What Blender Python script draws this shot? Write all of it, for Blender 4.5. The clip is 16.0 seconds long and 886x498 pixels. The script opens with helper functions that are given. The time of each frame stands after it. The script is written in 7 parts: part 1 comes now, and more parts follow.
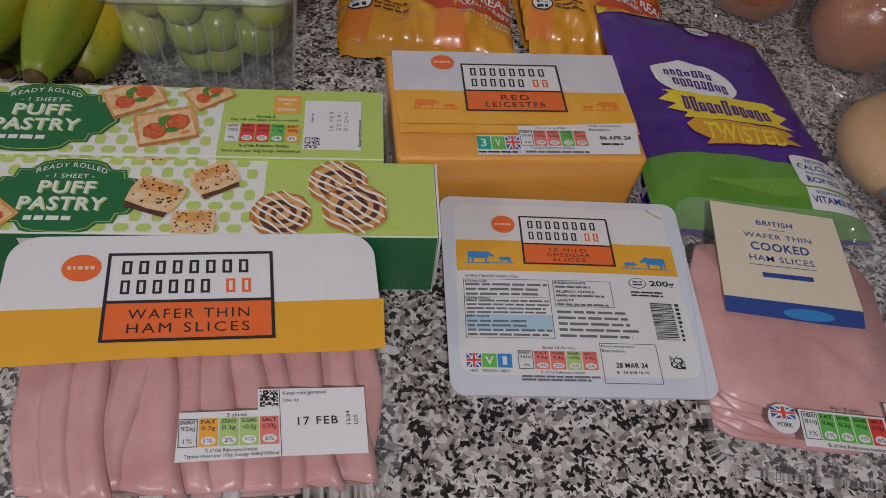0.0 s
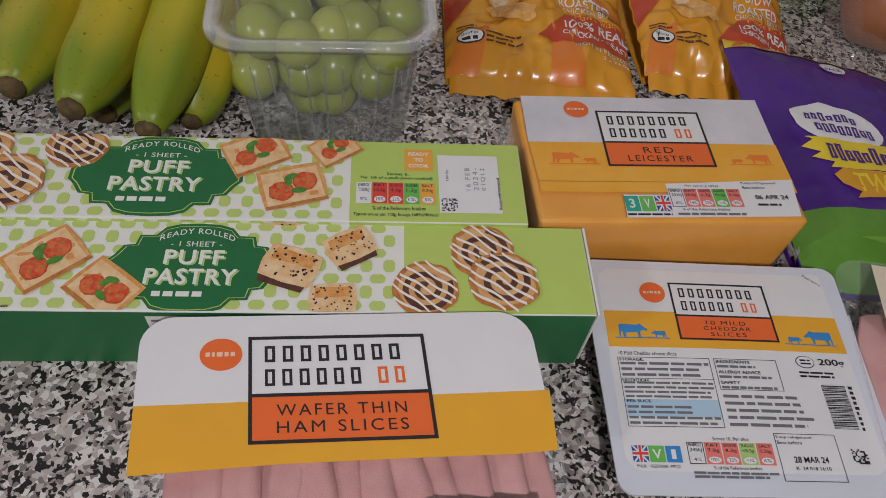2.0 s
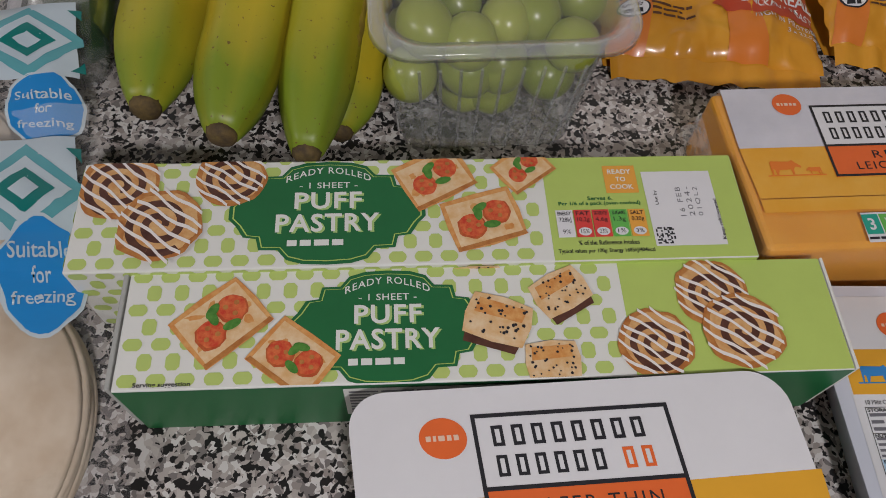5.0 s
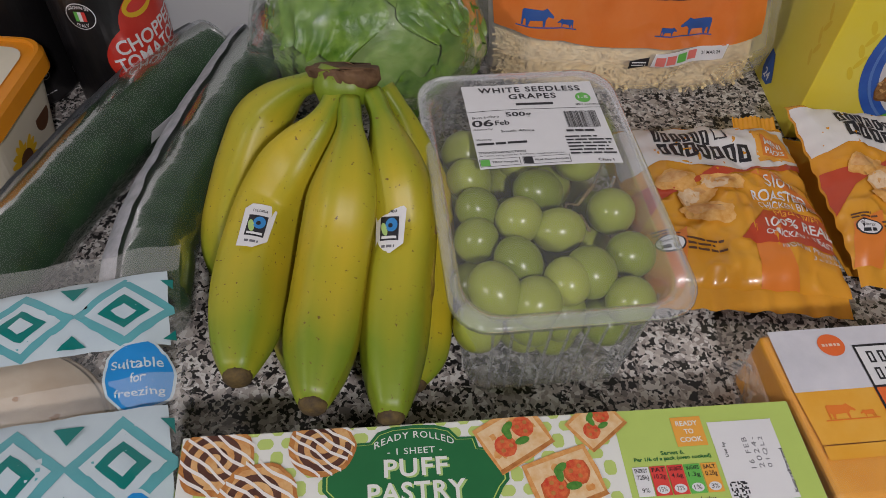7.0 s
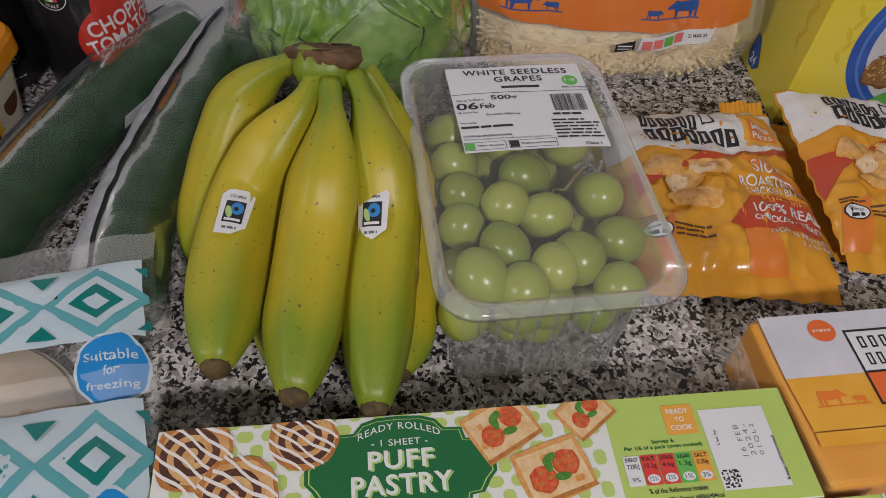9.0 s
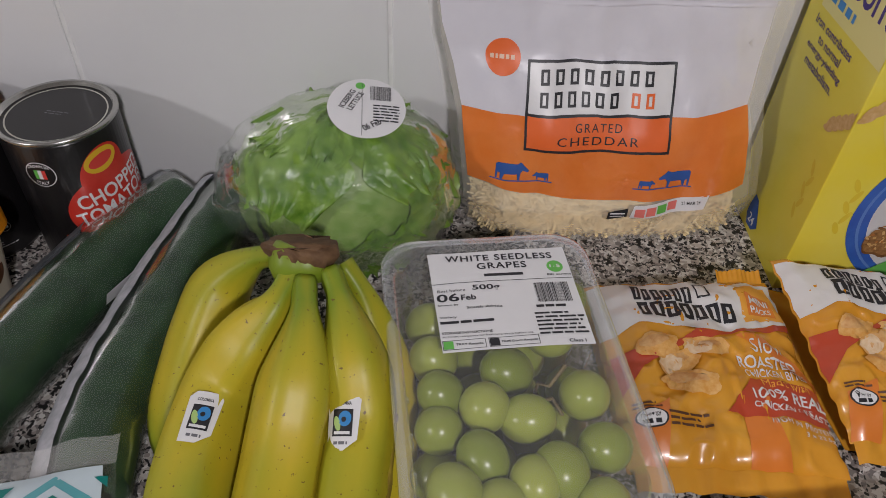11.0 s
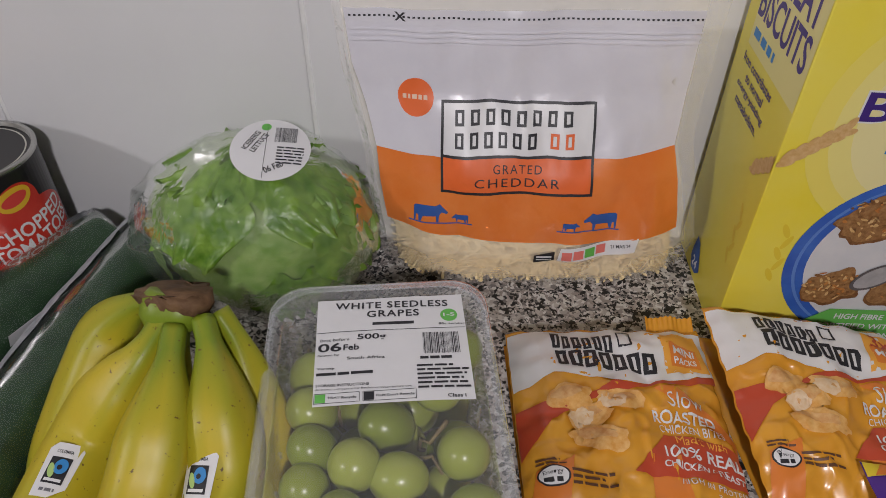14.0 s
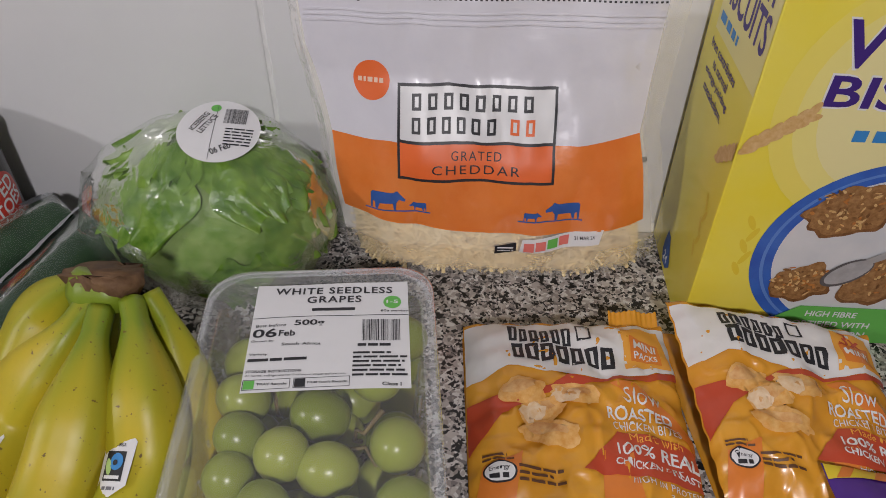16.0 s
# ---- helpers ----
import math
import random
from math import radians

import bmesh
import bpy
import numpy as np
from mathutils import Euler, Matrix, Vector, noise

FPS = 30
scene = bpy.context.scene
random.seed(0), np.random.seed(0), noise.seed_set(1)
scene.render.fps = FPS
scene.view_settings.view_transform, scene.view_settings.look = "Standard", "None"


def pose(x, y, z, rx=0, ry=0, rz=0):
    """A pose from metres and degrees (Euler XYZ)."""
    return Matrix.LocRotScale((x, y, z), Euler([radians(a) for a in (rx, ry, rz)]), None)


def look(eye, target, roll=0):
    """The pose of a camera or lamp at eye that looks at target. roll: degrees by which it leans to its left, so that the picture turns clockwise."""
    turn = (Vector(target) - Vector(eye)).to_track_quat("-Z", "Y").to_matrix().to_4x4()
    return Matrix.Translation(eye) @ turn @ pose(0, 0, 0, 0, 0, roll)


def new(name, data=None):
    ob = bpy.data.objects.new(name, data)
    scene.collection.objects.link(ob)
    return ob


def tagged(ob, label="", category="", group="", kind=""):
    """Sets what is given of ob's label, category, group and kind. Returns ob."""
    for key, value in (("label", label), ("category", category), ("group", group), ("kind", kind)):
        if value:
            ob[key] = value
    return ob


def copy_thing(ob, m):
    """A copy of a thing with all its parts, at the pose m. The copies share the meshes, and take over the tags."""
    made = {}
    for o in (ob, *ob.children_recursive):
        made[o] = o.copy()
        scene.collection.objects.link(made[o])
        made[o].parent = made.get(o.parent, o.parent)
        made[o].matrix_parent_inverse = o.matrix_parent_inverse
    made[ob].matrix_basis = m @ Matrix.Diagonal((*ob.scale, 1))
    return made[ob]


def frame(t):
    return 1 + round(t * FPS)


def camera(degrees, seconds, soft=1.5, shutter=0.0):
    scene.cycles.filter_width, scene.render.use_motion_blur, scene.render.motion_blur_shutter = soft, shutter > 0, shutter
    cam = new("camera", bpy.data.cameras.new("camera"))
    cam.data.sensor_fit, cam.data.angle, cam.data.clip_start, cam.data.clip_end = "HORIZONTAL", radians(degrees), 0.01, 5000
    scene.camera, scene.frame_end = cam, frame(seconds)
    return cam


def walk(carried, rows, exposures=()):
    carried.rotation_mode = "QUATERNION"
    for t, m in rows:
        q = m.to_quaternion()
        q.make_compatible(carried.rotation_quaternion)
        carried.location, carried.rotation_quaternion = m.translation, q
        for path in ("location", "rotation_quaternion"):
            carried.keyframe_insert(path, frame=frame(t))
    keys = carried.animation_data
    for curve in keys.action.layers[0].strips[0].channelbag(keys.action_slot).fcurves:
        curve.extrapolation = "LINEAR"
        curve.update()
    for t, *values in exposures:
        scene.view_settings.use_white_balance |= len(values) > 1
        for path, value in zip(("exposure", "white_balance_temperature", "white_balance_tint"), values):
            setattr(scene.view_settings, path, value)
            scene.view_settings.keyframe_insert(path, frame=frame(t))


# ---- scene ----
cam = camera(62.2, 16.0, 0.75)
PATH = [
    (0, (-0.036, 0.022, 0.335), (0.135, 1.219, -1.258), 8.4),
    (0.5, (-0.039, 0.031, 0.336), (0.132, 1.23, -1.256), 8.4),
    (1, (-0.038, 0.04, 0.33), (0.124, 1.239, -1.263), 8.1),
    (1.5, (-0.063, 0.049, 0.33), (0.093, 1.243, -1.267), 8.1),
    (2, (-0.102, 0.075, 0.329), (0.039, 1.246, -1.287), 7.9),
    (2.5, (-0.135, 0.112, 0.321), (-0.011, 1.227, -1.334), 7.4),
    (3, (-0.151, 0.129, 0.31), (-0.039, 1.182, -1.387), 6.9),
    (3.2, (-0.156, 0.132, 0.312), (-0.038, 1.148, -1.406), 7.3),
    (5.3, (-0.187, 0.154, 0.314), (-0.085, 1.135, -1.426), 5.5),
    (5.5, (-0.189, 0.16, 0.322), (-0.089, 1.154, -1.411), 5.3),
    (6, (-0.208, 0.184, 0.352), (-0.117, 1.379, -1.249), 3.8),
    (6.5, (-0.224, 0.187, 0.36), (-0.118, 1.43, -1.203), 3.6),
    (7, (-0.224, 0.185, 0.362), (-0.099, 1.465, -1.17), 3.4),
    (7.5, (-0.225, 0.185, 0.359), (-0.082, 1.45, -1.184), 3.8),
    (8, (-0.228, 0.186, 0.359), (-0.075, 1.447, -1.185), 4.1),
    (8.2, (-0.229, 0.186, 0.356), (-0.07, 1.445, -1.189), 4.2),
    (10.3, (-0.208, 0.204, 0.351), (-0.039, 1.488, -1.173), 5.2),
    (10.5, (-0.206, 0.208, 0.362), (-0.045, 1.521, -1.138), 4.9),
    (11, (-0.201, 0.238, 0.381), (-0.08, 1.68, -1.0), 2.9),
    (11.5, (-0.2, 0.257, 0.376), (-0.114, 1.719, -0.987), 1.9),
    (12, (-0.195, 0.256, 0.371), (-0.131, 1.729, -0.981), 1.4),
    (12.5, (-0.181, 0.258, 0.373), (-0.131, 1.731, -0.978), 1.2),
    (13, (-0.155, 0.259, 0.38), (-0.116, 1.741, -0.962), 1.1),
    (13.5, (-0.136, 0.257, 0.38), (-0.101, 1.746, -0.955), 1.0),
    (14, (-0.122, 0.253, 0.381), (-0.095, 1.748, -0.946), 0.8),
    (14.5, (-0.115, 0.251, 0.382), (-0.089, 1.752, -0.94), 0.8),
    (15, (-0.1, 0.25, 0.376), (-0.081, 1.753, -0.944), 0.7),
    (15.5, (-0.085, 0.251, 0.367), (-0.073, 1.752, -0.954), 0.6),
    (16, (-0.087, 0.257, 0.364), (-0.09, 1.762, -0.954), 0.9),
]
walk(cam, [(t, look(eye, target, roll)) for t, eye, target, roll in PATH],
     [(0, -0.12), (2.5, 0.1), (3.2, 0.04), (5.5, 0.08), (6.5, 0.38), (7.5, 0.27), (10.5, 0.36), (13, 0.4), (14, 0.39), (16, 0.46)])

# ---- light ----
world = bpy.data.worlds.new("world")
scene.world = world
world.use_nodes = True
world.node_tree.nodes["Background"].inputs[0].default_value = (0.9, 0.92, 1.0, 1)
world.node_tree.nodes["Background"].inputs[1].default_value = 0.05


def lamp(name, place, target, size, watts, colour):
    data = bpy.data.lights.new(name, "AREA")
    data.shape, data.size, data.energy, data.color = "DISK", size, watts, colour
    ob = new(name, data)
    ob.matrix_world = look(place, target)
    return ob


# Unseen key light added in mid-air, half-way to the ceiling, without a fixture.
lamp("ceiling_lamp_light", (-0.05, -0.32, 0.75), (-0.05, 0.42, 0), 0.07, 3.8, (1.0, 0.95, 0.99))
lamp("far_ceiling_lamp_light", (-2.1, -0.7, 1.43), (-0.1, 0.5, 0.05), 0.25, 12, (1.0, 0.95, 0.98))

# ---- materials ----
def node(nt, kind, **props):
    n = nt.nodes.new(kind)
    for key, value in props.items():
        n.inputs[key].default_value = value
    return n


def mat(name, colour, rough=0.5, vary=0.0, scale=40.0, bump=0.0, bump_scale=200.0, metal=0.0, alpha=1.0, coat=0.0, second=None, spec=0.5):
    """A plain painted or printed surface: colour, a second tone mixed in by noise, and fine relief."""
    m = bpy.data.materials.new(name)
    m.use_nodes = True
    nt = m.node_tree
    b = nt.nodes["Principled BSDF"]
    b.inputs["Roughness"].default_value, b.inputs["Metallic"].default_value = rough, metal
    b.inputs["Base Color"].default_value = (*colour, 1)
    b.inputs["Coat Weight"].default_value, b.inputs["Coat Roughness"].default_value = coat, 0.06 if coat > 0.5 else 0.12
    b.inputs["Specular IOR Level"].default_value = spec
    b.inputs["Alpha"].default_value = alpha
    tc = nt.nodes.new("ShaderNodeTexCoord")
    if vary or second:
        noise_tex = node(nt, "ShaderNodeTexNoise", Scale=scale, Detail=6.0, Roughness=0.6)
        nt.links.new(tc.outputs["Object"], noise_tex.inputs["Vector"])
        ramp = nt.nodes.new("ShaderNodeValToRGB")
        a, c = ramp.color_ramp.elements
        a.position, c.position = 0.35, 0.68
        other = second or tuple(min(1, x * (1 - vary)) for x in colour)
        a.color, c.color = (*colour, 1), (*other, 1)
        nt.links.new(noise_tex.outputs["Fac"], ramp.inputs["Fac"])
        nt.links.new(ramp.outputs["Color"], b.inputs["Base Color"])
    if bump:
        fine = node(nt, "ShaderNodeTexNoise", Scale=bump_scale, Detail=4.0)
        nt.links.new(tc.outputs["Object"], fine.inputs["Vector"])
        rel = node(nt, "ShaderNodeBump", Strength=bump, Distance=0.001)
        nt.links.new(fine.outputs["Fac"], rel.inputs["Height"])
        nt.links.new(rel.outputs["Normal"], b.inputs["Normal"])
    return m


def film(name, clear=0.85, tint=(1, 1, 1), rough=0.08, bump=0.5, bump_scale=60.0, share=0.5):
    """Thin clear plastic: mostly see-through, with gloss and creases."""
    m = bpy.data.materials.new(name)
    m.use_nodes = True
    nt = m.node_tree
    out = nt.nodes["Material Output"]
    b = nt.nodes["Principled BSDF"]
    b.inputs["Base Color"].default_value = (*tint, 1)
    b.inputs["Roughness"].default_value = rough
    clear_node = nt.nodes.new("ShaderNodeBsdfTransparent")
    clear_node.inputs[0].default_value = (*tint, 1)
    gloss = nt.nodes.new("ShaderNodeBsdfGlossy")
    gloss.inputs["Roughness"].default_value = rough
    gloss.inputs["Color"].default_value = (1, 1, 1, 1)
    tc = nt.nodes.new("ShaderNodeTexCoord")
    fine = node(nt, "ShaderNodeTexNoise", Scale=bump_scale, Detail=3.0, Distortion=0.6)
    nt.links.new(tc.outputs["Object"], fine.inputs["Vector"])
    rel = node(nt, "ShaderNodeBump", Strength=bump, Distance=0.002)
    nt.links.new(fine.outputs["Fac"], rel.inputs["Height"])
    fres = node(nt, "ShaderNodeFresnel", IOR=1.28)
    for n in (gloss, fres, b):
        nt.links.new(rel.outputs["Normal"], n.inputs["Normal"])
    mix1 = nt.nodes.new("ShaderNodeMixShader")
    some = nt.nodes.new("ShaderNodeMath")
    some.operation = "MULTIPLY"
    some.inputs[1].default_value = share
    nt.links.new(fres.outputs[0], some.inputs[0])
    nt.links.new(some.outputs[0], mix1.inputs[0])
    nt.links.new(clear_node.outputs[0], mix1.inputs[1])
    nt.links.new(gloss.outputs[0], mix1.inputs[2])
    mix2 = nt.nodes.new("ShaderNodeMixShader")
    mix2.inputs[0].default_value = 1 - clear
    nt.links.new(mix1.outputs[0], mix2.inputs[1])
    nt.links.new(b.outputs[0], mix2.inputs[2])
    nt.links.new(mix2.outputs[0], out.inputs["Surface"])
    return m


def granite_material():
    m = bpy.data.materials.new("granite")
    m.use_nodes = True
    nt = m.node_tree
    b = nt.nodes["Principled BSDF"]
    b.inputs["Roughness"].default_value = 0.28
    tc = nt.nodes.new("ShaderNodeTexCoord")
    warp = node(nt, "ShaderNodeTexNoise", Scale=140.0, Detail=3.0)
    nt.links.new(tc.outputs["Object"], warp.inputs["Vector"])
    add = nt.nodes.new("ShaderNodeVectorMath")
    add.operation = "MULTIPLY_ADD"
    add.inputs[1].default_value = (0.006, 0.006, 0.006)
    nt.links.new(warp.outputs["Color"], add.inputs[0])
    nt.links.new(tc.outputs["Object"], add.inputs[2])
    grain = node(nt, "ShaderNodeTexVoronoi", Scale=370.0)
    nt.links.new(add.outputs[0], grain.inputs["Vector"])
    sep = nt.nodes.new("ShaderNodeSeparateColor")
    nt.links.new(grain.outputs["Color"], sep.inputs[0])
    tone = nt.nodes.new("ShaderNodeValToRGB")
    tone.color_ramp.interpolation = "CONSTANT"
    els = tone.color_ramp.elements
    els[0].color = (0.7, 0.68, 0.65, 1)
    els[1].position, els[1].color = 0.28, (0.47, 0.43, 0.4, 1)
    for p, c in ((0.52, (0.34, 0.3, 0.275, 1)), (0.68, (0.56, 0.52, 0.48, 1)), (0.82, (0.22, 0.2, 0.19, 1))):
        e = els.new(p)
        e.color = c
    nt.links.new(sep.outputs[0], tone.inputs["Fac"])
    spots = node(nt, "ShaderNodeTexVoronoi", Scale=500.0)
    nt.links.new(add.outputs[0], spots.inputs["Vector"])
    sep2 = nt.nodes.new("ShaderNodeSeparateColor")
    nt.links.new(spots.outputs["Color"], sep2.inputs[0])
    cluster = node(nt, "ShaderNodeTexNoise", Scale=115.0, Detail=2.0)
    nt.links.new(tc.outputs["Object"], cluster.inputs["Vector"])
    both = nt.nodes.new("ShaderNodeMath")
    both.operation = "MULTIPLY_ADD"
    both.inputs[1].default_value = 1.6
    nt.links.new(cluster.outputs["Fac"], both.inputs[0])
    nt.links.new(sep2.outputs[0], both.inputs[2])
    black = nt.nodes.new("ShaderNodeMath")
    black.operation = "GREATER_THAN"
    black.inputs[1].default_value = 1.51
    nt.links.new(both.outputs[0], black.inputs[0])
    mix = nt.nodes.new("ShaderNodeMix")
    mix.data_type = "RGBA"
    nt.links.new(black.outputs[0], mix.inputs[0])
    nt.links.new(tone.outputs["Color"], mix.inputs[6])
    mix.inputs[7].default_value = (0.018, 0.017, 0.017, 1)
    nt.links.new(mix.outputs[2], b.inputs["Base Color"])
    return m


GRANITE = granite_material()
TILE = mat("glazed_tile", (0.8, 0.8, 0.81), 0.2, 0.04, 9, 0.05, 30)
GROUT = mat("grout", (0.82, 0.82, 0.81), 0.85, 0.1, 120)
PAINT = mat("wall_paint", (0.75, 0.73, 0.7), 0.8, 0.05, 4)
FLOOR = mat("floor_vinyl", (0.3, 0.27, 0.24), 0.6, 0.2, 8)
CUPBOARD = mat("cupboard_white", (0.7, 0.69, 0.67), 0.5, 0.04, 6)
WHITE = mat("white_print", (0.78, 0.78, 0.79), 0.35, 0.03, 50)
BLACK = mat("black_print", (0.02, 0.02, 0.025), 0.45)
GREY_INK = mat("grey_ink", (0.16, 0.16, 0.18), 0.5)
ORANGE = mat("orange_print", (0.86, 0.16, 0.035), 0.38, 0.06, 60)
YELLOW = mat("amber_print", (0.83, 0.42, 0.035), 0.38, 0.05, 40)
BLUE_INK = mat("blue_ink", (0.03, 0.1, 0.36), 0.45)
RED_INK = mat("red_ink", (0.72, 0.06, 0.05), 0.45)
GREEN_INK = mat("green_ink", (0.14, 0.5, 0.09), 0.45)
TEAL_INK = mat("teal_ink", (0.02, 0.38, 0.27), 0.45)
DARK_GREEN = mat("dark_green_card", (0.012, 0.155, 0.045), 0.42, 0.08, 60)
LIME = mat("lime_card", (0.5, 0.65, 0.15), 0.42, 0.05, 60)
LIME_SPOT = mat("lime_spot", (0.5, 0.63, 0.17), 0.42)
CARD_WHITE = mat("white_card", (0.8, 0.81, 0.76), 0.42, 0.03, 60)
CARD_RAW = mat("grey_card", (0.45, 0.46, 0.43), 0.8, 0.1, 90)

# ---- building kit ----
def thing(name, label, category, at=None, group="", kind=""):
    ob = new(name)
    ob.empty_display_size = 0.02
    if at is not None:
        ob.matrix_world = at
    return tagged(ob, label, category, group, kind)


def part(name, bm, material, parent, label="", smooth=False):
    me = bpy.data.meshes.new(name)
    bm.to_mesh(me)
    bm.free()
    me.materials.append(material)
    if smooth:
        for p in me.polygons:
            p.use_smooth = True
    ob = new(name, me)
    if parent is not None:
        ob.parent = parent
    if label:
        ob["label"] = label
    return ob


def box_bm(x0, y0, z0, x1, y1, z1, bevel=0.0, segs=2):
    bm = bmesh.new()
    bmesh.ops.create_cube(bm, size=1)
    for v in bm.verts:
        v.co = Vector((x0 + (v.co.x + 0.5) * (x1 - x0), y0 + (v.co.y + 0.5) * (y1 - y0), z0 + (v.co.z + 0.5) * (z1 - z0)))
    if bevel:
        bmesh.ops.bevel(bm, geom=bm.edges[:], offset=bevel, segments=segs, affect="EDGES", profile=0.5)
    return bm


def sheet_bm(f, nu, nv, wrap_u=False, wrap_v=False):
    """A grid mesh of f(u, v), u and v from 0 to 1."""
    bm = bmesh.new()
    rows = [[bm.verts.new(f(i / nu, j / nv)) for j in range(nv + (0 if wrap_v else 1))] for i in range(nu + (0 if wrap_u else 1))]
    for i in range(nu):
        for j in range(nv):
            a, b = rows[i], rows[(i + 1) % len(rows)]
            k = (j + 1) % len(a)
            bm.faces.new((a[j], b[j], b[k], a[k]))
    return bm


def tube_bm(points, radii, sides=12, squash=None, caps=True):
    """A tube along points with its own radius at each; squash(angle, i) scales the radius."""
    bm = bmesh.new()
    pts = [Vector(p) for p in points]
    rings = []
    ref = None
    for i, p in enumerate(pts):
        d = (pts[min(i + 1, len(pts) - 1)] - pts[max(i - 1, 0)]).normalized()
        if ref is None:
            ref = Vector((0, 0, 1)) if abs(d.z) < 0.9 else Vector((1, 0, 0))
        side = d.cross(ref).normalized()
        ref = side.cross(d).normalized()
        ring = []
        for k in range(sides):
            a = 2 * math.pi * k / sides
            r = radii[i] * (squash(a, i) if squash else 1)
            ring.append(bm.verts.new(p + r * (math.cos(a) * side + math.sin(a) * ref)))
        rings.append(ring)
    for a, b in zip(rings, rings[1:]):
        for k in range(sides):
            bm.faces.new((a[k], a[(k + 1) % sides], b[(k + 1) % sides], b[k]))
    if caps:
        bm.faces.new(rings[0][::-1])
        bm.faces.new(rings[-1])
    return bm


def lathe_bm(profile, sides=48):
    """A turned body from (radius, height) pairs."""
    bm = bmesh.new()
    rings = [[bm.verts.new((r * math.cos(2 * math.pi * k / sides), r * math.sin(2 * math.pi * k / sides), z)) for k in range(sides)] for r, z in profile]
    for a, b in zip(rings, rings[1:]):
        for k in range(sides):
            bm.faces.new((a[k], a[(k + 1) % sides], b[(k + 1) % sides], b[k]))
    bm.faces.new(rings[0][::-1])
    bm.faces.new(rings[-1])
    return bm


def rounded(w, h, r, n=6):
    """The outline of a rectangle about the origin with round corners."""
    pts = []
    for cx, cy, a0 in ((w / 2 - r, h / 2 - r, 0), (-w / 2 + r, h / 2 - r, 90), (-w / 2 + r, -h / 2 + r, 180), (w / 2 - r, -h / 2 + r, 270)):
        for k in range(n + 1):
            a = radians(a0 + 90 * k / n)
            pts.append((cx + r * math.cos(a), cy + r * math.sin(a)))
    return pts


def loft_bm(loops, close_first=True, close_last=True):
    """Joins outlines of equal length, each a list of 3D points."""
    bm = bmesh.new()
    rings = [[bm.verts.new(p) for p in loop] for loop in loops]
    n = len(rings[0])
    for a, b in zip(rings, rings[1:]):
        for k in range(n):
            bm.faces.new((a[k], a[(k + 1) % n], b[(k + 1) % n], b[k]))
    if close_first:
        bm.faces.new(rings[0][::-1])
    if close_last:
        bm.faces.new(rings[-1])
    return bm


CRUST_PALE = mat("pale_peach_print", (0.85, 0.6, 0.45), 0.45)
_letters = {}


def letters(words, bold, gap):
    key = (words, bold, gap)
    if key not in _letters:
        cu = bpy.data.curves.new("lettering", "FONT")
        cu.body, cu.offset, cu.space_character, cu.resolution_u = words, bold, gap, 3
        ob = bpy.data.objects.new("lettering", cu)
        me = bpy.data.meshes.new_from_object(ob)
        co = [(v.co.x, v.co.y) for v in me.vertices]
        faces = [tuple(p.vertices) for p in me.polygons]
        bpy.data.objects.remove(ob)
        bpy.data.curves.remove(cu)
        bpy.data.meshes.remove(me)
        _letters[key] = (co, faces)
    return _letters[key]


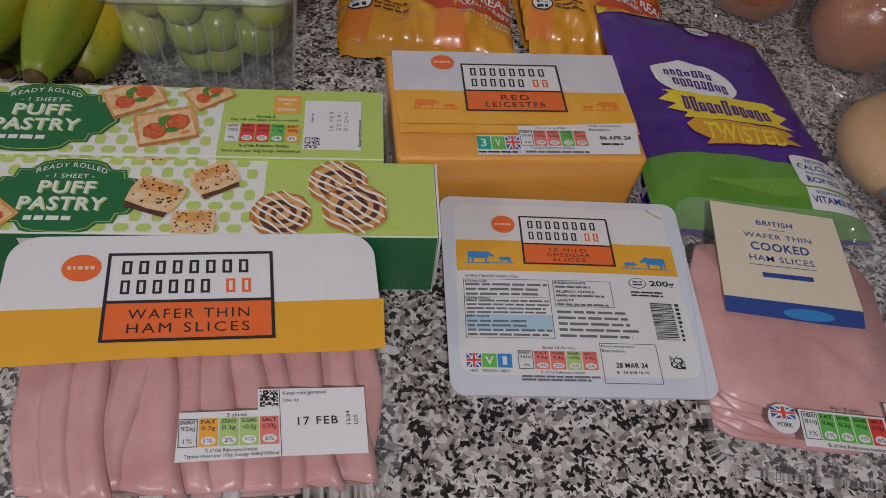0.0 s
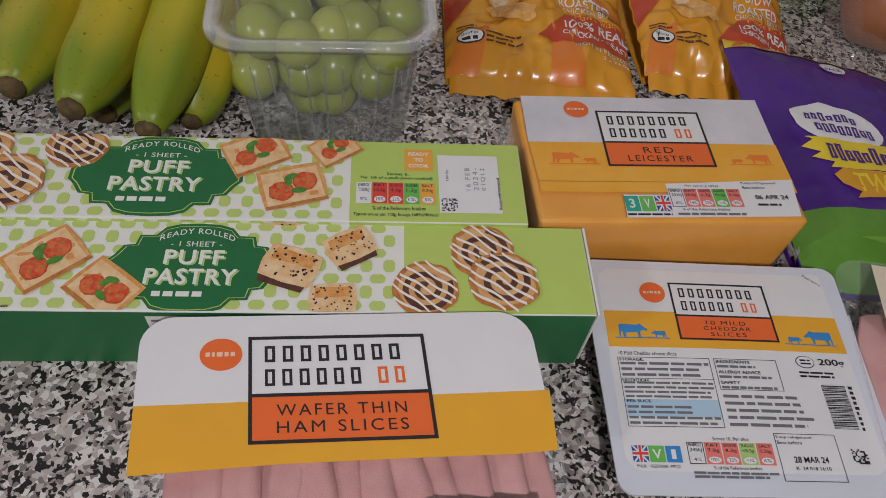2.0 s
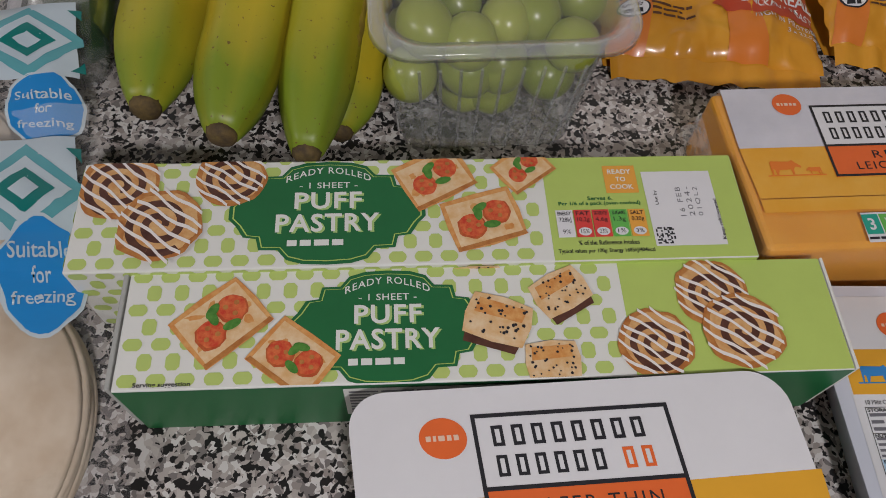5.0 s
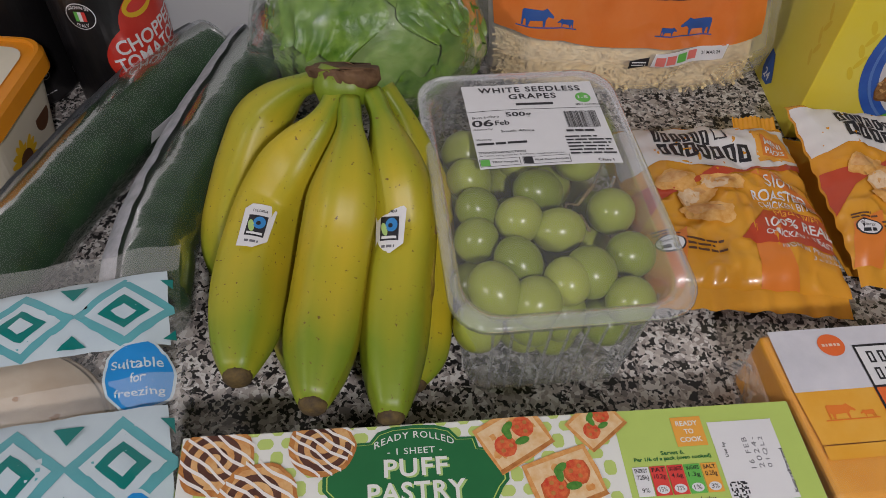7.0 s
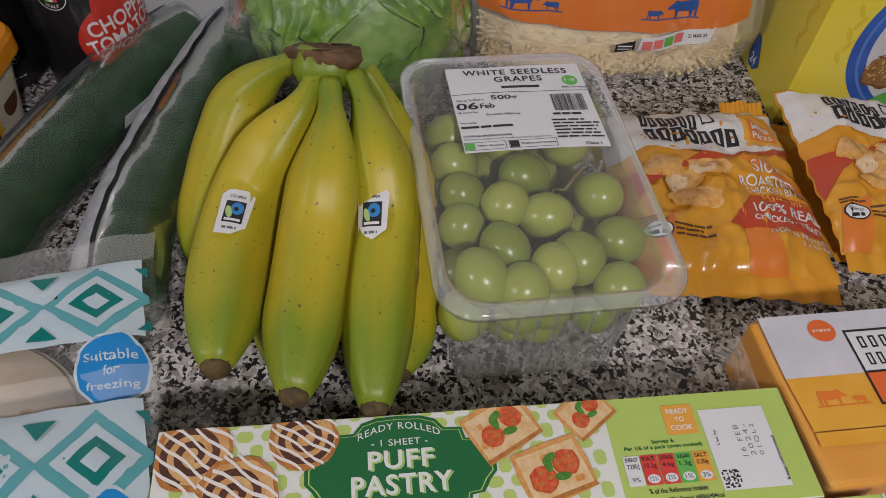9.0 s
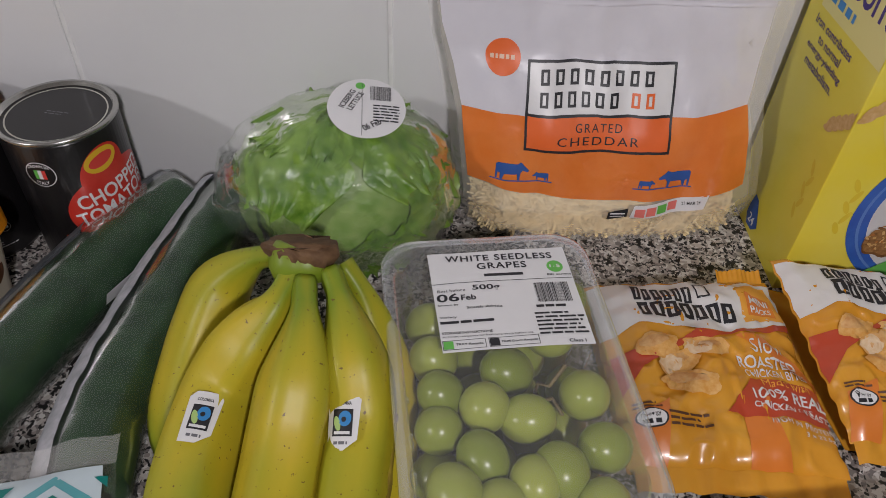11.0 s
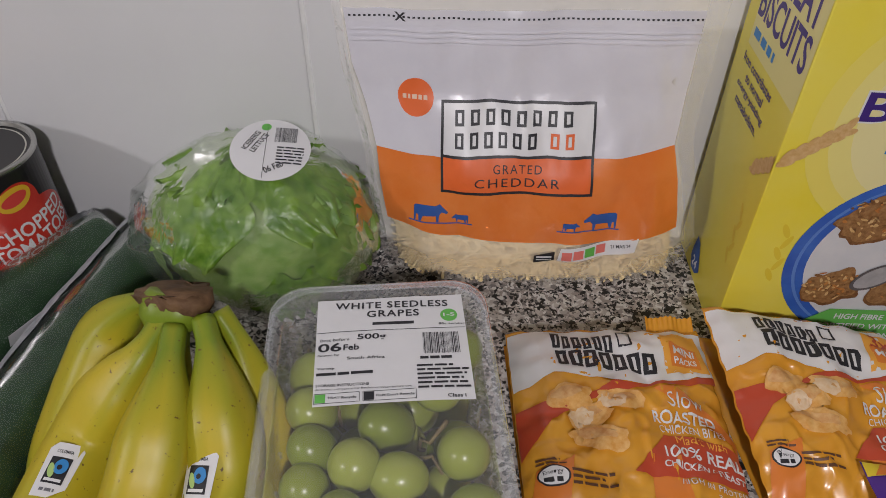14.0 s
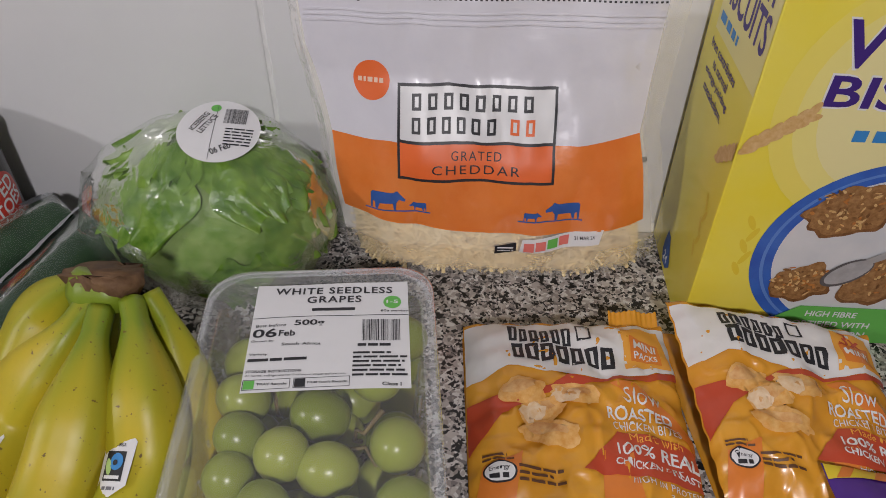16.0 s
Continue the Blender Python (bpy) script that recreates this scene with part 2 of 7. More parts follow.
class Art:
    """Printed artwork on a face: shape(u, v, h) maps metres on the face and a height above it to a place. The artwork is drawn in millimetres."""

    def __init__(self, parent, shape, cell=0.0, step=0.00012, clip=None, lift=0.0):
        self.parent, self.shape, self.cell, self.step, self.layers, self.clip, self.lift, self.count = parent, shape, cell, step, {}, clip, lift, 0

    def _layer(self, name, material, level):
        return self.layers.setdefault((name, material.name, level), (bmesh.new(), material))[0]

    def poly(self, name, material, pts, level=1):
        for k in range(4 if self.clip else 0):
            axis, lim, keep = k % 2, self.clip[k], (1 if k < 2 else -1)
            cut = []
            for a, b in zip(pts, list(pts[1:]) + [pts[0]]):
                ia, ib = keep * (a[axis] - lim) >= 0, keep * (b[axis] - lim) >= 0
                if ia:
                    cut.append(a)
                if ia != ib:
                    q = (lim - a[axis]) / (b[axis] - a[axis])
                    cut.append((a[0] + q * (b[0] - a[0]), a[1] + q * (b[1] - a[1])))
            pts = cut
            if len(pts) < 3:
                return
        bm = self._layer(name, material, level)
        area = sum(a[0] * b[1] - b[0] * a[1] for a, b in zip(pts, list(pts[1:]) + [pts[0]]))
        self.count += 1
        vs = [bm.verts.new((x, y, 0.002 * (self.count % 40))) for x, y in (pts if area > 0 else pts[::-1])]
        f = bm.faces.new(vs)
        f.normal_update()
        if len(vs) > 4:
            bmesh.ops.triangulate(bm, faces=[f])

    def rect(self, name, material, x0, y0, x1, y1, level=1):
        self.poly(name, material, ((x0, y0), (x1, y0), (x1, y1), (x0, y1)), level)

    def border(self, name, material, x0, y0, x1, y1, w, level=2):
        for a in ((x0, y0, x1, y0 + w), (x0, y1 - w, x1, y1), (x0, y0 + w, x0 + w, y1 - w), (x1 - w, y0 + w, x1, y1 - w)):
            self.rect(name, material, *a, level)

    def disc(self, name, material, x, y, rx, ry=None, level=1, n=28, turn=0.0, wob=0.0):
        ry = ry or rx
        c, s = math.cos(radians(turn)), math.sin(radians(turn))
        pts = []
        for k in range(n):
            a = 2 * math.pi * k / n
            q = 1 + wob * noise.noise(Vector((x * 0.09 + 2 * math.cos(a), y * 0.09 + 2 * math.sin(a), 3)))
            px, py = rx * q * math.cos(a), ry * q * math.sin(a)
            pts.append((x + c * px - s * py, y + s * px + c * py))
        self.poly(name, material, pts, level)

    def text(self, name, material, words, x0, y0, x1, y1, level=3, bold=0.0, gap=1.0, turn=0.0, bend=0.0):
        """Words fitted into the box; turn in degrees about its lower left corner, bend raises the middle."""
        co, faces = letters(words, min(bold, 0.02), gap)
        xs, ys = [c[0] for c in co], [c[1] for c in co]
        sx, sy = (x1 - x0) / (max(xs) - min(xs)), (y1 - y0) / (max(ys) - min(ys))
        c, s = math.cos(radians(turn)), math.sin(radians(turn))
        bm = self._layer(name, material, level)
        vs = []
        for x, y in co:
            px, py = (x - min(xs)) * sx, (y - min(ys)) * sy
            if bend:
                q = 2 * px / (x1 - x0) - 1
                py += bend * (1 - q * q)
            vs.append(bm.verts.new((x0 + c * px - s * py, y0 + s * px + c * py, 0)))
        for f in faces:
            try:
                bm.faces.new([vs[k] for k in f])
            except ValueError:
                pass

    def bars(self, name, material, x0, y0, x1, y1, rows, seed=1, level=3, fill=0.5, words=6):
        """Small print that cannot be read: rows of short plain bars."""
        rnd = random.Random(seed)
        pitch = (y1 - y0) / rows
        for r in range(rows):
            y = y1 - (r + 1) * pitch + pitch * (1 - fill) / 2
            x, end = x0, x1 - (x1 - x0) * rnd.choice((0, 0, 0.05, 0.12, 0.3))
            while x < end - 1e-5:
                w = (x1 - x0) / words * rnd.uniform(0.5, 1.4)
                self.rect(name, material, x, y, min(x + w, end), y + pitch * fill, level)
                x += w + pitch * 0.35

    def done(self):
        for (name, _, level), (bm, material) in self.layers.items():
            if self.cell:
                for axis in (0, 1):
                    lo, hi = min(v.co[axis] for v in bm.verts), max(v.co[axis] for v in bm.verts)
                    k = math.floor(lo / self.cell) + 1
                    while k * self.cell < hi:
                        co, no = [0, 0, 0], [0, 0, 0]
                        co[axis], no[axis] = k * self.cell, 1
                        bmesh.ops.bisect_plane(bm, geom=bm.verts[:] + bm.edges[:] + bm.faces[:], plane_co=co, plane_no=no, dist=1e-7)
                        k += 1
            for v in bm.verts:
                v.co = Vector(self.shape(v.co.x * 0.001, v.co.y * 0.001, self.lift + level * self.step + 0.001 * v.co.z))
            ob = part(name, bm, material, self.parent, smooth=bool(self.cell))
            if name.split("_")[-1] in ("print", "lettering", "mark", "code", "icing"):
                ob["kind"] = "stuff"


def on_surface(f, d=1e-4):
    """Turns f(u, v), a curved face in metres, into shape(u, v, h)."""
    def shape(u, v, h):
        p = Vector(f(u, v))
        a, b = Vector(f(u + d, v)) - p, Vector(f(u, v + d)) - p
        return p + h * a.cross(b).normalized()
    return shape


def plane(o, u, v):
    """shape() of a flat face with its origin and two directions in it."""
    o, u = Vector(o), Vector(u).normalized()
    v = (Vector(v) - u * u.dot(Vector(v))).normalized()
    n = u.cross(v)
    return lambda a, b, h: o + a * u + b * v + h * n


def brand_frame(art, x0, y0, x1, y1, split, border_w, lines, level=4):
    """White panel with plain shapes in place of a brand name, over an orange panel with the product's name."""
    art.rect("title_panel", WHITE, x0, split, x1, y1, level)
    art.rect("name_panel", ORANGE, x0, y0, x1, split, level)
    art.border("title_border", BLACK, x0, y0, x1, y1, border_w, level + 1)
    art.rect("title_border", BLACK, x0, split - border_w / 2, x1, split + border_w / 2, level + 1)
    w, h = x1 - x0, y1 - split
    for row, (n, reds) in enumerate(((8, 0), (6, 2))):
        ty = y1 - h * (0.17 + 0.4 * row)
        pitch = w * 0.84 / (8.4 if row == 0 else 8.9)
        for k in range(n + reds):
            a = x0 + w * 0.09 + pitch * (k + (0.6 if k >= n else 0))
            art.border("title_mark", ORANGE if k >= n else BLACK, a, ty - h * 0.28, a + pitch * 0.58, ty, pitch * 0.17, level + 1)
    h = split - y0
    n = len(lines)
    for k, (words, inset) in enumerate(lines):
        ty = split - h * (0.2 + 0.7 * k / n)
        art.text("name_lettering", BLACK, words, x0 + w * inset, ty - h * 0.48 / n, x1 - w * inset, ty, level + 1, 0.0, 1.25)


def brand_disc(art, x, y, r, ry=None, level=4):
    art.disc("brand_disc", ORANGE, x, y, r, ry, level, 32)
    art.bars("brand_mark", CRUST_PALE, x - r * 0.72, y - r * 0.13, x + r * 0.72, y + r * 0.13, 1, 3, level + 1, 0.9, 7)


def cow(art, material, x, y, w, flip=1, level=5, small=True):
    """A grazing cow in outline, and a calf."""
    def beast(cx, cy, s, f):
        pts = ((-1, 0.95), (-0.9, 1.05), (0.25, 1.0), (0.5, 1.1), (0.62, 0.95), (1.0, 0.62), (0.92, 0.5), (0.6, 0.6), (0.45, 0.42), (0.42, 0), (0.3, 0), (0.26, 0.4),
               (-0.5, 0.36), (-0.62, 0), (-0.74, 0), (-0.76, 0.4), (-0.88, 0.45), (-0.92, 0), (-1.02, 0))
        art.poly("cow_print", material, [(cx + f * s * a, cy + s * b) for a, b in pts], level)
    beast(x - flip * 0.18 * w, y, 0.3 * w, flip)
    if small:
        beast(x + flip * 0.33 * w, y, 0.15 * w, -flip)
    art.rect("ground_line_print", material, x - 0.58 * w, y - 0.03 * w, x + 0.55 * w, y - 0.005 * w, level)


def traffic(art, x0, y0, x1, y1, cols, heads, vals, pcts, level=5, round_tops=False):
    """The row of coloured nutrition boxes."""
    n = len(cols)
    w = (x1 - x0) / n
    h = y1 - y0
    for k, m in enumerate(cols):
        a, b = x0 + k * w, x0 + (k + 1) * w - w * 0.07
        if m is not None:
            art.rect("nutrition_box", m, a, y0, b, y1, level)
        else:
            art.border("nutrition_border", BLACK, a, y0, b, y1, w * 0.04, level)
        art.disc("percent_spot", WHITE, (a + b) / 2, y0 + h * 0.2, w * 0.36, h * 0.15, level + 1, 16)
        art.text("nutrition_lettering", BLACK, pcts[k], (a + b) / 2 - w * 0.22, y0 + h * 0.13, (a + b) / 2 + w * 0.22, y0 + h * 0.28, level + 2)
        art.text("nutrition_lettering", BLACK, heads[k], a + w * 0.1, y1 - h * 0.2, b - w * 0.1, y1 - h * 0.06, level + 2, 0.01)
        art.text("nutrition_lettering", BLACK, vals[k], a + w * 0.13, y1 - h * 0.48, b - w * 0.13, y1 - h * 0.28, level + 2)


def square_code(art, x, y, s, seed, level=5, n=11):
    rnd = random.Random(seed)
    c = s / n
    for i in range(n):
        for j in range(n):
            if rnd.random() < 0.52:
                art.rect("code_print", BLACK, x + i * c, y + j * c, x + (i + 1) * c, y + (j + 1) * c, level)


def barcode(art, x0, y0, x1, y1, seed, level=5, upright=True):
    rnd = random.Random(seed)
    p = x0 if upright else y0
    end = x1 if upright else y1
    while p < end:
        w = rnd.choice((0.25, 0.25, 0.5, 0.75)) * (end - (x0 if upright else y0)) / 28
        q = min(p + w, end)
        art.rect("bar_code", BLACK, p, y0, q, y1, level) if upright else art.rect("bar_code", BLACK, x0, p, x1, q, level)
        p += w + rnd.choice((0.4, 0.6, 0.9)) * (end - (x0 if upright else y0)) / 40
        if q >= end:
            break


def flag(art, x, y, w, h, level=5):
    art.rect("flag_print", BLUE_INK, x, y, x + w, y + h, level)
    for s in (0, 1):
        a, b = (y, y + h) if s else (y + h, y)
        art.poly("flag_print", WHITE, ((x, a), (x + w * 0.14, a), (x + w, b), (x + w * 0.86, b)), level + 1)
    art.rect("flag_print", WHITE, x + w * 0.36, y, x + w * 0.64, y + h, level + 2)
    art.rect("flag_print", WHITE, x, y + h * 0.34, x + w, y + h * 0.66, level + 2)
    art.rect("flag_print", RED_INK, x + w * 0.42, y, x + w * 0.58, y + h, level + 3)
    art.rect("flag_print", RED_INK, x, y + h * 0.42, x + w, y + h * 0.58, level + 3)

# ---- setting ----
WALL_Y = 0.702
worktop = part("worktop", box_bm(-1.6, 0.075, -0.038, 1.5, WALL_Y - 0.001, 0, 0.006, 3), GRANITE, None)
tagged(worktop, "speckled black, white and grey granite-look kitchen worktop", "worktop", kind="structure")
cup = part("base_cupboard", box_bm(-1.6, 0.11, -0.9, 1.5, WALL_Y, -0.039), CUPBOARD, None)
tagged(cup, "plain white base cupboard below the worktop", "cupboard", kind="structure")
for nm, dims, m in (("floor", (-2.7, -3.2, -0.95, 2.4, 0.9, -0.9), FLOOR), ("ceiling", (-2.7, -3.2, 1.5, 2.4, 0.9, 1.56), PAINT),
                    ("wall_south", (-2.7, -3.26, -0.9, 2.4, -3.2, 1.5), PAINT), ("wall_west", (-2.76, -3.2, -0.9, -2.7, 0.8, 1.5), PAINT),
                    ("wall_east", (2.4, -3.2, -0.9, 2.46, 0.8, 1.5), PAINT)):
    tagged(part(nm, box_bm(*dims), m, None), "plain painted kitchen " + nm.split("_")[0], nm.split("_")[0], kind="structure")
wall = part("wall_north", box_bm(-2.7, WALL_Y + 0.0009, -0.9, 2.4, WALL_Y + 0.1, 1.5), GROUT, None)
tagged(wall, "white glazed tiled wall behind the worktop", "wall", kind="structure")
tile_me = None
for col in range(-7, 8):
    for row in range(0, 4):
        x0, z0 = -0.2055 + 0.215 * col, 0.001 + 0.25 * row
        if tile_me is None:
            t = part("tile", box_bm(0.0013, 0, 0.0, 0.2137, 0.006, 0.2475, 0.0012, 2), TILE, wall)
            tile_me = t.data
        else:
            t = new("tile", tile_me)
            t.parent = wall
        t.matrix_local = pose(x0, WALL_Y, z0)

def bead(u, v):
    x, a = -1.59 + 3.08 * u, radians(90 * v)
    return Vector((x, WALL_Y - 0.0055 * math.cos(a) + 0.0004 * noise.noise(Vector((x * 30, v, 0))), 0.0002 + 0.0062 * math.sin(a)))


sealant = part("sealant", sheet_bm(bead, 160, 5), mat("white_sealant", (0.78, 0.78, 0.77), 0.35, 0.06, 30), None, smooth=True)
tagged(sealant, "white silicone bead between worktop and tiles", "sealant", kind="structure")

# ---- cartons and packs at the front ----
PASTRY = mat("baked_pastry_print", (0.42, 0.14, 0.03), 0.42, scale=240, second=(0.6, 0.27, 0.07))
TART_EDGE = mat("tart_edge_print", (0.66, 0.26, 0.06), 0.42, scale=260, second=(0.78, 0.43, 0.15))
TART_TOP = mat("tart_top_print", (0.74, 0.44, 0.18), 0.42, scale=160, second=(0.85, 0.66, 0.42))
TOMATO_DARK = mat("tomato_edge_print", (0.48, 0.06, 0.015), 0.42, scale=300, second=(0.6, 0.16, 0.04))
CRUST = mat("pale_crust_print", (0.62, 0.29, 0.09), 0.42, scale=170, second=(0.78, 0.5, 0.22))
FILLING = mat("dark_filling_print", (0.13, 0.05, 0.03), 0.42, scale=200, second=(0.07, 0.022, 0.014))
ICING = mat("icing_print", (0.86, 0.82, 0.78), 0.42)
TOMATO = mat("tomato_print", (0.62, 0.045, 0.02), 0.42, scale=400, second=(0.75, 0.2, 0.06))
BASIL = mat("basil_print", (0.05, 0.2, 0.025), 0.42, scale=400, second=(0.12, 0.32, 0.05))
AMBER_BOX = mat("amber_box_print", (0.85, 0.4, 0.06), 0.45)
PALE_RED = mat("pale_red_print", (0.78, 0.2, 0.17), 0.45)
PALE_GREEN = mat("pale_green_print", (0.42, 0.6, 0.2), 0.45)


def print_roll(art, x, y, r, seed, level=6, squash=1.0):
    """An iced cinnamon swirl, printed."""
    rnd = random.Random(seed)
    art.disc("swirl_print", PASTRY, x, y, r, r * squash, level, 30, 0, 0.12)
    art.disc("swirl_print", CRUST, x + 0.04 * r, y + 0.03 * r, r * 0.86, r * 0.86 * squash, level + 1, 30, 0, 0.12)
    turns, n, half = 1.9, 64, 0.095 * r
    spiral = [(r * (0.12 + 0.68 * k / n), 2 * math.pi * turns * k / n + seed) for k in range(n + 1)]
    for (ra, aa), (rb, ab) in zip(spiral, spiral[1:]):
        art.poly("swirl_filling_print", FILLING, [(x + q * math.cos(a), y + q * math.sin(a) * squash) for q, a in ((ra - half, aa), (ra + half, aa), (rb + half, ab), (rb - half, ab))], level + 2)
    for k in range(7):
        a = -0.8 + 0.265 * k
        c = math.sqrt(max(0.05, 1 - a * a)) * 0.97
        off, tilt, w = a * r, 0.62 + rnd.uniform(-0.1, 0.1), r * 0.05
        pts = []
        for s in range(7):
            q = -c + 2 * c * s / 6
            pts.append((x + q * r * 0.8 + off * 0.62, y + (off * 0.8 - q * r * tilt + 0.05 * r * math.sin(5 * q + k)) * squash))
        for p, q in zip(pts, pts[1:]):
            art.poly("icing_print", ICING, ((p[0], p[1] - w), (q[0], q[1] - w), (q[0], q[1] + w), (p[0], p[1] + w)), level + 3)


def print_tart(art, x, y, r, turn, seed, level=6, tops=2):
    """A square puff tart with tomato halves and basil, printed."""
    c, s = math.cos(radians(turn)), math.sin(radians(turn))
    def at(a, b):
        return (x + r * (c * a - s * b), y + r * (s * a + c * b))
    rnd = random.Random(seed)
    edge = []
    for a, b in ((-1, -0.8), (0, -0.84), (1, -0.8), (1.03, 0), (1, 0.8), (0, 0.84), (-1, 0.8), (-1.03, 0)):
        edge.append(at(a * rnd.uniform(0.97, 1.03), b * rnd.uniform(0.97, 1.03)))
    art.poly("tart_print", TART_EDGE, edge, level)
    art.poly("tart_print", PASTRY, [at(a, b) for a, b in ((-1, -0.8), (1, -0.8), (0.96, -0.66), (-0.96, -0.66))], level + 1)
    art.poly("tart_print", TART_TOP, [at(a * 0.9, b * 0.84) for a, b in ((-1, -0.8), (1, -0.8), (1, 0.8), (-1, 0.8))], level + 1)
    for k in range(7):
        px, py = at(rnd.uniform(-0.75, 0.75), rnd.uniform(-0.5, 0.55))
        art.disc("tart_print", TART_EDGE, px, py, r * rnd.uniform(0.1, 0.24), r * rnd.uniform(0.06, 0.13), level + 1, 12, rnd.uniform(0, 180), 0.6)
    for k, (a, b) in enumerate(((-0.38, -0.12), (0.42, 0.12))[:tops]):
        px, py = at(a, b)
        art.disc("tart_print", TOMATO_DARK, px, py - r * 0.03, r * 0.4, r * 0.39, level + 1, 20, turn, 0.15)
        art.disc("tomato_print", TOMATO, px, py, r * 0.34, r * 0.36, level + 2, 18, turn, 0.1)
        for q in range(3):
            ang = q * 2.1 + k
            art.disc("tomato_seed_print", PASTRY, px + r * 0.17 * math.cos(ang), py + r * 0.17 * math.sin(ang), r * 0.07, None, level + 3, 8)
    for a, b, t in ((0.0, 0.35, 20), (0.15, -0.25, -10), (-0.1, 0.2, 80)):
        px, py = at(a, b)
        art.disc("basil_print", BASIL, px, py, r * 0.24, r * 0.12, level + 4, 12, turn + t)


def print_sausage_roll(art, x, y, r, turn, seed, level=6):
    c, s = math.cos(radians(turn)), math.sin(radians(turn))
    def at(a, b):
        return (x + r * (c * a - s * b), y + r * (s * a + c * b))
    art.poly("sausage_roll_print", FILLING, [at(a, b) for a, b in ((-0.8, -0.9), (0.75, -0.85), (0.85, -0.4), (-0.85, -0.4))], level)
    art.poly("sausage_roll_print", TART_TOP, [at(a, b) for a, b in ((-0.9, -0.62), (0, -0.68), (0.9, -0.6), (1, 0.1), (0.9, 0.72), (0, 0.82), (-0.9, 0.72), (-1, 0))], level + 1)
    art.poly("sausage_roll_print", TART_EDGE, [at(a, b) for a, b in ((-0.75, 0.1), (0.7, 0.15), (0.75, 0.6), (-0.7, 0.6))], level + 2)
    rnd = random.Random(seed)
    for k in range(34):
        px, py = at(rnd.uniform(-0.8, 0.8), rnd.uniform(-0.5, 0.65))
        art.disc("seed_print", BLACK, px, py, r * rnd.uniform(0.03, 0.06), None, level + 3, 5)


def badge_outline(x, y, w, h):
    """The stepped oval badge."""
    pts = []
    for q in range(4):
        quad = ((0.0, 0.5), (0.12, 0.49), (0.2, 0.45), (0.245, 0.36), (0.34, 0.355), (0.355, 0.25), (0.42, 0.235), (0.46, 0.13), (0.5, 0.06), (0.5, 0.0))
        seq = quad if q % 2 == 0 else quad[::-1]
        sx, sy = ((1, 1), (1, -1), (-1, -1), (-1, 1))[q]
        pts += [(x + sx * a * w, y + sy * b * h) for a, b in seq[:-1]]
    return pts


def badge(art, x, y, w, h, level=3, words=True):
    art.poly("badge_print", DARK_GREEN, badge_outline(x, y, w, h), level)
    inner = badge_outline(x, y, w * 0.96, h * 0.94)
    core = badge_outline(x, y, w * 0.945, h * 0.925)
    art.poly("badge_line", LIME, inner, level + 1)
    art.poly("badge_print", DARK_GREEN, core, level + 2)
    if words:
        art.text("badge_lettering", CARD_WHITE, "READY ROLLED", x - w * 0.22, y + h * 0.285, x + w * 0.22, y + h * 0.35, level + 3, 0.01, 1.15, 0, h * 0.09)
        art.text("badge_lettering", CARD_WHITE, "- 1 SHEET -", x - w * 0.15, y + h * 0.225, x + w * 0.15, y + h * 0.285, level + 3, 0.01, 1.1)
        # the name, with a grey drop shade under each white word
        for ink, off, lv in ((PALE_GREEN, 0.012, 3), (CARD_WHITE, 0.0, 4)):
            art.text("badge_lettering", ink, "PUFF", x + w * (off - 0.172), y + h * (0.02 - off), x + w * (off + 0.172), y + h * (0.185 - off), level + lv, 0.022, 1.1)
            art.text("badge_lettering", ink, "PASTRY", x + w * (off - 0.262), y + h * (-0.2 - off), x + w * (off + 0.262), y + h * (-0.025 - off), level + lv, 0.022, 1.1)
        art.bars("brand_mark", CARD_WHITE, x - w * 0.2, y - h * 0.335, x + w * 0.2, y - h * 0.265, 1, 5, level + 3, 0.8, 6)


def honeycomb(art, x0, y0, x1, y1, level=1, pitch=10.6, rise=14.4):
    """Rounded six-sided cells, lying in one row and standing in the next."""
    lying = ((3.7, 0.0), (3.3, 1.3), (2.1, 2.5), (-2.1, 2.5), (-3.3, 1.3), (-3.7, 0.0), (-3.3, -1.3), (-2.1, -2.5), (2.1, -2.5), (3.3, -1.3))
    standing = ((2.7, 1.9), (1.5, 3.4), (-1.5, 3.4), (-2.7, 1.9), (-2.7, -1.9), (-1.5, -3.4), (1.5, -3.4), (2.7, -1.9))
    for j in range(int((y1 - y0) / rise) + 2):
        for i in range(int((x1 - x0) / pitch) + 1):
            cx, cy = x0 + pitch * (i + 0.45), y0 + rise * (j + 0.25)
            for dx, dy, cell in ((0, 0, lying), (0.5 * pitch, 0.5 * rise, standing)):
                pts = [(cx + dx + p, cy + dy + q) for p, q in cell]
                if max(p[0] for p in pts) < x1 and min(p[0] for p in pts) > x0 and (art.clip or (min(p[1] for p in pts) > y0 and max(p[1] for p in pts) < y1)):
                    art.poly("honeycomb_print", LIME_SPOT, pts, level)


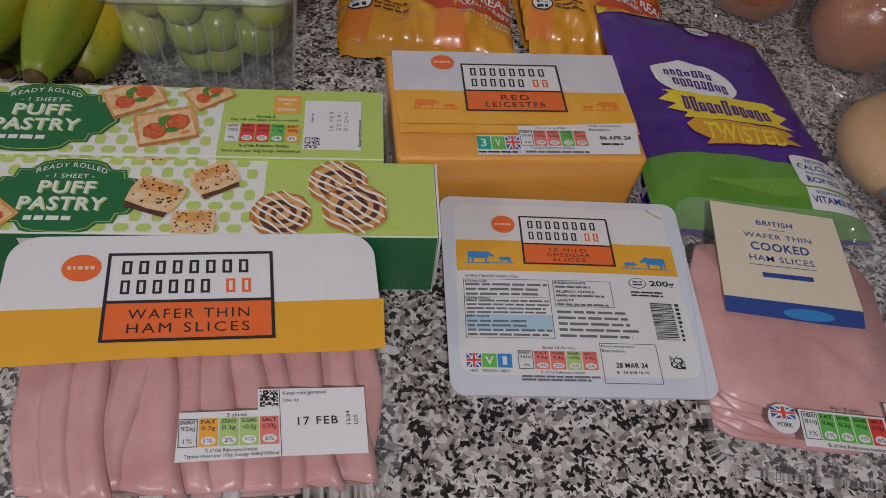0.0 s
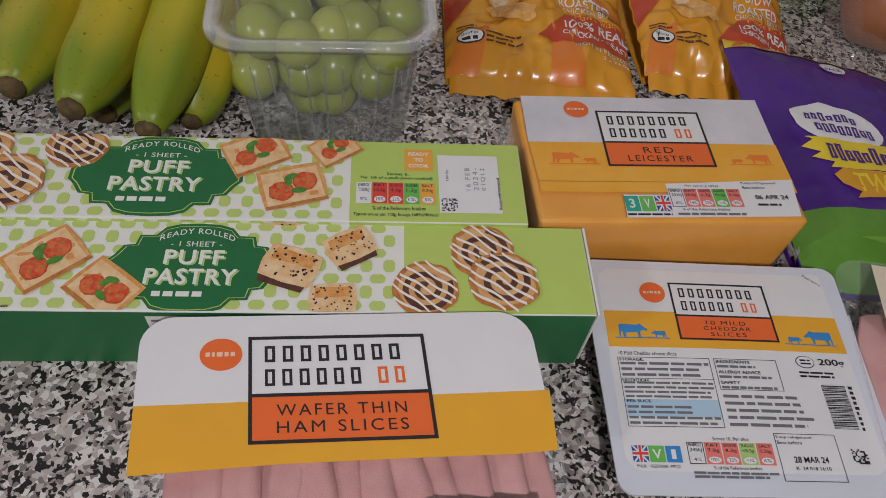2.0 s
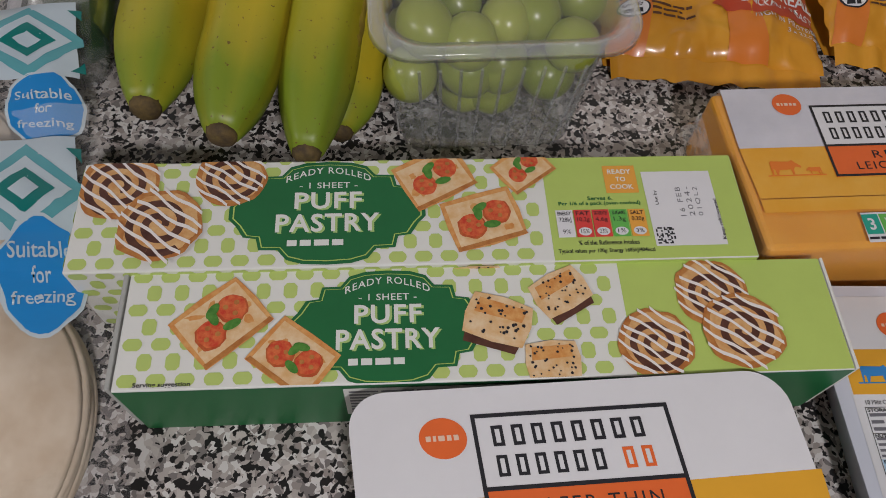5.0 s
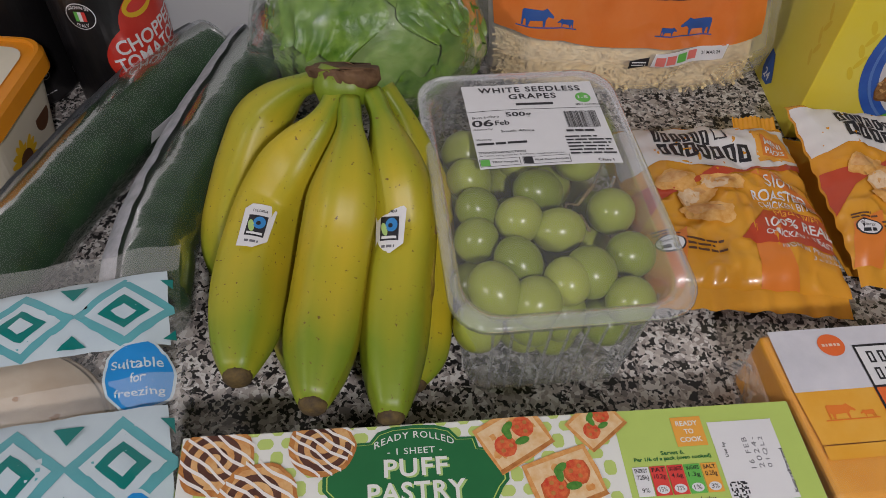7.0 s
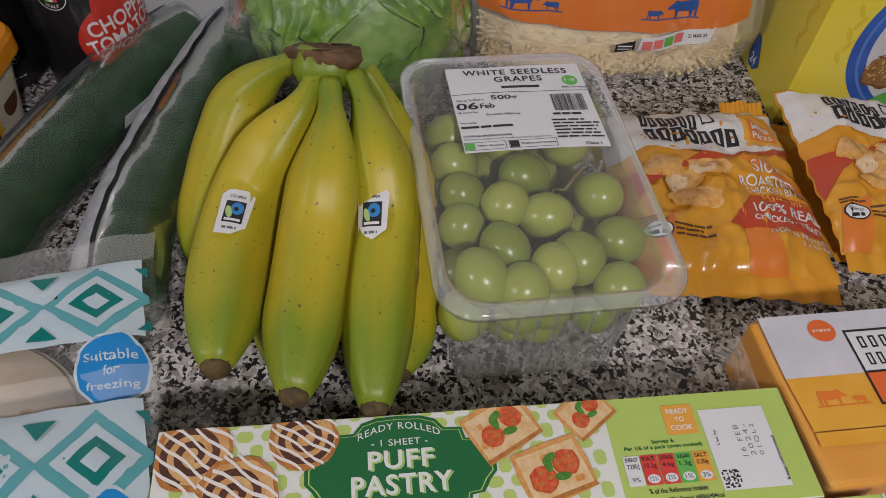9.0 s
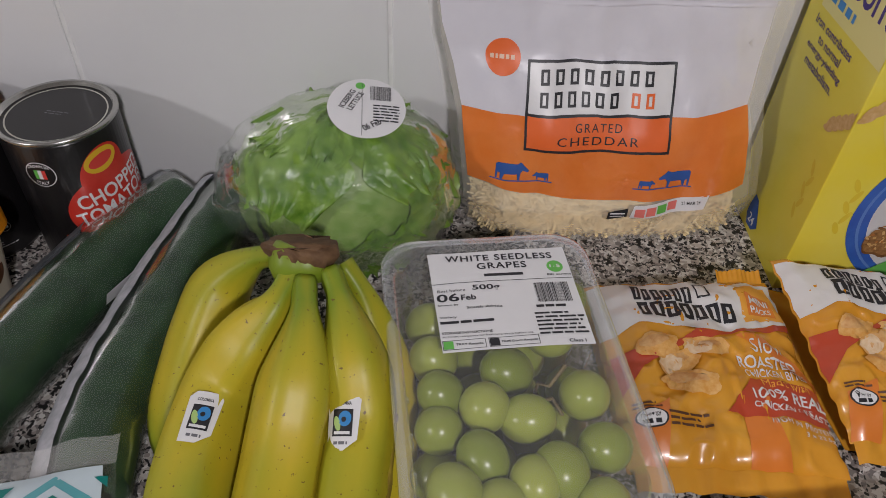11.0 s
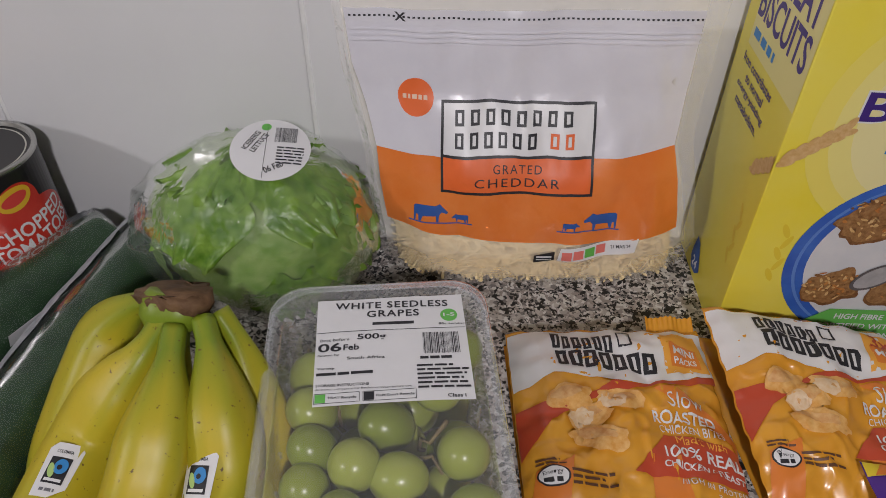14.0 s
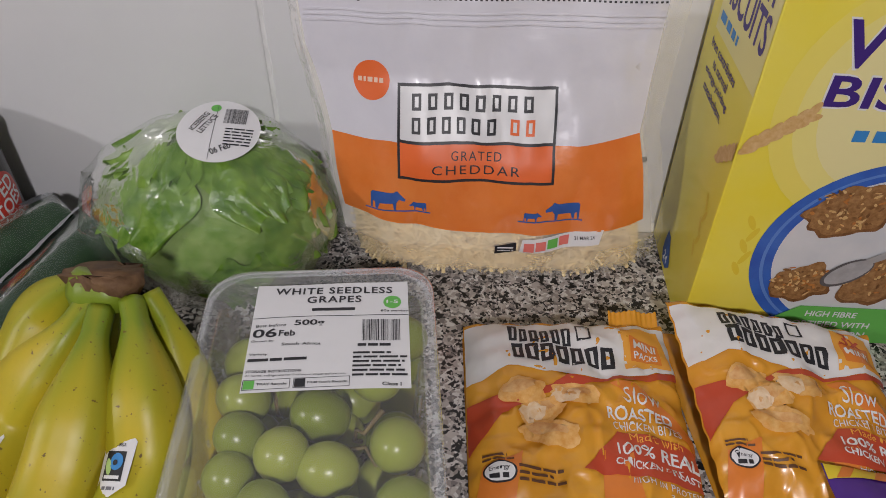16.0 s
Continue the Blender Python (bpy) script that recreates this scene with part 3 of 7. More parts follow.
def carton(at, length, width, height, label, front_green):
    box = thing("puff_pastry_carton", label, "carton", at, "puff pastry cartons")
    l, w = length / 2, width / 2
    part("body", box_bm(-l, -w, 0, l, w, height, 0.0007, 2), CARD_WHITE, box)
    ml, mw, mh = l * 1000 - 0.5, w * 1000 - 0.4, height * 1000
    top = Art(box, plane((0, 0, height), (1, 0, 0), (0, 1, 0)), clip=(-ml, -mw, ml, mw))
    honeycomb(top, -ml, -mw, 55, mw)
    top.rect("end_panel_print", LIME, 55, -mw, ml, mw, 1)
    front = Art(box, plane((0, -w, height / 2), (1, 0, 0), (0, 0, 1)), clip=(-ml, -mh / 2 + 0.4, ml, mh / 2 - 0.4))
    if front_green:
        front.rect("side_panel_print", DARK_GREEN, -ml, -mh / 2 + 0.4, ml, mh / 2 - 0.4, 1)
        front.rect("small_print_panel", CARD_WHITE, -58, -12, 40, 20, 2)
        front.bars("small_print", GREY_INK, -56, -10, 36, 18, 8, 5, 3)
    else:
        front.rect("end_panel_print", LIME, 55, -mh / 2 + 0.4, ml, mh / 2 - 0.4, 1)
        honeycomb(front, -ml, -mh / 2, 55, mh / 2)
        badge(front, -40, -1, 80, 46, 3)
        print_roll(front, 100, 6, 15, 3)
        print_roll(front, 70, -8, 15, 4)
        print_sausage_roll(front, 22, 15, 12, 10, 7)
    ends = Art(box, plane((-l, 0, height / 2), (0, -1, 0), (0, 0, 1)))
    if front_green:
        ends.rect("end_flap_print", CARD_RAW, -mw, -mh / 2 + 0.5, mw, mh / 2 - 0.5, 1)
    else:
        honeycomb(ends, -mw, -mh / 2, mw, mh / 2)
    ends.done()
    right_end = Art(box, plane((l, 0, height / 2), (0, 1, 0), (0, 0, 1)))
    right_end.rect("end_flap_print", CARD_WHITE if front_green else LIME, -mw, -mh / 2 + 0.5, mw, mh / 2 - 0.5, 1)
    right_end.done()
    return box, top, front


# the nearer carton, with sausage rolls and swirls on its lid
near, top, front = carton(pose(-0.1505, 0.2662, 0, 0, 0, 1.7), 0.2855, 0.0500, 0.047, "green and white puff pastry carton with printed swirls", True)
badge(top, -40.5, -1.5, 77, 49)
print_tart(top, -105, 2, 15.8, 40, 1)
print_tart(top, -76.5, -13.5, 14, -38, 2)
print_sausage_roll(top, 2.7, -0.8, 13.5, -20, 3)
print_sausage_roll(top, 29.8, 11, 12, 28, 4)
print_sausage_roll(top, 23, -18.5, 11, 3, 5)
print_roll(top, 64.5, -12, 15, 1)
print_roll(top, 92, 9.5, 15.5, 2)
print_roll(top, 101, -7.6, 16.5, 3, 10)
top.text("small_lettering", BLACK, "Serving suggestion", -135, -24.2, -114, -21.8, 3, 0.02)
top.done()
front.done()
# lid and end flaps, a little sprung open
part("end_flap", box_bm(0.1430, -0.0248, 0.004, 0.1442, 0.025, 0.0475, 0.0003, 1), CARD_WHITE, near, "white raw card end flap")
part("end_flap", box_bm(-0.1450, -0.0243, 0.003, -0.1432, 0.0245, 0.0478, 0.0003, 1), CARD_RAW, near, "grey raw card end flap")

# the farther carton, with tomato tarts and a date label
far, top, front = carton(pose(-0.1785, 0.316, 0, 0, 0, 2.0), 0.2845, 0.053, 0.0495, "green and white puff pastry carton with a printed date label", False)
badge(top, -38.5, 0, 82, 51)
print_roll(top, -126, 14, 17, 5)
print_roll(top, -107, -5.5, 17.5, 6, 10)
print_roll(top, -80, 18, 15, 7)
print_tart(top, 7, 16.5, 15, 28, 8)
print_tart(top, 27, -5.3, 15.5, 16, 9)
print_tart(top, 46.4, 20.5, 11.5, 36, 10)
top.rect("orange_panel", AMBER_BOX, 82, 6.5, 96.5, 21, 4)
for k, wd in enumerate(("READY", "TO", "COOK")):
    top.text("panel_lettering", CARD_WHITE, wd, (84, 87, 84)[k], 16.5 - 4 * k, (94.5, 91.5, 94.5)[k], 19 - 4 * k, 5, 0.02)
top.rect("date_label", WHITE, 99, -20.5, 130, 17.5, 4)
for k, wd in enumerate(("16 FEB", "2024-", "01QL2")):
    top.text("date_lettering", GREY_INK, wd, 115 + 4 * k, -6, 115 + 4 * k + 15, -3.6, 5, 0, 1.3, 90)
top.text("date_lettering", BLACK, "Use by", 104.5, 0, 112, 1.9, 5, 0.01, 1, 90)
top.text("date_lettering", BLACK, "Keep refrigerated", 130.5, -18, 151, -15.9, 5, 0.02, 1, 90)
square_code(top, 100, -19.5, 8, 3)
top.text("heading_lettering", DARK_GREEN, "Serves 6.", 73, 3, 84, 5, 4, 0.02)
top.text("heading_lettering", DARK_GREEN, "Per 1/6 of a pack (oven cooked)", 60, 0, 96, 2.4, 4, 0.02)
traffic(top, 58, -15.5, 97.5, -2, (WHITE, RED_INK, RED_INK, GREEN_INK, AMBER_BOX), ("ENERGY", "FAT", "SATURATES", "SUGARS", "SALT"), ("728kJ", "10.2g", "4.6g", "1.3g", "0.20g"),
        ("9%", "15%", "23%", "1%", "3%"))
top.text("nutrition_lettering", BLACK, "% of the Reference Intakes", 66, -19.3, 92, -17, 4, 0.01)
top.text("nutrition_lettering", BLACK, "Typical values per 100g: Energy 1685kJ/404kcal", 57, -23.5, 98, -21, 4, 0.01)
top.done()
front.done()

# ---- sliced ham in a clear tray ----
HAM = mat("cooked_ham", (0.51, 0.245, 0.24), 0.3, scale=34, second=(0.64, 0.37, 0.35), bump=0.35, bump_scale=260)
CLEAR = film("clear_tray", 0.92, (0.95, 0.97, 0.98), 0.06, 0.5, 70, 1.0)
CLING = film("clear_film", 0.965, (1, 1, 1), 0.06, 0.6, 38)


def ham_slice_bm(x, y0, y1, w, seed, base):
    """One folded slice: a rounded ridge along y, lapping over the next."""
    rnd = random.Random(seed)
    ph = rnd.uniform(0, 6)
    def f(u, v):
        y = y0 + (y1 - y0) * v
        bend = 0.0045 * math.sin(3.0 * v + ph) + 0.002 * math.sin(8 * v + 2 * ph) + 0.012 * (v - 0.5) ** 2 * math.sin(ph)
        h = 0.0058 * u ** 0.85 * (1 - 0.5 * max(0, (u - 0.9) / 0.1) ** 2) + 0.0009 * math.sin(7 * u + ph)
        taper = 1 - 0.5 * max(0, (0.12 - v) / 0.12) ** 2
        return Vector((x + bend + w * (u - 0.5), y + 0.003 * math.sin(3 * u + ph) * (1 - v), base + h * taper + 0.0006 * noise.noise(Vector((x * 80, u * 3, v * 14)))))
    bm = sheet_bm(f, 10, 26)
    g = bmesh.ops.extrude_face_region(bm, geom=bm.faces[:])
    for e in g["geom"]:
        if isinstance(e, bmesh.types.BMVert):
            e.co.z -= 0.0022
    bmesh.ops.recalc_face_normals(bm, faces=bm.faces[:])
    return bm


LID_O, LID_U, LID_V = Vector((-0.0838, 0.2077, 0.049)), Vector((1.005, 0.06, 0.0)), Vector((-0.14, 0.988, 0.0))


def lid_shape(a, b, h):
    return LID_O + a * LID_U + b * LID_V + Vector((0, 0, h))


ham = thing("sliced_ham_pack", "clear tray of wafer thin ham under a white amber label", "ham pack")
pack_c = (-34.5, -29)
outline = [(pack_c[0] + x, pack_c[1] + y) for x, y in rounded(165, 127, 14, 7)]
rim = [lid_shape(x * 0.001, y * 0.001, 0) for x, y in outline]
mid = sum((p.copy() for p in rim), Vector()) / len(rim)
low = [Vector((mid.x + (p.x - mid.x) * 0.93, mid.y + (p.y - mid.y) * 0.92, 0.0035)) for p in rim]
inner_rim = [Vector((mid.x + (p.x - mid.x) * 0.965, mid.y + (p.y - mid.y) * 0.955, p.z - 0.001)) for p in rim]
base = [Vector((mid.x + (p.x - mid.x) * 0.9, mid.y + (p.y - mid.y) * 0.88, 0.0012)) for p in low]
part("tray", loft_bm([rim, inner_rim, low, base], False, True), CLEAR, ham, "clear plastic tray", True).visible_shadow = False
meat = thing("ham_slices", "folded wafer thin slices of pale pink cooked ham", "ham")
for k in range(13):
    x = -96 + 10.2 * k + 2.2 * math.sin(2.3 * k)
    h0 = -0.0085
    bm = ham_slice_bm(x * 0.001, -0.087, 0.02, 0.0265 + 0.006 * ((k * 7) % 3 - 1) / 2, k + 3, h0 + 0.0007 * (k * 5 % 3 - 1))
    for v in bm.verts:
        v.co = lid_shape(v.co.x, v.co.y, v.co.z)
    part("ham_slice", bm, HAM, meat, smooth=True)
bm = bmesh.new()
under = [lid_shape(x * 0.001, y * 0.001, -0.0105) for x, y in ((-100, -80), (38, -84), (38, 20), (-100, 20))]
bottom = [Vector((p.x, p.y, 0.006)) for p in under]
part("ham_layer", loft_bm([bottom, under]), HAM, meat)
lid = Art(ham, lid_shape, 0, 0.00015, None, 0.0003)
lid_film = bmesh.new()
lid_film.faces.new([lid_film.verts.new(lid_shape(x * 0.001, y * 0.001, 0.0004)) for x, y in outline])
part("lid_film", lid_film, CLING, ham, "clear peel-off film").visible_shadow = False
# opaque upper label, wider than the tray at its lower edge
upper = [p for p in outline if p[1] > -20]
lab = sorted([p for p in upper if p[0] > pack_c[0]], key=lambda p: p[1]) + sorted([p for p in upper if p[0] <= pack_c[0]], key=lambda p: -p[1])
lid.poly("label", WHITE, [(47.5, -4)] + [p for p in lab if p[1] > 0] + [(-117, -6)], 4)
lid.poly("label_band", YELLOW, [(-117, -34), (-60, -31.5), (-10, -31), (30, -31), (47, -30), (49.5, -4), (-117, -6)], 4)
brand_frame(lid, -73, -23.5, 0.5, 24, -3, 1.5, (("WAFER THIN", 0.15), ("HAM SLICES", 0.15)), 5)
brand_disc(lid, -84, 16, 8.6, 7.5, 5)
lid.poly("date_label", WHITE, [(1.2, -77.2), (35, -77.5), (36, -48.5), (-7.6, -47.6), (-7.6, -57)], 3)
lid.poly("nutrition_label", WHITE, [(-7.6, -57), (-38.5, -57), (-39.5, -77.8), (1.2, -77.2)], 3)
square_code(lid, -6.8, -55.8, 7.3, 9)
lid.text("date_lettering", BLACK, "Keep refrigerated", 2.5, -51.3, 20, -49.2, 5)
lid.text("date_lettering", BLACK, "Use by", 2.5, -54.4, 9, -52.4, 5)
lid.text("date_lettering", BLACK, "17 FEB", 8, -64.5, 24, -61, 5, 0.01, 1.2)
lid.text("date_lettering", BLACK, "13:34", 29, -65, 35, -63.4, 5, 0, 1, 90)
lid.text("date_lettering", BLACK, "L05", 32, -65, 36, -63.4, 5, 0, 1, 90)
lid.rect("label_rule", BLACK, 1.0, -77, 1.25, -48, 4)
lid.text("date_lettering", BLACK, "3 slices", -20, -59.6, -12, -58, 5)
traffic(lid, -38.5, -72, 1, -60, (None, AMBER_BOX, PALE_GREEN, PALE_GREEN, PALE_RED), ("ENERGY", "FAT", "SATURATES", "SUGARS", "SALT"), ("92kJ", "0.7g", "0.3g", "<0.5g", "0.33g"), ("1%", "1%", "2%", "<1%", "6%"))
lid.text("nutrition_lettering", BLACK, "% of the Reference Intakes", -28, -74.4, -8, -72.8, 5)
lid.text("nutrition_lettering", BLACK, "Typical values per 100g: Energy 458kJ/109kcal", -36, -76.8, 0, -75, 5)
lid.done()

# ---- flat pack of cheese slices ----
SLICE_FILM = mat("white_cheese_film", (0.68, 0.72, 0.8), 0.3, 0.05, 25, 0.25, 60, coat=0.3)
SLICE_TINT = mat("pale_label_print", (0.76, 0.77, 0.78), 0.33, 0.04, 40, 0.2, 60)
PALE_BLUE = mat("pale_blue_print", (0.42, 0.6, 0.74), 0.4)
FLAG_BLUE = mat("sky_blue_print", (0.04, 0.25, 0.6), 0.42)
slices = thing("cheese_slices_pack", "white square pack of mild cheddar slices with printed nutrition panel", "cheese pack", pose(0.0645, 0.2333, 0) @ Matrix.Diagonal((1.035, 0.985, 1, 1)))
H = 0.0225


def bulge(x, y):
    return 0.0012 * max(0, 1 - (x / 0.055) ** 2) * max(0, 1 - (y / 0.055) ** 2)


out = [(x * 0.001 + 0.00002 * y * x / 60, y * 0.001) for x, y in rounded(129, 124, 7, 6)]
part("lid_flange", loft_bm([[Vector((x, y, H - 0.0012)) for x, y in out], [Vector((x, y, H)) for x, y in out]]), SLICE_FILM, slices, "pale film lid flange")
tr = [(x * 0.001, y * 0.001) for x, y in rounded(117, 110, 9, 6)]
part("tray", loft_bm([[Vector((x * 0.95, y * 0.95, 0)) for x, y in tr], [Vector((x, y, H - 0.0012)) for x, y in tr]]), SLICE_FILM, slices, "pale plastic tray")
art = Art(slices, on_surface(lambda x, y: (x, y, H + 0.0001 + bulge(x, y))), 12)
art.poly("label", SLICE_TINT, [(x, y) for x, y in [(-0.5 + a, 2.5 + b) for a, b in rounded(116, 108, 8, 5)]], 1)
art.rect("label_band", YELLOW, -58, 10, 57.5, 30.5, 2)
brand_frame(art, -23.5, 14.6, 25, 48.5, 28.6, 1.0, (("10 MILD", 0.3), ("CHEDDAR", 0.26), ("SLICES", 0.32)), 3)
brand_disc(art, -32.3, 42, 6.3, None, 3)
cow(art, FLAG_BLUE, -41, 15.5, 23, 1, 3)
cow(art, FLAG_BLUE, 41, 14.5, 23, -1, 3)
art.poly("peel_tab", WHITE, ((47, 57), (57, 57), (57, 46), (52, 49)), 2)
art.text("tab_lettering", BLACK, "Peel here", 48, 56, 58, 57.5, 3, 0, 1, -38)
art.text("small_lettering", BLACK, "10 Mild Cheddar cheese slices", -54, 5.5, -27, 7.5, 3)
art.border("panel_rule", BLACK, -55, -31, -12, 4.4, 0.25, 3)
art.rect("panel_rule", BLACK, -55, -7, -12, -6.8, 3)
art.rect("portion_panel", PALE_BLUE, -54.5, -26, -12.4, -17.5, 2)
art.bars("small_print", GREY_INK, -54, -6.5, -13, 2.5, 3, 3, 3, 0.45)
art.bars("small_print", GREY_INK, -54, -17.3, -13, -8, 4, 4, 3, 0.45)
art.bars("small_print", GREY_INK, -54, -30.5, -13, -20, 4, 5, 3, 0.45)
art.text("small_lettering", BLACK, "STORAGE:", -54.3, 2.3, -43, 3.8, 4, 0.02)
art.text("small_lettering", BLACK, "NUTRITION:", -54.3, -8.6, -42, -7.2, 4, 0.02)
art.text("small_lettering", BLACK, "PER SLICE", -54, -19.2, -43, -17.8, 4, 0.02)
art.border("panel_rule", BLACK, -10, -12, 20, 4.4, 0.25, 3)
for k, wd in enumerate(("INGREDIENTS", "ALLERGY ADVICE", "SAFETY")):
    art.text("small_lettering", BLACK, wd, -9, 2 - 5.5 * k, (7, 11, 0)[k], 3.6 - 5.5 * k, 4, 0.02)
    art.bars("small_print", GREY_INK, -9, -0.6 - 5.5 * k, 17, 1.2 - 5.5 * k, 1, 6 + k, 3, 0.7)
art.bars("small_print", GREY_INK, -9.5, -31, 31, -13.5, 5, 9, 3, 0.42)
art.text("weight_lettering", BLACK, "200g", 41, 1.8, 54, 6.4, 3, 0.02)
art.disc("health_oval", BLACK, 34.5, 4.3, 4.6, 3.4, 2)
art.disc("health_oval", SLICE_TINT, 34.5, 4.3, 4.2, 3.0, 3)
art.bars("small_print", BLACK, 32, 2.5, 37, 6, 2, 2, 4, 0.5, 1)
art.bars("small_print", BLACK, 30, -4.5, 49, -0.5, 2, 12, 3, 0.5, 3)
barcode(art, 38.5, -30, 50, -7.5, 4, 3, False)
art.bars("small_print", BLACK, 51.5, -31, 53.5, -7.5, 9, 7, 3, 0.6, 1)
square_code(art, 42.5, -46.5, 7, 6, 3, 9)
flag(art, -55.3, -47.5, 6.8, 7.5, 3)
art.rect("diet_box", GREEN_INK, -48, -47.5, -41.2, -40, 3)
art.text("diet_lettering", WHITE, "V", -46.6, -46, -42.6, -41.5, 4, 0.02)
art.rect("strength_box", FLAG_BLUE, -40.7, -47.5, -34, -40, 3)
art.text("diet_lettering", WHITE, "1", -38.4, -46, -36.4, -41.5, 4, 0.02)
for k, wd in enumerate(("MILK", "VEGETARIAN", "MILD")):
    art.text("diet_lettering", BLACK, wd, (-54, -48.4, -39.5)[k], -50, (-50, -40.8, -35.5)[k], -48.6, 3)
traffic(art, -31, -48, 7.5, -38, (None, PALE_RED, PALE_RED, PALE_GREEN, PALE_RED), ("ENERGY", "FAT", "SATURATES", "SUGARS", "SALT"), ("345kJ", "7.0g", "4.3g", "<0.5g", "0.36g"), ("4%", "10%", "22%", "<1%", "6%"), 3)
art.text("nutrition_lettering", BLACK, "Serves 10. Per slice", -19, -37, -3, -35.4, 4)
art.text("nutrition_lettering", BLACK, "% of the Reference Intakes", -21, -50.3, 0, -48.8, 4)
art.bars("small_print", GREY_INK, -30, -54.5, 7, -51, 2, 8, 3, 0.6)
art.border("date_panel", BLACK, 9, -55, 37, -33, 0.25, 3)
art.text("date_lettering", BLACK, "Keep refrigerated", 9.8, -35.6, 26, -34, 3)
art.text("date_lettering", BLACK, "Best before", 9.8, -38, 21, -36.4, 3)
art.text("date_lettering", BLACK, "28 MAR 24", 15.5, -46.5, 31, -43.6, 3, 0.02)
art.text("date_lettering", BLACK, "K  24 018 16:10", 15.5, -49.8, 31, -48.2, 3, 0.01)
art.done()

# ---- block of red leicester in film ----
RED_LEI = mat("orange_cheese", (0.74, 0.32, 0.022), 0.45, scale=50, second=(0.8, 0.38, 0.04), bump=0.3, bump_scale=120, coat=0.35)
LEI_LABEL = mat("creased_white_label", (0.72, 0.71, 0.76), 0.3, scale=30, second=(0.6, 0.6, 0.65), bump=0.7, bump_scale=45)
LEI_BAND = mat("creased_amber_label", (0.82, 0.39, 0.035), 0.3, scale=45, second=(0.86, 0.46, 0.07), bump=0.5, bump_scale=60)
PALE_ORANGE = mat("faded_orange_print", (0.83, 0.22, 0.03), 0.4)
block = thing("red_leicester_block", "orange block of red leicester cheese wrapped in clear film", "cheese", pose(0.038, 0.3475, 0, 0, 0, 3) @ Matrix.Diagonal((1.01, 1, 1.1, 1)))
bm = box_bm(-0.0705, -0.045, 0.0008, 0.0705, 0.043, 0.0425, 0.003, 3)
for v in bm.verts:
    v.co.x *= 1.0 - 0.03 * (0.0425 - v.co.z) / 0.0425
    v.co.x += 0.0018 * v.co.y / 0.045 * -1
part("cheese", bm, RED_LEI, block)
bm = box_bm(-0.0716, -0.046, 0.0002, 0.0716, 0.044, 0.0436, 0.004, 3)
bmesh.ops.subdivide_edges(bm, edges=bm.edges[:], cuts=3, use_grid_fill=True)
for v in bm.verts:
    if v.co.z > 0.004 and v.co.z < 0.0405:
        v.co += 0.0012 * Vector((noise.noise(v.co * 110), noise.noise(v.co * 110 + Vector((9, 0, 0))), 0))
part("wrapping_film", bm, CLING, block, "clear shrink film with creases", True).visible_shadow = False


def crimp_bm(x, side, seed):
    """The crumpled end of a film wrapper."""
    def f(u, v):
        y = -0.048 + 0.09 * v
        d = 0.011 * u * (0.7 + 0.5 * noise.noise(Vector((seed, v * 5, 0))))
        return Vector((x + side * d, y + 0.003 * noise.noise(Vector((u * 4, v * 9, seed))), 0.012 + 0.012 * v * 0.6 + 0.02 * u * noise.noise(Vector((v * 8, u * 3, seed + 4))) + 0.01 * (1 - u)))
    return sheet_bm(f, 8, 26)


CRINKLE = film("crinkled_film", 0.84, (1, 0.99, 0.97), 0.12, 1.0, 140)
part("film_end", crimp_bm(0.0712, 1, 2), CRINKLE, block, "crumpled clear film end", True)
part("film_end", crimp_bm(-0.0712, -1, 7), CRINKLE, block, "crumpled clear film end", True)
art = Art(block, plane((0, 0, 0.0438), (1, 0, 0), (0, 1, 0)), 0, 0.00015)
art.rect("label", LEI_LABEL, -68, 8, 69.5, 43.5, 1)
art.poly("label_band", LEI_BAND, ((-66, -19.5), (70.7, -20), (70, 8), (-68, 8)), 1)
art.rect("label_fold", LEI_BAND, -66, -27, 70.5, -20.2, 1)
brand_frame(art, -27.5, -9.5, 31.6, 32, 8, 1.2, (("RED", 0.36), ("LEICESTER", 0.2)), 3)
brand_disc(art, -38, 33, 7, 6.5, 3)
cow(art, PALE_ORANGE, -45, -7.5, 24, 1, 3)
cow(art, PALE_ORANGE, 52, -7, 22, -1, 3)
art.poly("nutrition_label", WHITE, ((0, -43.8), (67, -43), (70, -18), (0, -21.5)), 3)
art.poly("diet_label", WHITE, ((-24.6, -44), (0, -43.8), (0, -29), (-23.8, -29)), 3)
for k, (m, wd) in enumerate(((TEAL_INK, "3"), (GREEN_INK, "V"))):
    art.rect("diet_box", m, -24 + 8 * k, -40, -16.6 + 8 * k, -30, 4)
    art.text("diet_lettering", WHITE, wd, -22 + 8 * k, -38, -19 + 8 * k, -32, 5, 0.02)
flag(art, -8, -40, 7.6, 10, 4)
art.bars("small_print", BLACK, -24, -43, -1, -41, 1, 4, 4, 0.6, 4)
traffic(art, 0.5, -37, 39, -25, (None, PALE_RED, PALE_RED, GREEN_INK, PALE_RED), ("ENERGY", "FAT", "SATURATES", "SUGARS", "SALT"), ("501kJ", "10.0g", "6.2g", "<0.5g", "0.50g"), ("6%", "14%", "22%", "<1%", "3%"), 4)
art.text("nutrition_lettering", BLACK, "% of the Reference Intakes", 5, -39.6, 30, -37.8, 5)
art.bars("small_print", GREY_INK, 2, -42.8, 38, -40.6, 1, 3, 4, 0.7)
art.text("nutrition_lettering", BLACK, "Per serving (30g)", 10, -24, 28, -22.4, 5)
art.text("date_lettering", BLACK, "Keep refrigerated", 41, -22, 60, -20, 5)
art.text("date_lettering", BLACK, "Best before", 41, -25, 53, -23, 5)
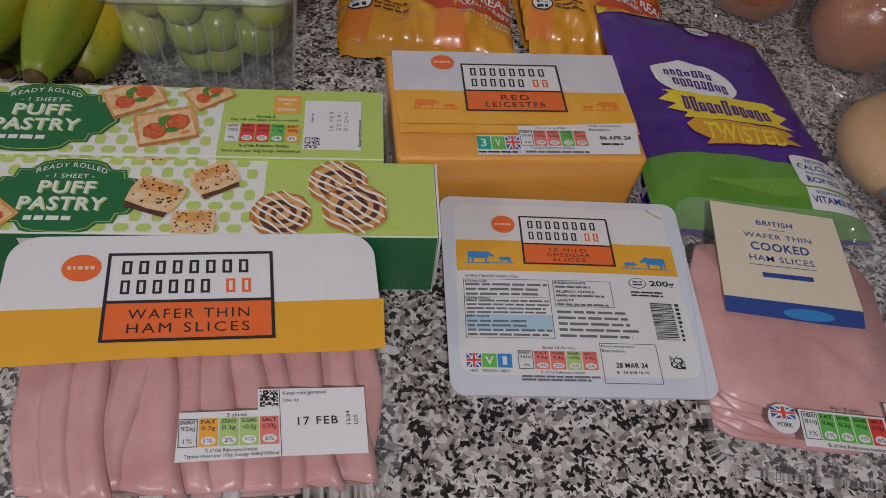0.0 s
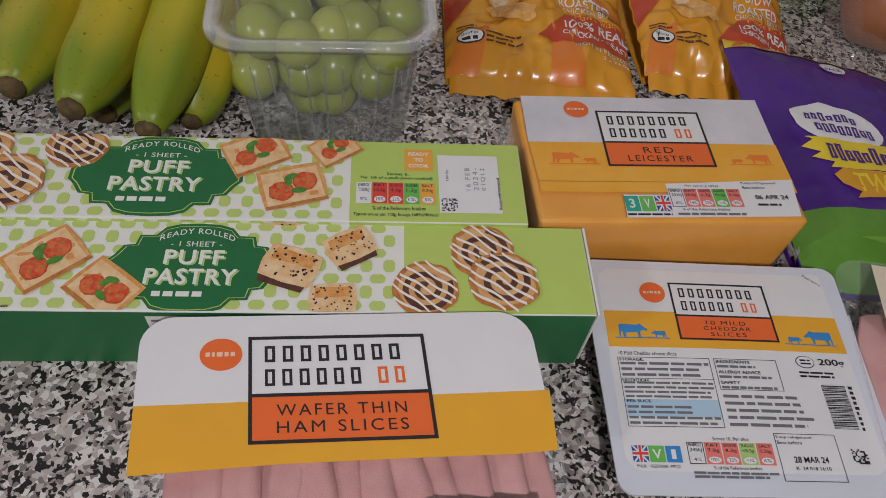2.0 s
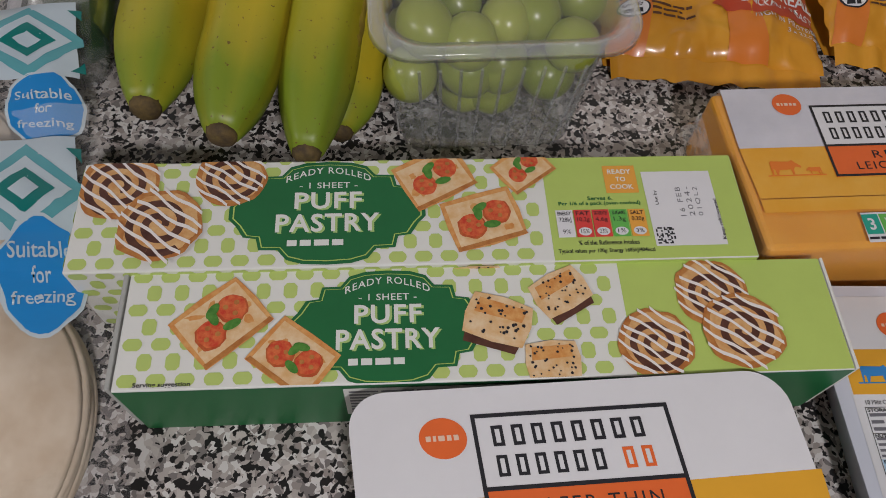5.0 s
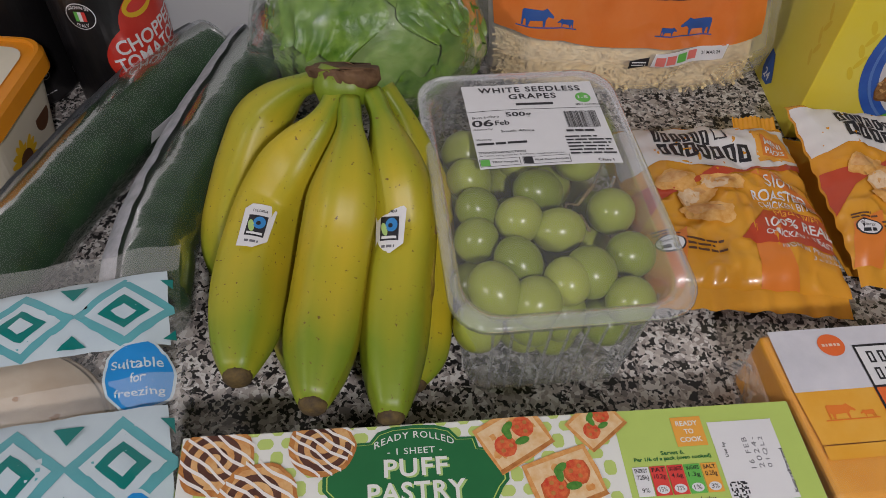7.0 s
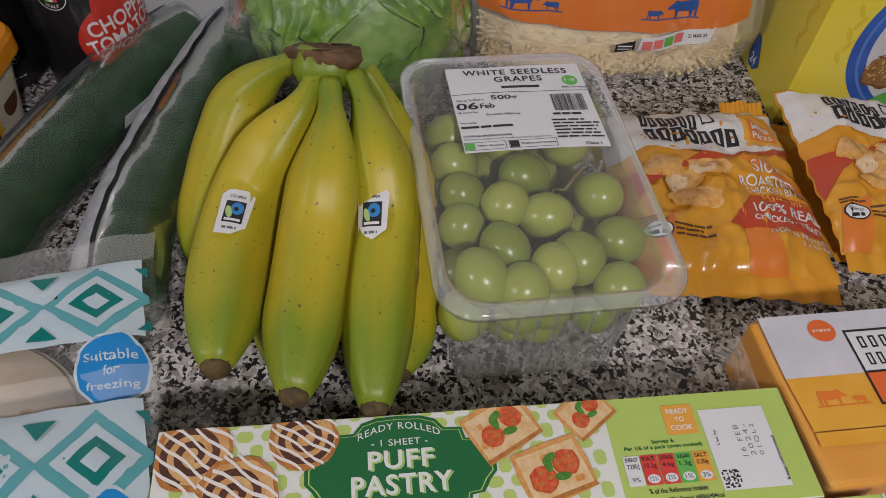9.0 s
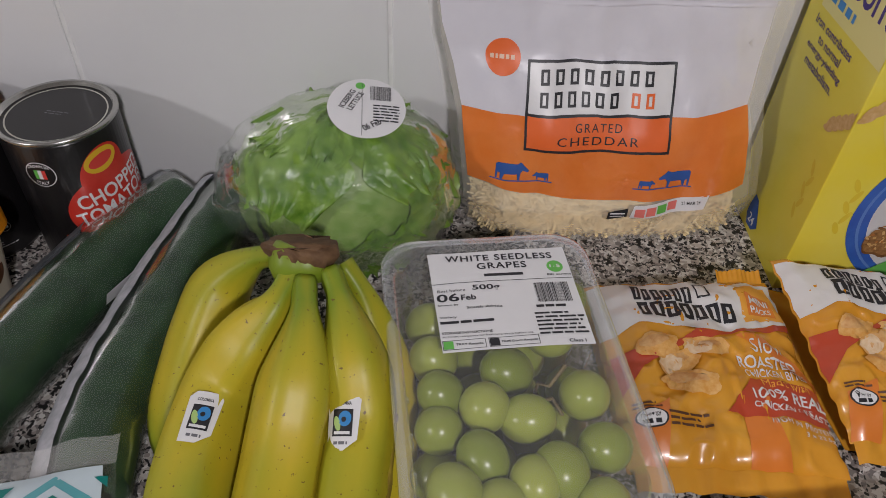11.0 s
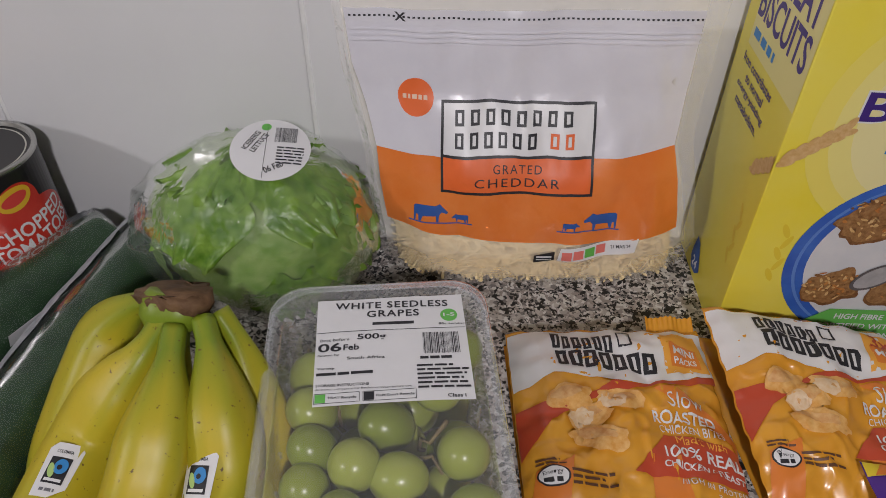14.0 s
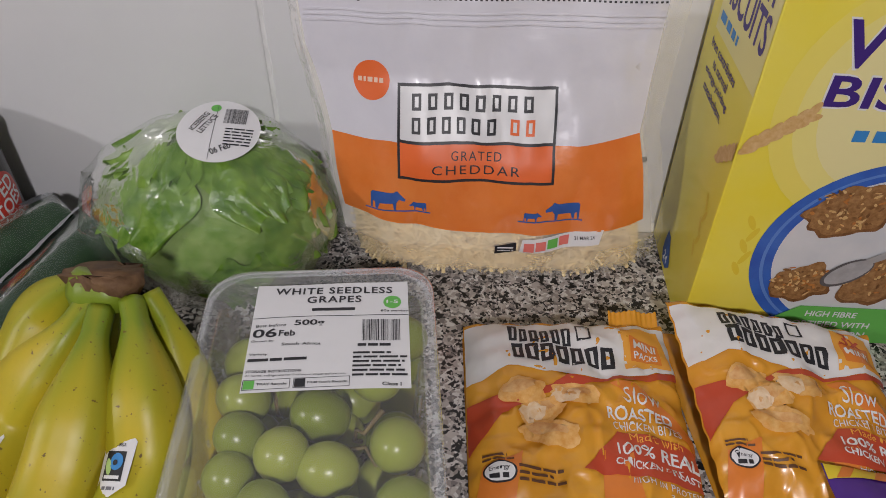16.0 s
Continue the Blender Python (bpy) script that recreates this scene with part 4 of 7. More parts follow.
art.text("date_lettering", BLACK, "06 APR 24", 46, -32, 64, -29, 5, 0.02)
art.bars("small_print", BLACK, 46, -36.5, 64, -34.5, 1, 6, 5, 0.7, 4)
art.done()

# ---- cooked ham in a shallow tray ----
CREAM = mat("cream_label", (0.76, 0.68, 0.52), 0.42, 0.03, 60)
NAVY = mat("navy_print", (0.03, 0.07, 0.3), 0.4)
cooked = thing("cooked_ham_pack", "clear shallow tray of cooked ham with a cream label", "ham pack", pose(0.1857, 0.2197, 0, 0, 0, -5.5) @ Matrix.Scale(1.05, 4))
CH = 0.0245
out = [(x * 0.001 - 0.002, y * 0.001 - 0.008) for x, y in rounded(112, 158, 14, 6)]
def ring(k, z, dx=0.0):
    return [Vector(((x + 0.002) * k - 0.002 + dx, (y + 0.008) * k - 0.008, z)) for x, y in out]
part("tray", loft_bm([ring(1.0, CH), ring(0.955, CH - 0.0008), ring(0.9, 0.006), ring(0.86, 0.0012)], False, True), CLEAR, cooked, "clear plastic tray", True).visible_shadow = False
bm = bmesh.new()
bm.faces.new([bm.verts.new(p) for p in ring(1.0, CH + 0.0003)])
part("lid_film", bm, CLING, cooked, "clear peel-off film").visible_shadow = False
meat = thing("cooked_ham_slices", "stack of pink cooked ham slices lying flat", "ham", pose(0.1857, 0.2197, 0, 0, 0, -5.5) @ Matrix.Scale(1.05, 4))
for k in range(6):
    rnd = random.Random(k + 40)
    cx, cy, z0 = -4 + rnd.uniform(-3, 3), -4 - 2.2 * (5 - k) + rnd.uniform(-1, 1), 0.0045 + 0.0029 * k
    edge = [(cx + (49 + 3 * noise.noise(Vector((2 * a, k, 0)))) * math.copysign(abs(math.cos(a)) ** 0.42, math.cos(a)), cy + (48 + 6 * noise.noise(Vector((2 * a, k, 5)))) * math.copysign(abs(math.sin(a)) ** 0.42, math.sin(a))) for a in [2 * math.pi * q / 44 for q in range(44)]]
    loops = []
    for grow, dz in ((0.985, 0.0), (1.0, 0.0013), (0.985, 0.0026), (0.6, 0.0032), (0.2, 0.0027)):
        loops.append([Vector(((cx + (x - cx) * grow) * 0.001, (cy + (y - cy) * grow) * 0.001, z0 + dz + 0.003 * noise.noise(Vector((x * 0.07 * grow, y * 0.1 * grow, k))))) for x, y in edge])
    part("ham_slice", loft_bm(loops), HAM, meat, smooth=True)
art = Art(cooked, plane((0, 0, CH + 0.0005), (1, 0, 0), (0, 1, 0)), 0, 0.00015)
art.poly("label", CREAM, ((-39.7, 6), (31.2, 5), (30.9, 65.5), (-37.6, 69)), 1)
art.poly("label_band", NAVY, ((-40, -3.6), (10, -5.5), (29.4, -5.4), (31.3, 5), (-39.7, 6)), 1)
art.disc("label_band_light", FLAG_BLUE, 2, -1, 13, 3.4, 2)
for wd, a, b, c, d, bold in (("BRITISH", -14, 55, 6, 58.3, 0.02), ("WAFER THIN", -22.6, 46, 14.4, 49.4, 0.005), ("COOKED", -20, 37.5, 11.5, 43, 0.02), ("HAM SLICES", -22, 30.5, 12.5, 34.3, 0.005)):
    art.text("label_lettering", NAVY, wd, a, b, c, d, 2, bold, 1.1, -1)
art.rect("rule_print", NAVY, -8, 52, 1, 52.4, 2)
art.rect("rule_print", NAVY, -23, 27.5, 13, 27.9, 2)
art.rect("brand_mark", NAVY, -17, 20, 9.7, 23, 2)
art.done()
art = Art(cooked, plane((0.0125, 0.001, CH + 0.0005), (1, 0, 0), (0, 1, 0)), 0, 0.00015)
art.disc("origin_sticker", WHITE, -35.5, -59.5, 7.2, None, 1)
flag(art, -41, -59.5, 11, 5.5, 2)
art.text("sticker_lettering", BLACK, "PORK", -39, -63.5, -32, -61.3, 2, 0.01)
art.rect("nutrition_label", WHITE, -28, -71.5, 12, -54, 1)
art.text("nutrition_lettering", BLACK, "Per 3 slices", -12, -53, 3, -51, 2)
traffic(art, -27, -68, 11.5, -55, (None, GREEN_INK, GREEN_INK, GREEN_INK, RED_INK), ("ENERGY", "FAT", "SATURATES", "SUGARS", "SALT"), ("81kJ", "0.6g", "0.2g", "<0.5g", "0.33g"), ("1%", "1%", "1%", "<1%", "6%"), 2)
art.text("nutrition_lettering", BLACK, "% of the Reference Intakes", -18, -71, 8, -69.2, 3)
art.rect("date_label", WHITE, 13.8, -72, 46, -46.5, 1)
art.text("date_lettering", BLACK, "Keep refrigerated", 15, -50, 35, -47.8, 2)
art.text("date_lettering", BLACK, "Use by", 15, -54.5, 24, -52.2, 2)
art.done()


# ---- bags ----
def lerp(a, b, q):
    return a + (b - a) * q


def bag_surface(bl, br, tr, tl, thick, seed, crease=1.0, wide=4, tall=5):
    """The upper face of a filled pillow bag between four corners; u, v from 0 to 1."""
    bl, br, tr, tl = (Vector(p) for p in (bl, br, tr, tl))
    def f(u, v):
        p = lerp(lerp(bl, br, u), lerp(tl, tr, u), v)
        uu, vv = min(1, max(0, u)), min(1, max(0, v))
        full = max(0, 1 - abs(2 * uu - 1) ** wide) ** 0.75 * max(0, 1 - abs(2 * vv - 1) ** tall) ** 0.75
        q = Vector((p.x * 42, p.y * 42, seed))
        fold = crease * (0.0026 * noise.noise(q) + 0.0015 * noise.noise(q * 2.4) + 0.0009 * (0.5 - abs(noise.noise(q * 1.7 + Vector((5, 0, 0))))) ** 3 * 8)
        edge = 0.0007 * crease * math.sin(vv * 55 + seed) * (abs(2 * uu - 1) ** 8) + 0.0009 * crease * math.sin(uu * 40 + seed) * (abs(2 * vv - 1) ** 8)
        return Vector((p.x, p.y, max(0.0012, p.z + thick * full + fold * (0.25 + full) + edge)))
    return f


def bag_body(parent, f, under, material, nu=90, nv=96):
    """A closed body: the upper face f and a flatter under side."""
    bm = sheet_bm(f, nu, nv)
    bmesh.ops.recalc_face_normals(bm, faces=bm.faces[:])
    bm2 = sheet_bm(lambda u, v: under(u, v), nu // 2, nv // 2)
    tmp = bpy.data.meshes.new("tmp")
    bm2.to_mesh(tmp)
    bm2.free()
    bm.from_mesh(tmp)
    bpy.data.meshes.remove(tmp)
    return part("bag", bm, material, parent, smooth=True)


FOIL_PURPLE = mat("purple_bag", (0.075, 0.018, 0.25), 0.3, scale=20, second=(0.06, 0.012, 0.2), coat=0.2)
FOIL_GREEN = mat("green_bag", (0.1, 0.26, 0.03), 0.3, scale=30, second=(0.14, 0.33, 0.05), coat=0.2)
SUN = mat("yellow_print", (0.78, 0.6, 0.04), 0.35)
OCHRE = mat("ochre_print", (0.66, 0.33, 0.03), 0.35)
FOIL_AMBER = mat("amber_bag", (0.7, 0.3, 0.025), 0.27, scale=25, second=(0.76, 0.37, 0.04), coat=0.35)
FOIL_WHITE = mat("white_bag_print", (0.76, 0.75, 0.74), 0.3, coat=0.2)
BRICK_RED = mat("brick_red_print", (0.52, 0.07, 0.03), 0.3, coat=0.2)
RUST = mat("rust_print", (0.74, 0.22, 0.035), 0.3, coat=0.2)
NUGGET = mat("nugget_print", (0.7, 0.33, 0.07), 0.4, scale=240, second=(0.82, 0.5, 0.18))
NUGGET_IN = mat("nugget_inside_print", (0.8, 0.62, 0.42), 0.4, scale=300, second=(0.72, 0.48, 0.26))
INK_BROWN = mat("brown_ink", (0.12, 0.05, 0.02), 0.5)

# string cheese bag
cs_bl, cs_br, cs_tr, cs_tl = (0.127, 0.29, 0.006), (0.264, 0.286, 0.004), (0.232, 0.458, 0.016), (0.111, 0.474, 0.03)
strings = thing("string_cheese_bag", "purple and green plastic bag of twisted cheese snacks", "cheese bag")
f = bag_surface(cs_bl, cs_br, cs_tr, cs_tl, 0.013, 3, 0.45)
bag_body(strings, f, lambda u, v: (f(u, v).x, f(u, v).y, 0.0008), FOIL_PURPLE)
W_, H_ = 0.118, 0.185
art = Art(strings, on_surface(lambda x, y: f(x / W_, y / H_)), 4, 0.00018, None, 0.0004)
art.poly("green_field", FOIL_GREEN, ((0.5, 0.5), (117.5, 0.5), (117.5, 44), (90, 47), (60, 50), (30, 49), (0.5, 47)), 1)
art.poly("hill_print", mat("light_green_bag", (0.17, 0.36, 0.05), 0.3), ((30, 30), (117.5, 40), (117.5, 30), (70, 22)), 2)
art.poly("stripe_print", SUN, ((0.5, 176), (117, 181), (117, 184.5), (0.5, 184.5)), 1)
for k in range(7):
    art.poly("stripe_mark", RUST, ((4 + 17 * k, 176.5), (10 + 17 * k, 176.8), (16 + 17 * k, 184), (10 + 17 * k, 184)), 2)
art.disc("cloud_panel", WHITE, 46, 112, 26, 16, 1, 30, -8, 0.15)
for k in range(7):
    art.border("brand_mark", FOIL_PURPLE, 27.5 + 4.4 * k, 113.5 + (k % 2), 30.8 + 4.4 * k, 118.5 + (k % 3), 1.2, 3)
for k in range(8):
    art.border("brand_mark", FOIL_PURPLE, 31 + 4.4 * k, 104.5 - (k % 2), 34.3 + 4.4 * k, 110.5 + (k % 3) * 0.6, 1.2, 3)
art.poly("yellow_panel", SUN, ((19, 92), (26, 97), (22, 99), (86, 100), (92, 97), (88, 94), (97, 90), (90, 84), (98, 80), (30, 77), (33, 81), (22, 84), (28, 88)), 2)
for k in range(11):
    art.border("brand_mark", FOIL_PURPLE, 32 + 4.9 * k, 83.5 - (k % 2), 35.8 + 4.9 * k, (94.5 if k in (0, 1, 5) else 91.5) + (k % 2) * 0.8, 1.5, 4)
art.poly("ochre_panel", OCHRE, ((30, 72), (36, 77), (92, 78), (96, 75), (90, 71), (98, 66), (70, 62), (38, 57), (42, 62), (33, 66)), 3)
art.text("panel_lettering", SUN, "TWISTED", 40, 62, 88, 75, 4, 0.02, 1.05)
art.disc("pack_spot", WHITE, 66, 169, 8, 6, 2)
art.text("spot_lettering", NAVY, "PACK", 61, 166, 71, 169, 3, 0.02)
art.poly("claim_panel", WHITE, [(99 + x, 44 + y) for x, y in rounded(31, 24, 4, 3)], 3)
for k, wd in enumerate(("RICH IN", "CALCIUM", "FOR HEALTHY", "BONES")):
    art.text("claim_lettering", NAVY, wd, (93, 86.5, 90, 89)[k], (51, 45, 41.2, 35)[k], (105, 111.5, 108, 109)[k], (54, 49.6, 43.2, 39.6)[k], 4, 0.02)
art.poly("claim_panel", WHITE, [(100, 24) , (114, 24), (114, 30), (86, 31), (86, 16), (114, 15)][::1][2:] , 3)
art.text("claim_lettering", NAVY, "SOURCE OF", 91, 27, 109, 29.3, 4, 0.02)
art.text("claim_lettering", NAVY, "VITAMINS", 87.5, 20.5, 112.5, 25.5, 4, 0.02)
art.done()


def nugget(art, x, y, rx, ry, turn, seed, cut=True, level=4):
    art.disc("nugget_print", NUGGET, x, y, rx, ry, level, 24, turn, 0.35)
    art.disc("nugget_print", CRUST, x - rx * 0.1, y + ry * 0.25, rx * 0.7, ry * 0.45, level + 1, 18, turn, 0.4)
    if cut:
        art.disc("nugget_inside_print", NUGGET_IN, x - rx * 0.35, y - ry * 0.15, rx * 0.55, ry * 0.7, level + 2, 20, turn, 0.4)


def snack_bag(name_label, corners, thick, seed, second):
    bag = thing("chicken_bites_bag", name_label, "snack bag", None, "chicken bites bags")
    f = bag_surface(*corners, thick, seed, 1.55)
    bag_body(bag, f, lambda u, v: (f(u, v).x, f(u, v).y, max(0.0008, f(u, v).z * 0.4 - 0.008)), FOIL_AMBER)
    w, h = 0.13, 0.14
    art = Art(bag, on_surface(lambda x, y: f(x / w, y / h)), 4, 0.0002, (0.5, 0.5, 129.5, 139.5), 0.0004)
    art.poly("white_field", FOIL_WHITE, ((1, 87), (10, 88), (26, 95), (45, 93), (62, 88), (85, 88), (110, 94), (129, 101), (129, 134), (70, 131), (1, 134)), 1)
    art.poly("red_ribbon", BRICK_RED, ((1, 38), (20, 60), (45, 76), (75, 84), (110, 89), (129, 96), (129, 100.5), (110, 93.5), (85, 87.5), (62, 87.5), (45, 80), (20, 75), (1, 72)), 2)
    art.poly("rust_ray_print", RUST, ((70, 1), (95, 1), (90, 40), (74, 40)), 1)
    art.poly("rust_ray_print", RUST, ((85, 84), (98, 86), (129, 60), (129, 48)), 1)
    art.poly("rust_ray_print", RUST, ((1, 1), (22, 1), (30, 38), (8, 30)), 1)
    art.poly("red_banner", BRICK_RED, ((62, 29), (84, 53), (127, 49), (128, 27)), 3)
    art.poly("orange_flash", AMBER_BOX, ((97, 96), (127, 102), (124, 131), (98, 126)), 2)
    art.rect("flash_panel", RUST, 102, 103, 121, 118, 3)
    if second:
        art.text("flash_lettering", BRICK_RED, "3x", 103, 116, 117, 127, 4, 0.03)
        art.text("flash_lettering", FOIL_WHITE, "MINI", 104, 108, 118, 113, 4, 0.03)
    else:
        art.text("flash_lettering", FOIL_WHITE, "MINI", 104, 111, 119, 116.5, 4, 0.03)
        art.text("flash_lettering", FOIL_WHITE, "PACKS", 104, 105, 119, 109, 4, 0.03)
    # plain marks where the maker's name stands
    for k in range(6):
        art.border("title_mark", BLACK, 28 + 6.6 * k, 116 - 0.9 * k, 33 + 6.6 * k, 127.5 - 0.9 * k, 1.9, 3)
    for k in range(7):
        art.border("title_mark", BLACK, 29 + 9 * k, 100.5 - 0.9 * k, 36.5 + 9 * k, 114 - 0.9 * k, 2.7, 3)
    art.border("fridge_mark", BLACK, 70, 115, 79, 127, 1.2, 3)
    nugget(art, 33, 77, 14, 9, 12, 1, False)
    nugget(art, 64, 75, 15, 8, -16, 2, True)
    nugget(art, 43, 64, 15, 9.5, 18, 3, True, 7)
    nugget(art, 46, 49, 17, 9, -8, 4, False, 10)
    for k, (wd, a, b, c, d, bold) in enumerate((("Slow", 91, 71, 112, 81, 0.0), ("ROASTED", 80, 61.5, 117, 69.5, 0.03), ("CHICKEN BITES", 82, 54.5, 120, 60, 0.0))):
        art.text("title_lettering", FOIL_WHITE, wd, a, b, c, d, 4, bold, 1.02, -3)
    art.text("banner_lettering", AMBER_BOX, "Made with", 90, 47.5, 119, 52, 5, 0.0, 1, -3)
    art.text("banner_lettering", FOIL_WHITE, "100% REAL", 82, 39.5, 127, 46, 5, 0.03, 1, -4)
    art.text("banner_lettering", FOIL_WHITE, "CHICKEN BREAST", 80, 33.5, 127, 37.5, 5, 0.02, 1, -4)
    art.text("title_lettering", FOIL_WHITE, "HIGH IN PROTEIN", 88, 24.5, 127, 27.8, 4, 0.0, 1.1, -4)
    art.text("title_lettering", FOIL_WHITE, "3 x 22.5g", 107, 18.5, 126, 21.6, 4, 0.0, 1, -4)
    art.bars("small_print", INK_BROWN, 8, 32, 26, 37, 2, 6, 4, 0.5, 2)
    art.bars("small_print", INK_BROWN, 27, 20, 53, 30, 3, 7, 4, 0.45, 3)
    art.disc("energy_spot", BLACK, 17, 25.5, 9, 6, 4)
    art.disc("energy_spot", WHITE, 17, 25.5, 8, 5, 5)
    art.text("energy_lettering", BLACK, "Energy", 11.5, 25.5, 22, 28.4, 6)
    art.bars("small_print", BLACK, 11.5, 21.5, 22, 25, 1, 3, 6, 0.7, 2)
    art.done()
    return bag, f


bag, f1 = snack_bag("orange and white foil bag of chicken bites", ((-0.071, 0.447, 0.008), (0.054, 0.436, 0.008), (0.051, 0.577, 0.021), (-0.074, 0.582, 0.014)), 0.016, 5, False)
def seal(f, v0, v1, u0, u1, lift):
    return sheet_bm(lambda u, v: f(lerp(u0, u1, u), v0) + Vector((0, (v1 - v0) * 0.14 * v, lift * v + 0.0007 * math.sin(60 * u) * v)), 40, 4)
part("end_seal", seal(f1, 0.995, 1.06, 0.74, 0.985, 0.004), FOIL_AMBER, bag, "crimped amber end seal", True)
part("end_seal", seal(f1, 0.005, -0.09, 0.02, 0.98, -0.004), FOIL_AMBER, bag, "crimped amber end seal", True)
bag, f2 = snack_bag("orange and white foil bag leaning on another packet", ((0.064, 0.459, 0.01), (0.166, 0.447, 0.004), (0.172, 0.563, 0.031), (0.053, 0.586, 0.036)), 0.014, 11, True)
part("end_seal", seal(f2, 0.005, -0.08, 0.02, 0.98, -0.005), FOIL_AMBER, bag, "crimped amber end seal", True)

# ---- stand-up bag of grated cheddar ----
BAG_WHITE = mat("white_film_print", (0.76, 0.75, 0.8), 0.2, scale=20, second=(0.7, 0.69, 0.75), bump=0.75, bump_scale=30, coat=0.8)
BAG_ORANGE = mat("orange_film_print", (0.8, 0.2, 0.035), 0.22, scale=30, second=(0.84, 0.25, 0.06), bump=0.75, bump_scale=30, coat=0.8)
SHRED = mat("grated_cheese", (0.84, 0.66, 0.33), 0.6, scale=90, second=(0.86, 0.73, 0.45))
PROFILE = ((0.0, 0.647), (0.02, 0.632), (0.045, 0.625), (0.075, 0.63), (0.1, 0.638), (0.15, 0.664), (0.2, 0.68), (0.24, 0.69))
LEFT = ((0.0, -0.136), (0.05, -0.137), (0.11, -0.144), (0.16, -0.156), (0.205, -0.162), (0.3, -0.165))
RIGHT = ((0.0, 0.08), (0.05, 0.07), (0.12, 0.053), (0.17, 0.058), (0.205, 0.061), (0.3, 0.062))


def along(table, z):
    z = min(max(z, table[0][0]), table[-1][0] - 1e-6)
    for (a, p), (b, q) in zip(table, table[1:]):
        if a <= z <= b:
            return lerp(p, q, (z - a) / (b - a))


def cheddar_face(x, z):
    mid, half = (along(LEFT, z) + along(RIGHT, z)) / 2, (along(RIGHT, z) - along(LEFT, z)) / 2
    q = min(1.0, abs(x - mid) / half)
    back = 0.024 * q ** 4 * max(0.15, 1 - z / 0.19)
    folds = 0.0031 * noise.noise(Vector((x * 42, z * 18, 4))) + 0.0027 * max(0, 0.45 - abs(noise.noise(Vector((x * 34 + z * 16, z * 13, 8))))) + 0.0006 * noise.noise(Vector((x * 120, z * 60, 2)))
    return Vector((x, min(0.698, along(PROFILE, z) + back + folds - 0.02 * (x - mid)), z))


cheddar = thing("grated_cheddar_bag", "clear resealable bag of grated cheddar, white and orange print", "cheese bag", pose(-0.0175, -0.003, 0))
def bag_front(u, v):
    z = 0.0012 + 0.205 * v
    return cheddar_face(lerp(along(LEFT, z), along(RIGHT, z), u), z)
part("bag_front", sheet_bm(bag_front, 70, 70), film("cheese_bag_film", 0.72, (1, 0.97, 0.9), 0.06, 0.8, 38, 1.0), cheddar, "clear plastic bag front", True).visible_shadow = False
part("bag_back", sheet_bm(lambda u, v: Vector((bag_front(u, v).x, 0.7005, bag_front(u, v).z)), 10, 10), CLING, cheddar, "clear plastic bag back", True).visible_shadow = False
part("side_seal", sheet_bm(lambda u, v: bag_front(1, v) + Vector((0.016 * u * (0.4 + 0.6 * v), 0.006 * u + 0.002 * noise.noise(Vector((u * 3, v * 14, 1))), 0)), 6, 30), CRINKLE, cheddar, "clear crumpled side seal", True).visible_shadow = False
part("side_seal", sheet_bm(lambda u, v: bag_front(0, v) + Vector((-0.006 * u, 0.004 * u + 0.0015 * noise.noise(Vector((u * 3, v * 14, 6))), 0)), 6, 30), CRINKLE, cheddar, "clear crumpled side seal", True).visible_shadow = False
art = Art(cheddar, on_surface(lambda x, z: cheddar_face(x, z)), 4, 0.0002, None, 0.0003)
art.poly("white_field", BAG_WHITE, ((-141, 115), (-100, 112), (-30, 112), (20, 114), (51, 118), (55, 150), (58, 180), (60, 197), (-159, 196), (-155, 165), (-147, 140)), 2)
art.poly("orange_field", BAG_ORANGE, ((-135, 67), (-100, 61), (-50, 57), (10, 57), (61, 61), (56, 95), (51, 118), (20, 114), (-30, 112), (-100, 112), (-141, 115), (-139, 95)), 2)
brand_frame(art, -99.5, 91, -1.5, 145, 113.5, 1.7, (("GRATED", 0.34), ("CHEDDAR", 0.22)), 3)
brand_disc(art, -115.5, 146, 11.2, None, 3)
cow(art, BLUE_INK, -99, 70.5, 37, 1, 3)
cow(art, BLUE_INK, -1, 67.5, 37, -1, 3)
for k in range(72):
    art.rect("cut_line_print", BLACK, -156 + 3 * k, 191.4, -154.5 + 3 * k, 192.5, 3)
art.text("scissors_mark", BLACK, "x", -128, 189.5, -121, 194.5, 3)
for z in (178, 184, 181):
    art.rect("zip_ridge", BAG_WHITE, -156, z, 59, z + 1.0, 9)
art.poly("recycling_panel", BLACK, ((-36, 40), (-22, 43), (-22, 50), (-36, 47)), 2)
art.bars("small_print", WHITE, -34.5, 43, -24, 47, 2, 3, 3, 0.5, 1)
art.poly("nutrition_label", WHITE, ((-20, 42), (32, 49), (34, 60), (-18, 53)), 2)
for k in range(4):
    art.poly("nutrition_box", (PALE_RED, PALE_RED, GREEN_INK, PALE_RED)[k], [(-17 + 7.5 * k + a, 43.5 + 1.5 * k + b) for a, b in ((0, 0), (6.5, 0.8), (6.5, 7.5), (0, 6.7))], 3)
art.text("date_lettering", BLACK, "21 MAR 24", 16, 51.5, 29, 54, 3, 0.01, 1, 8)
art.done()
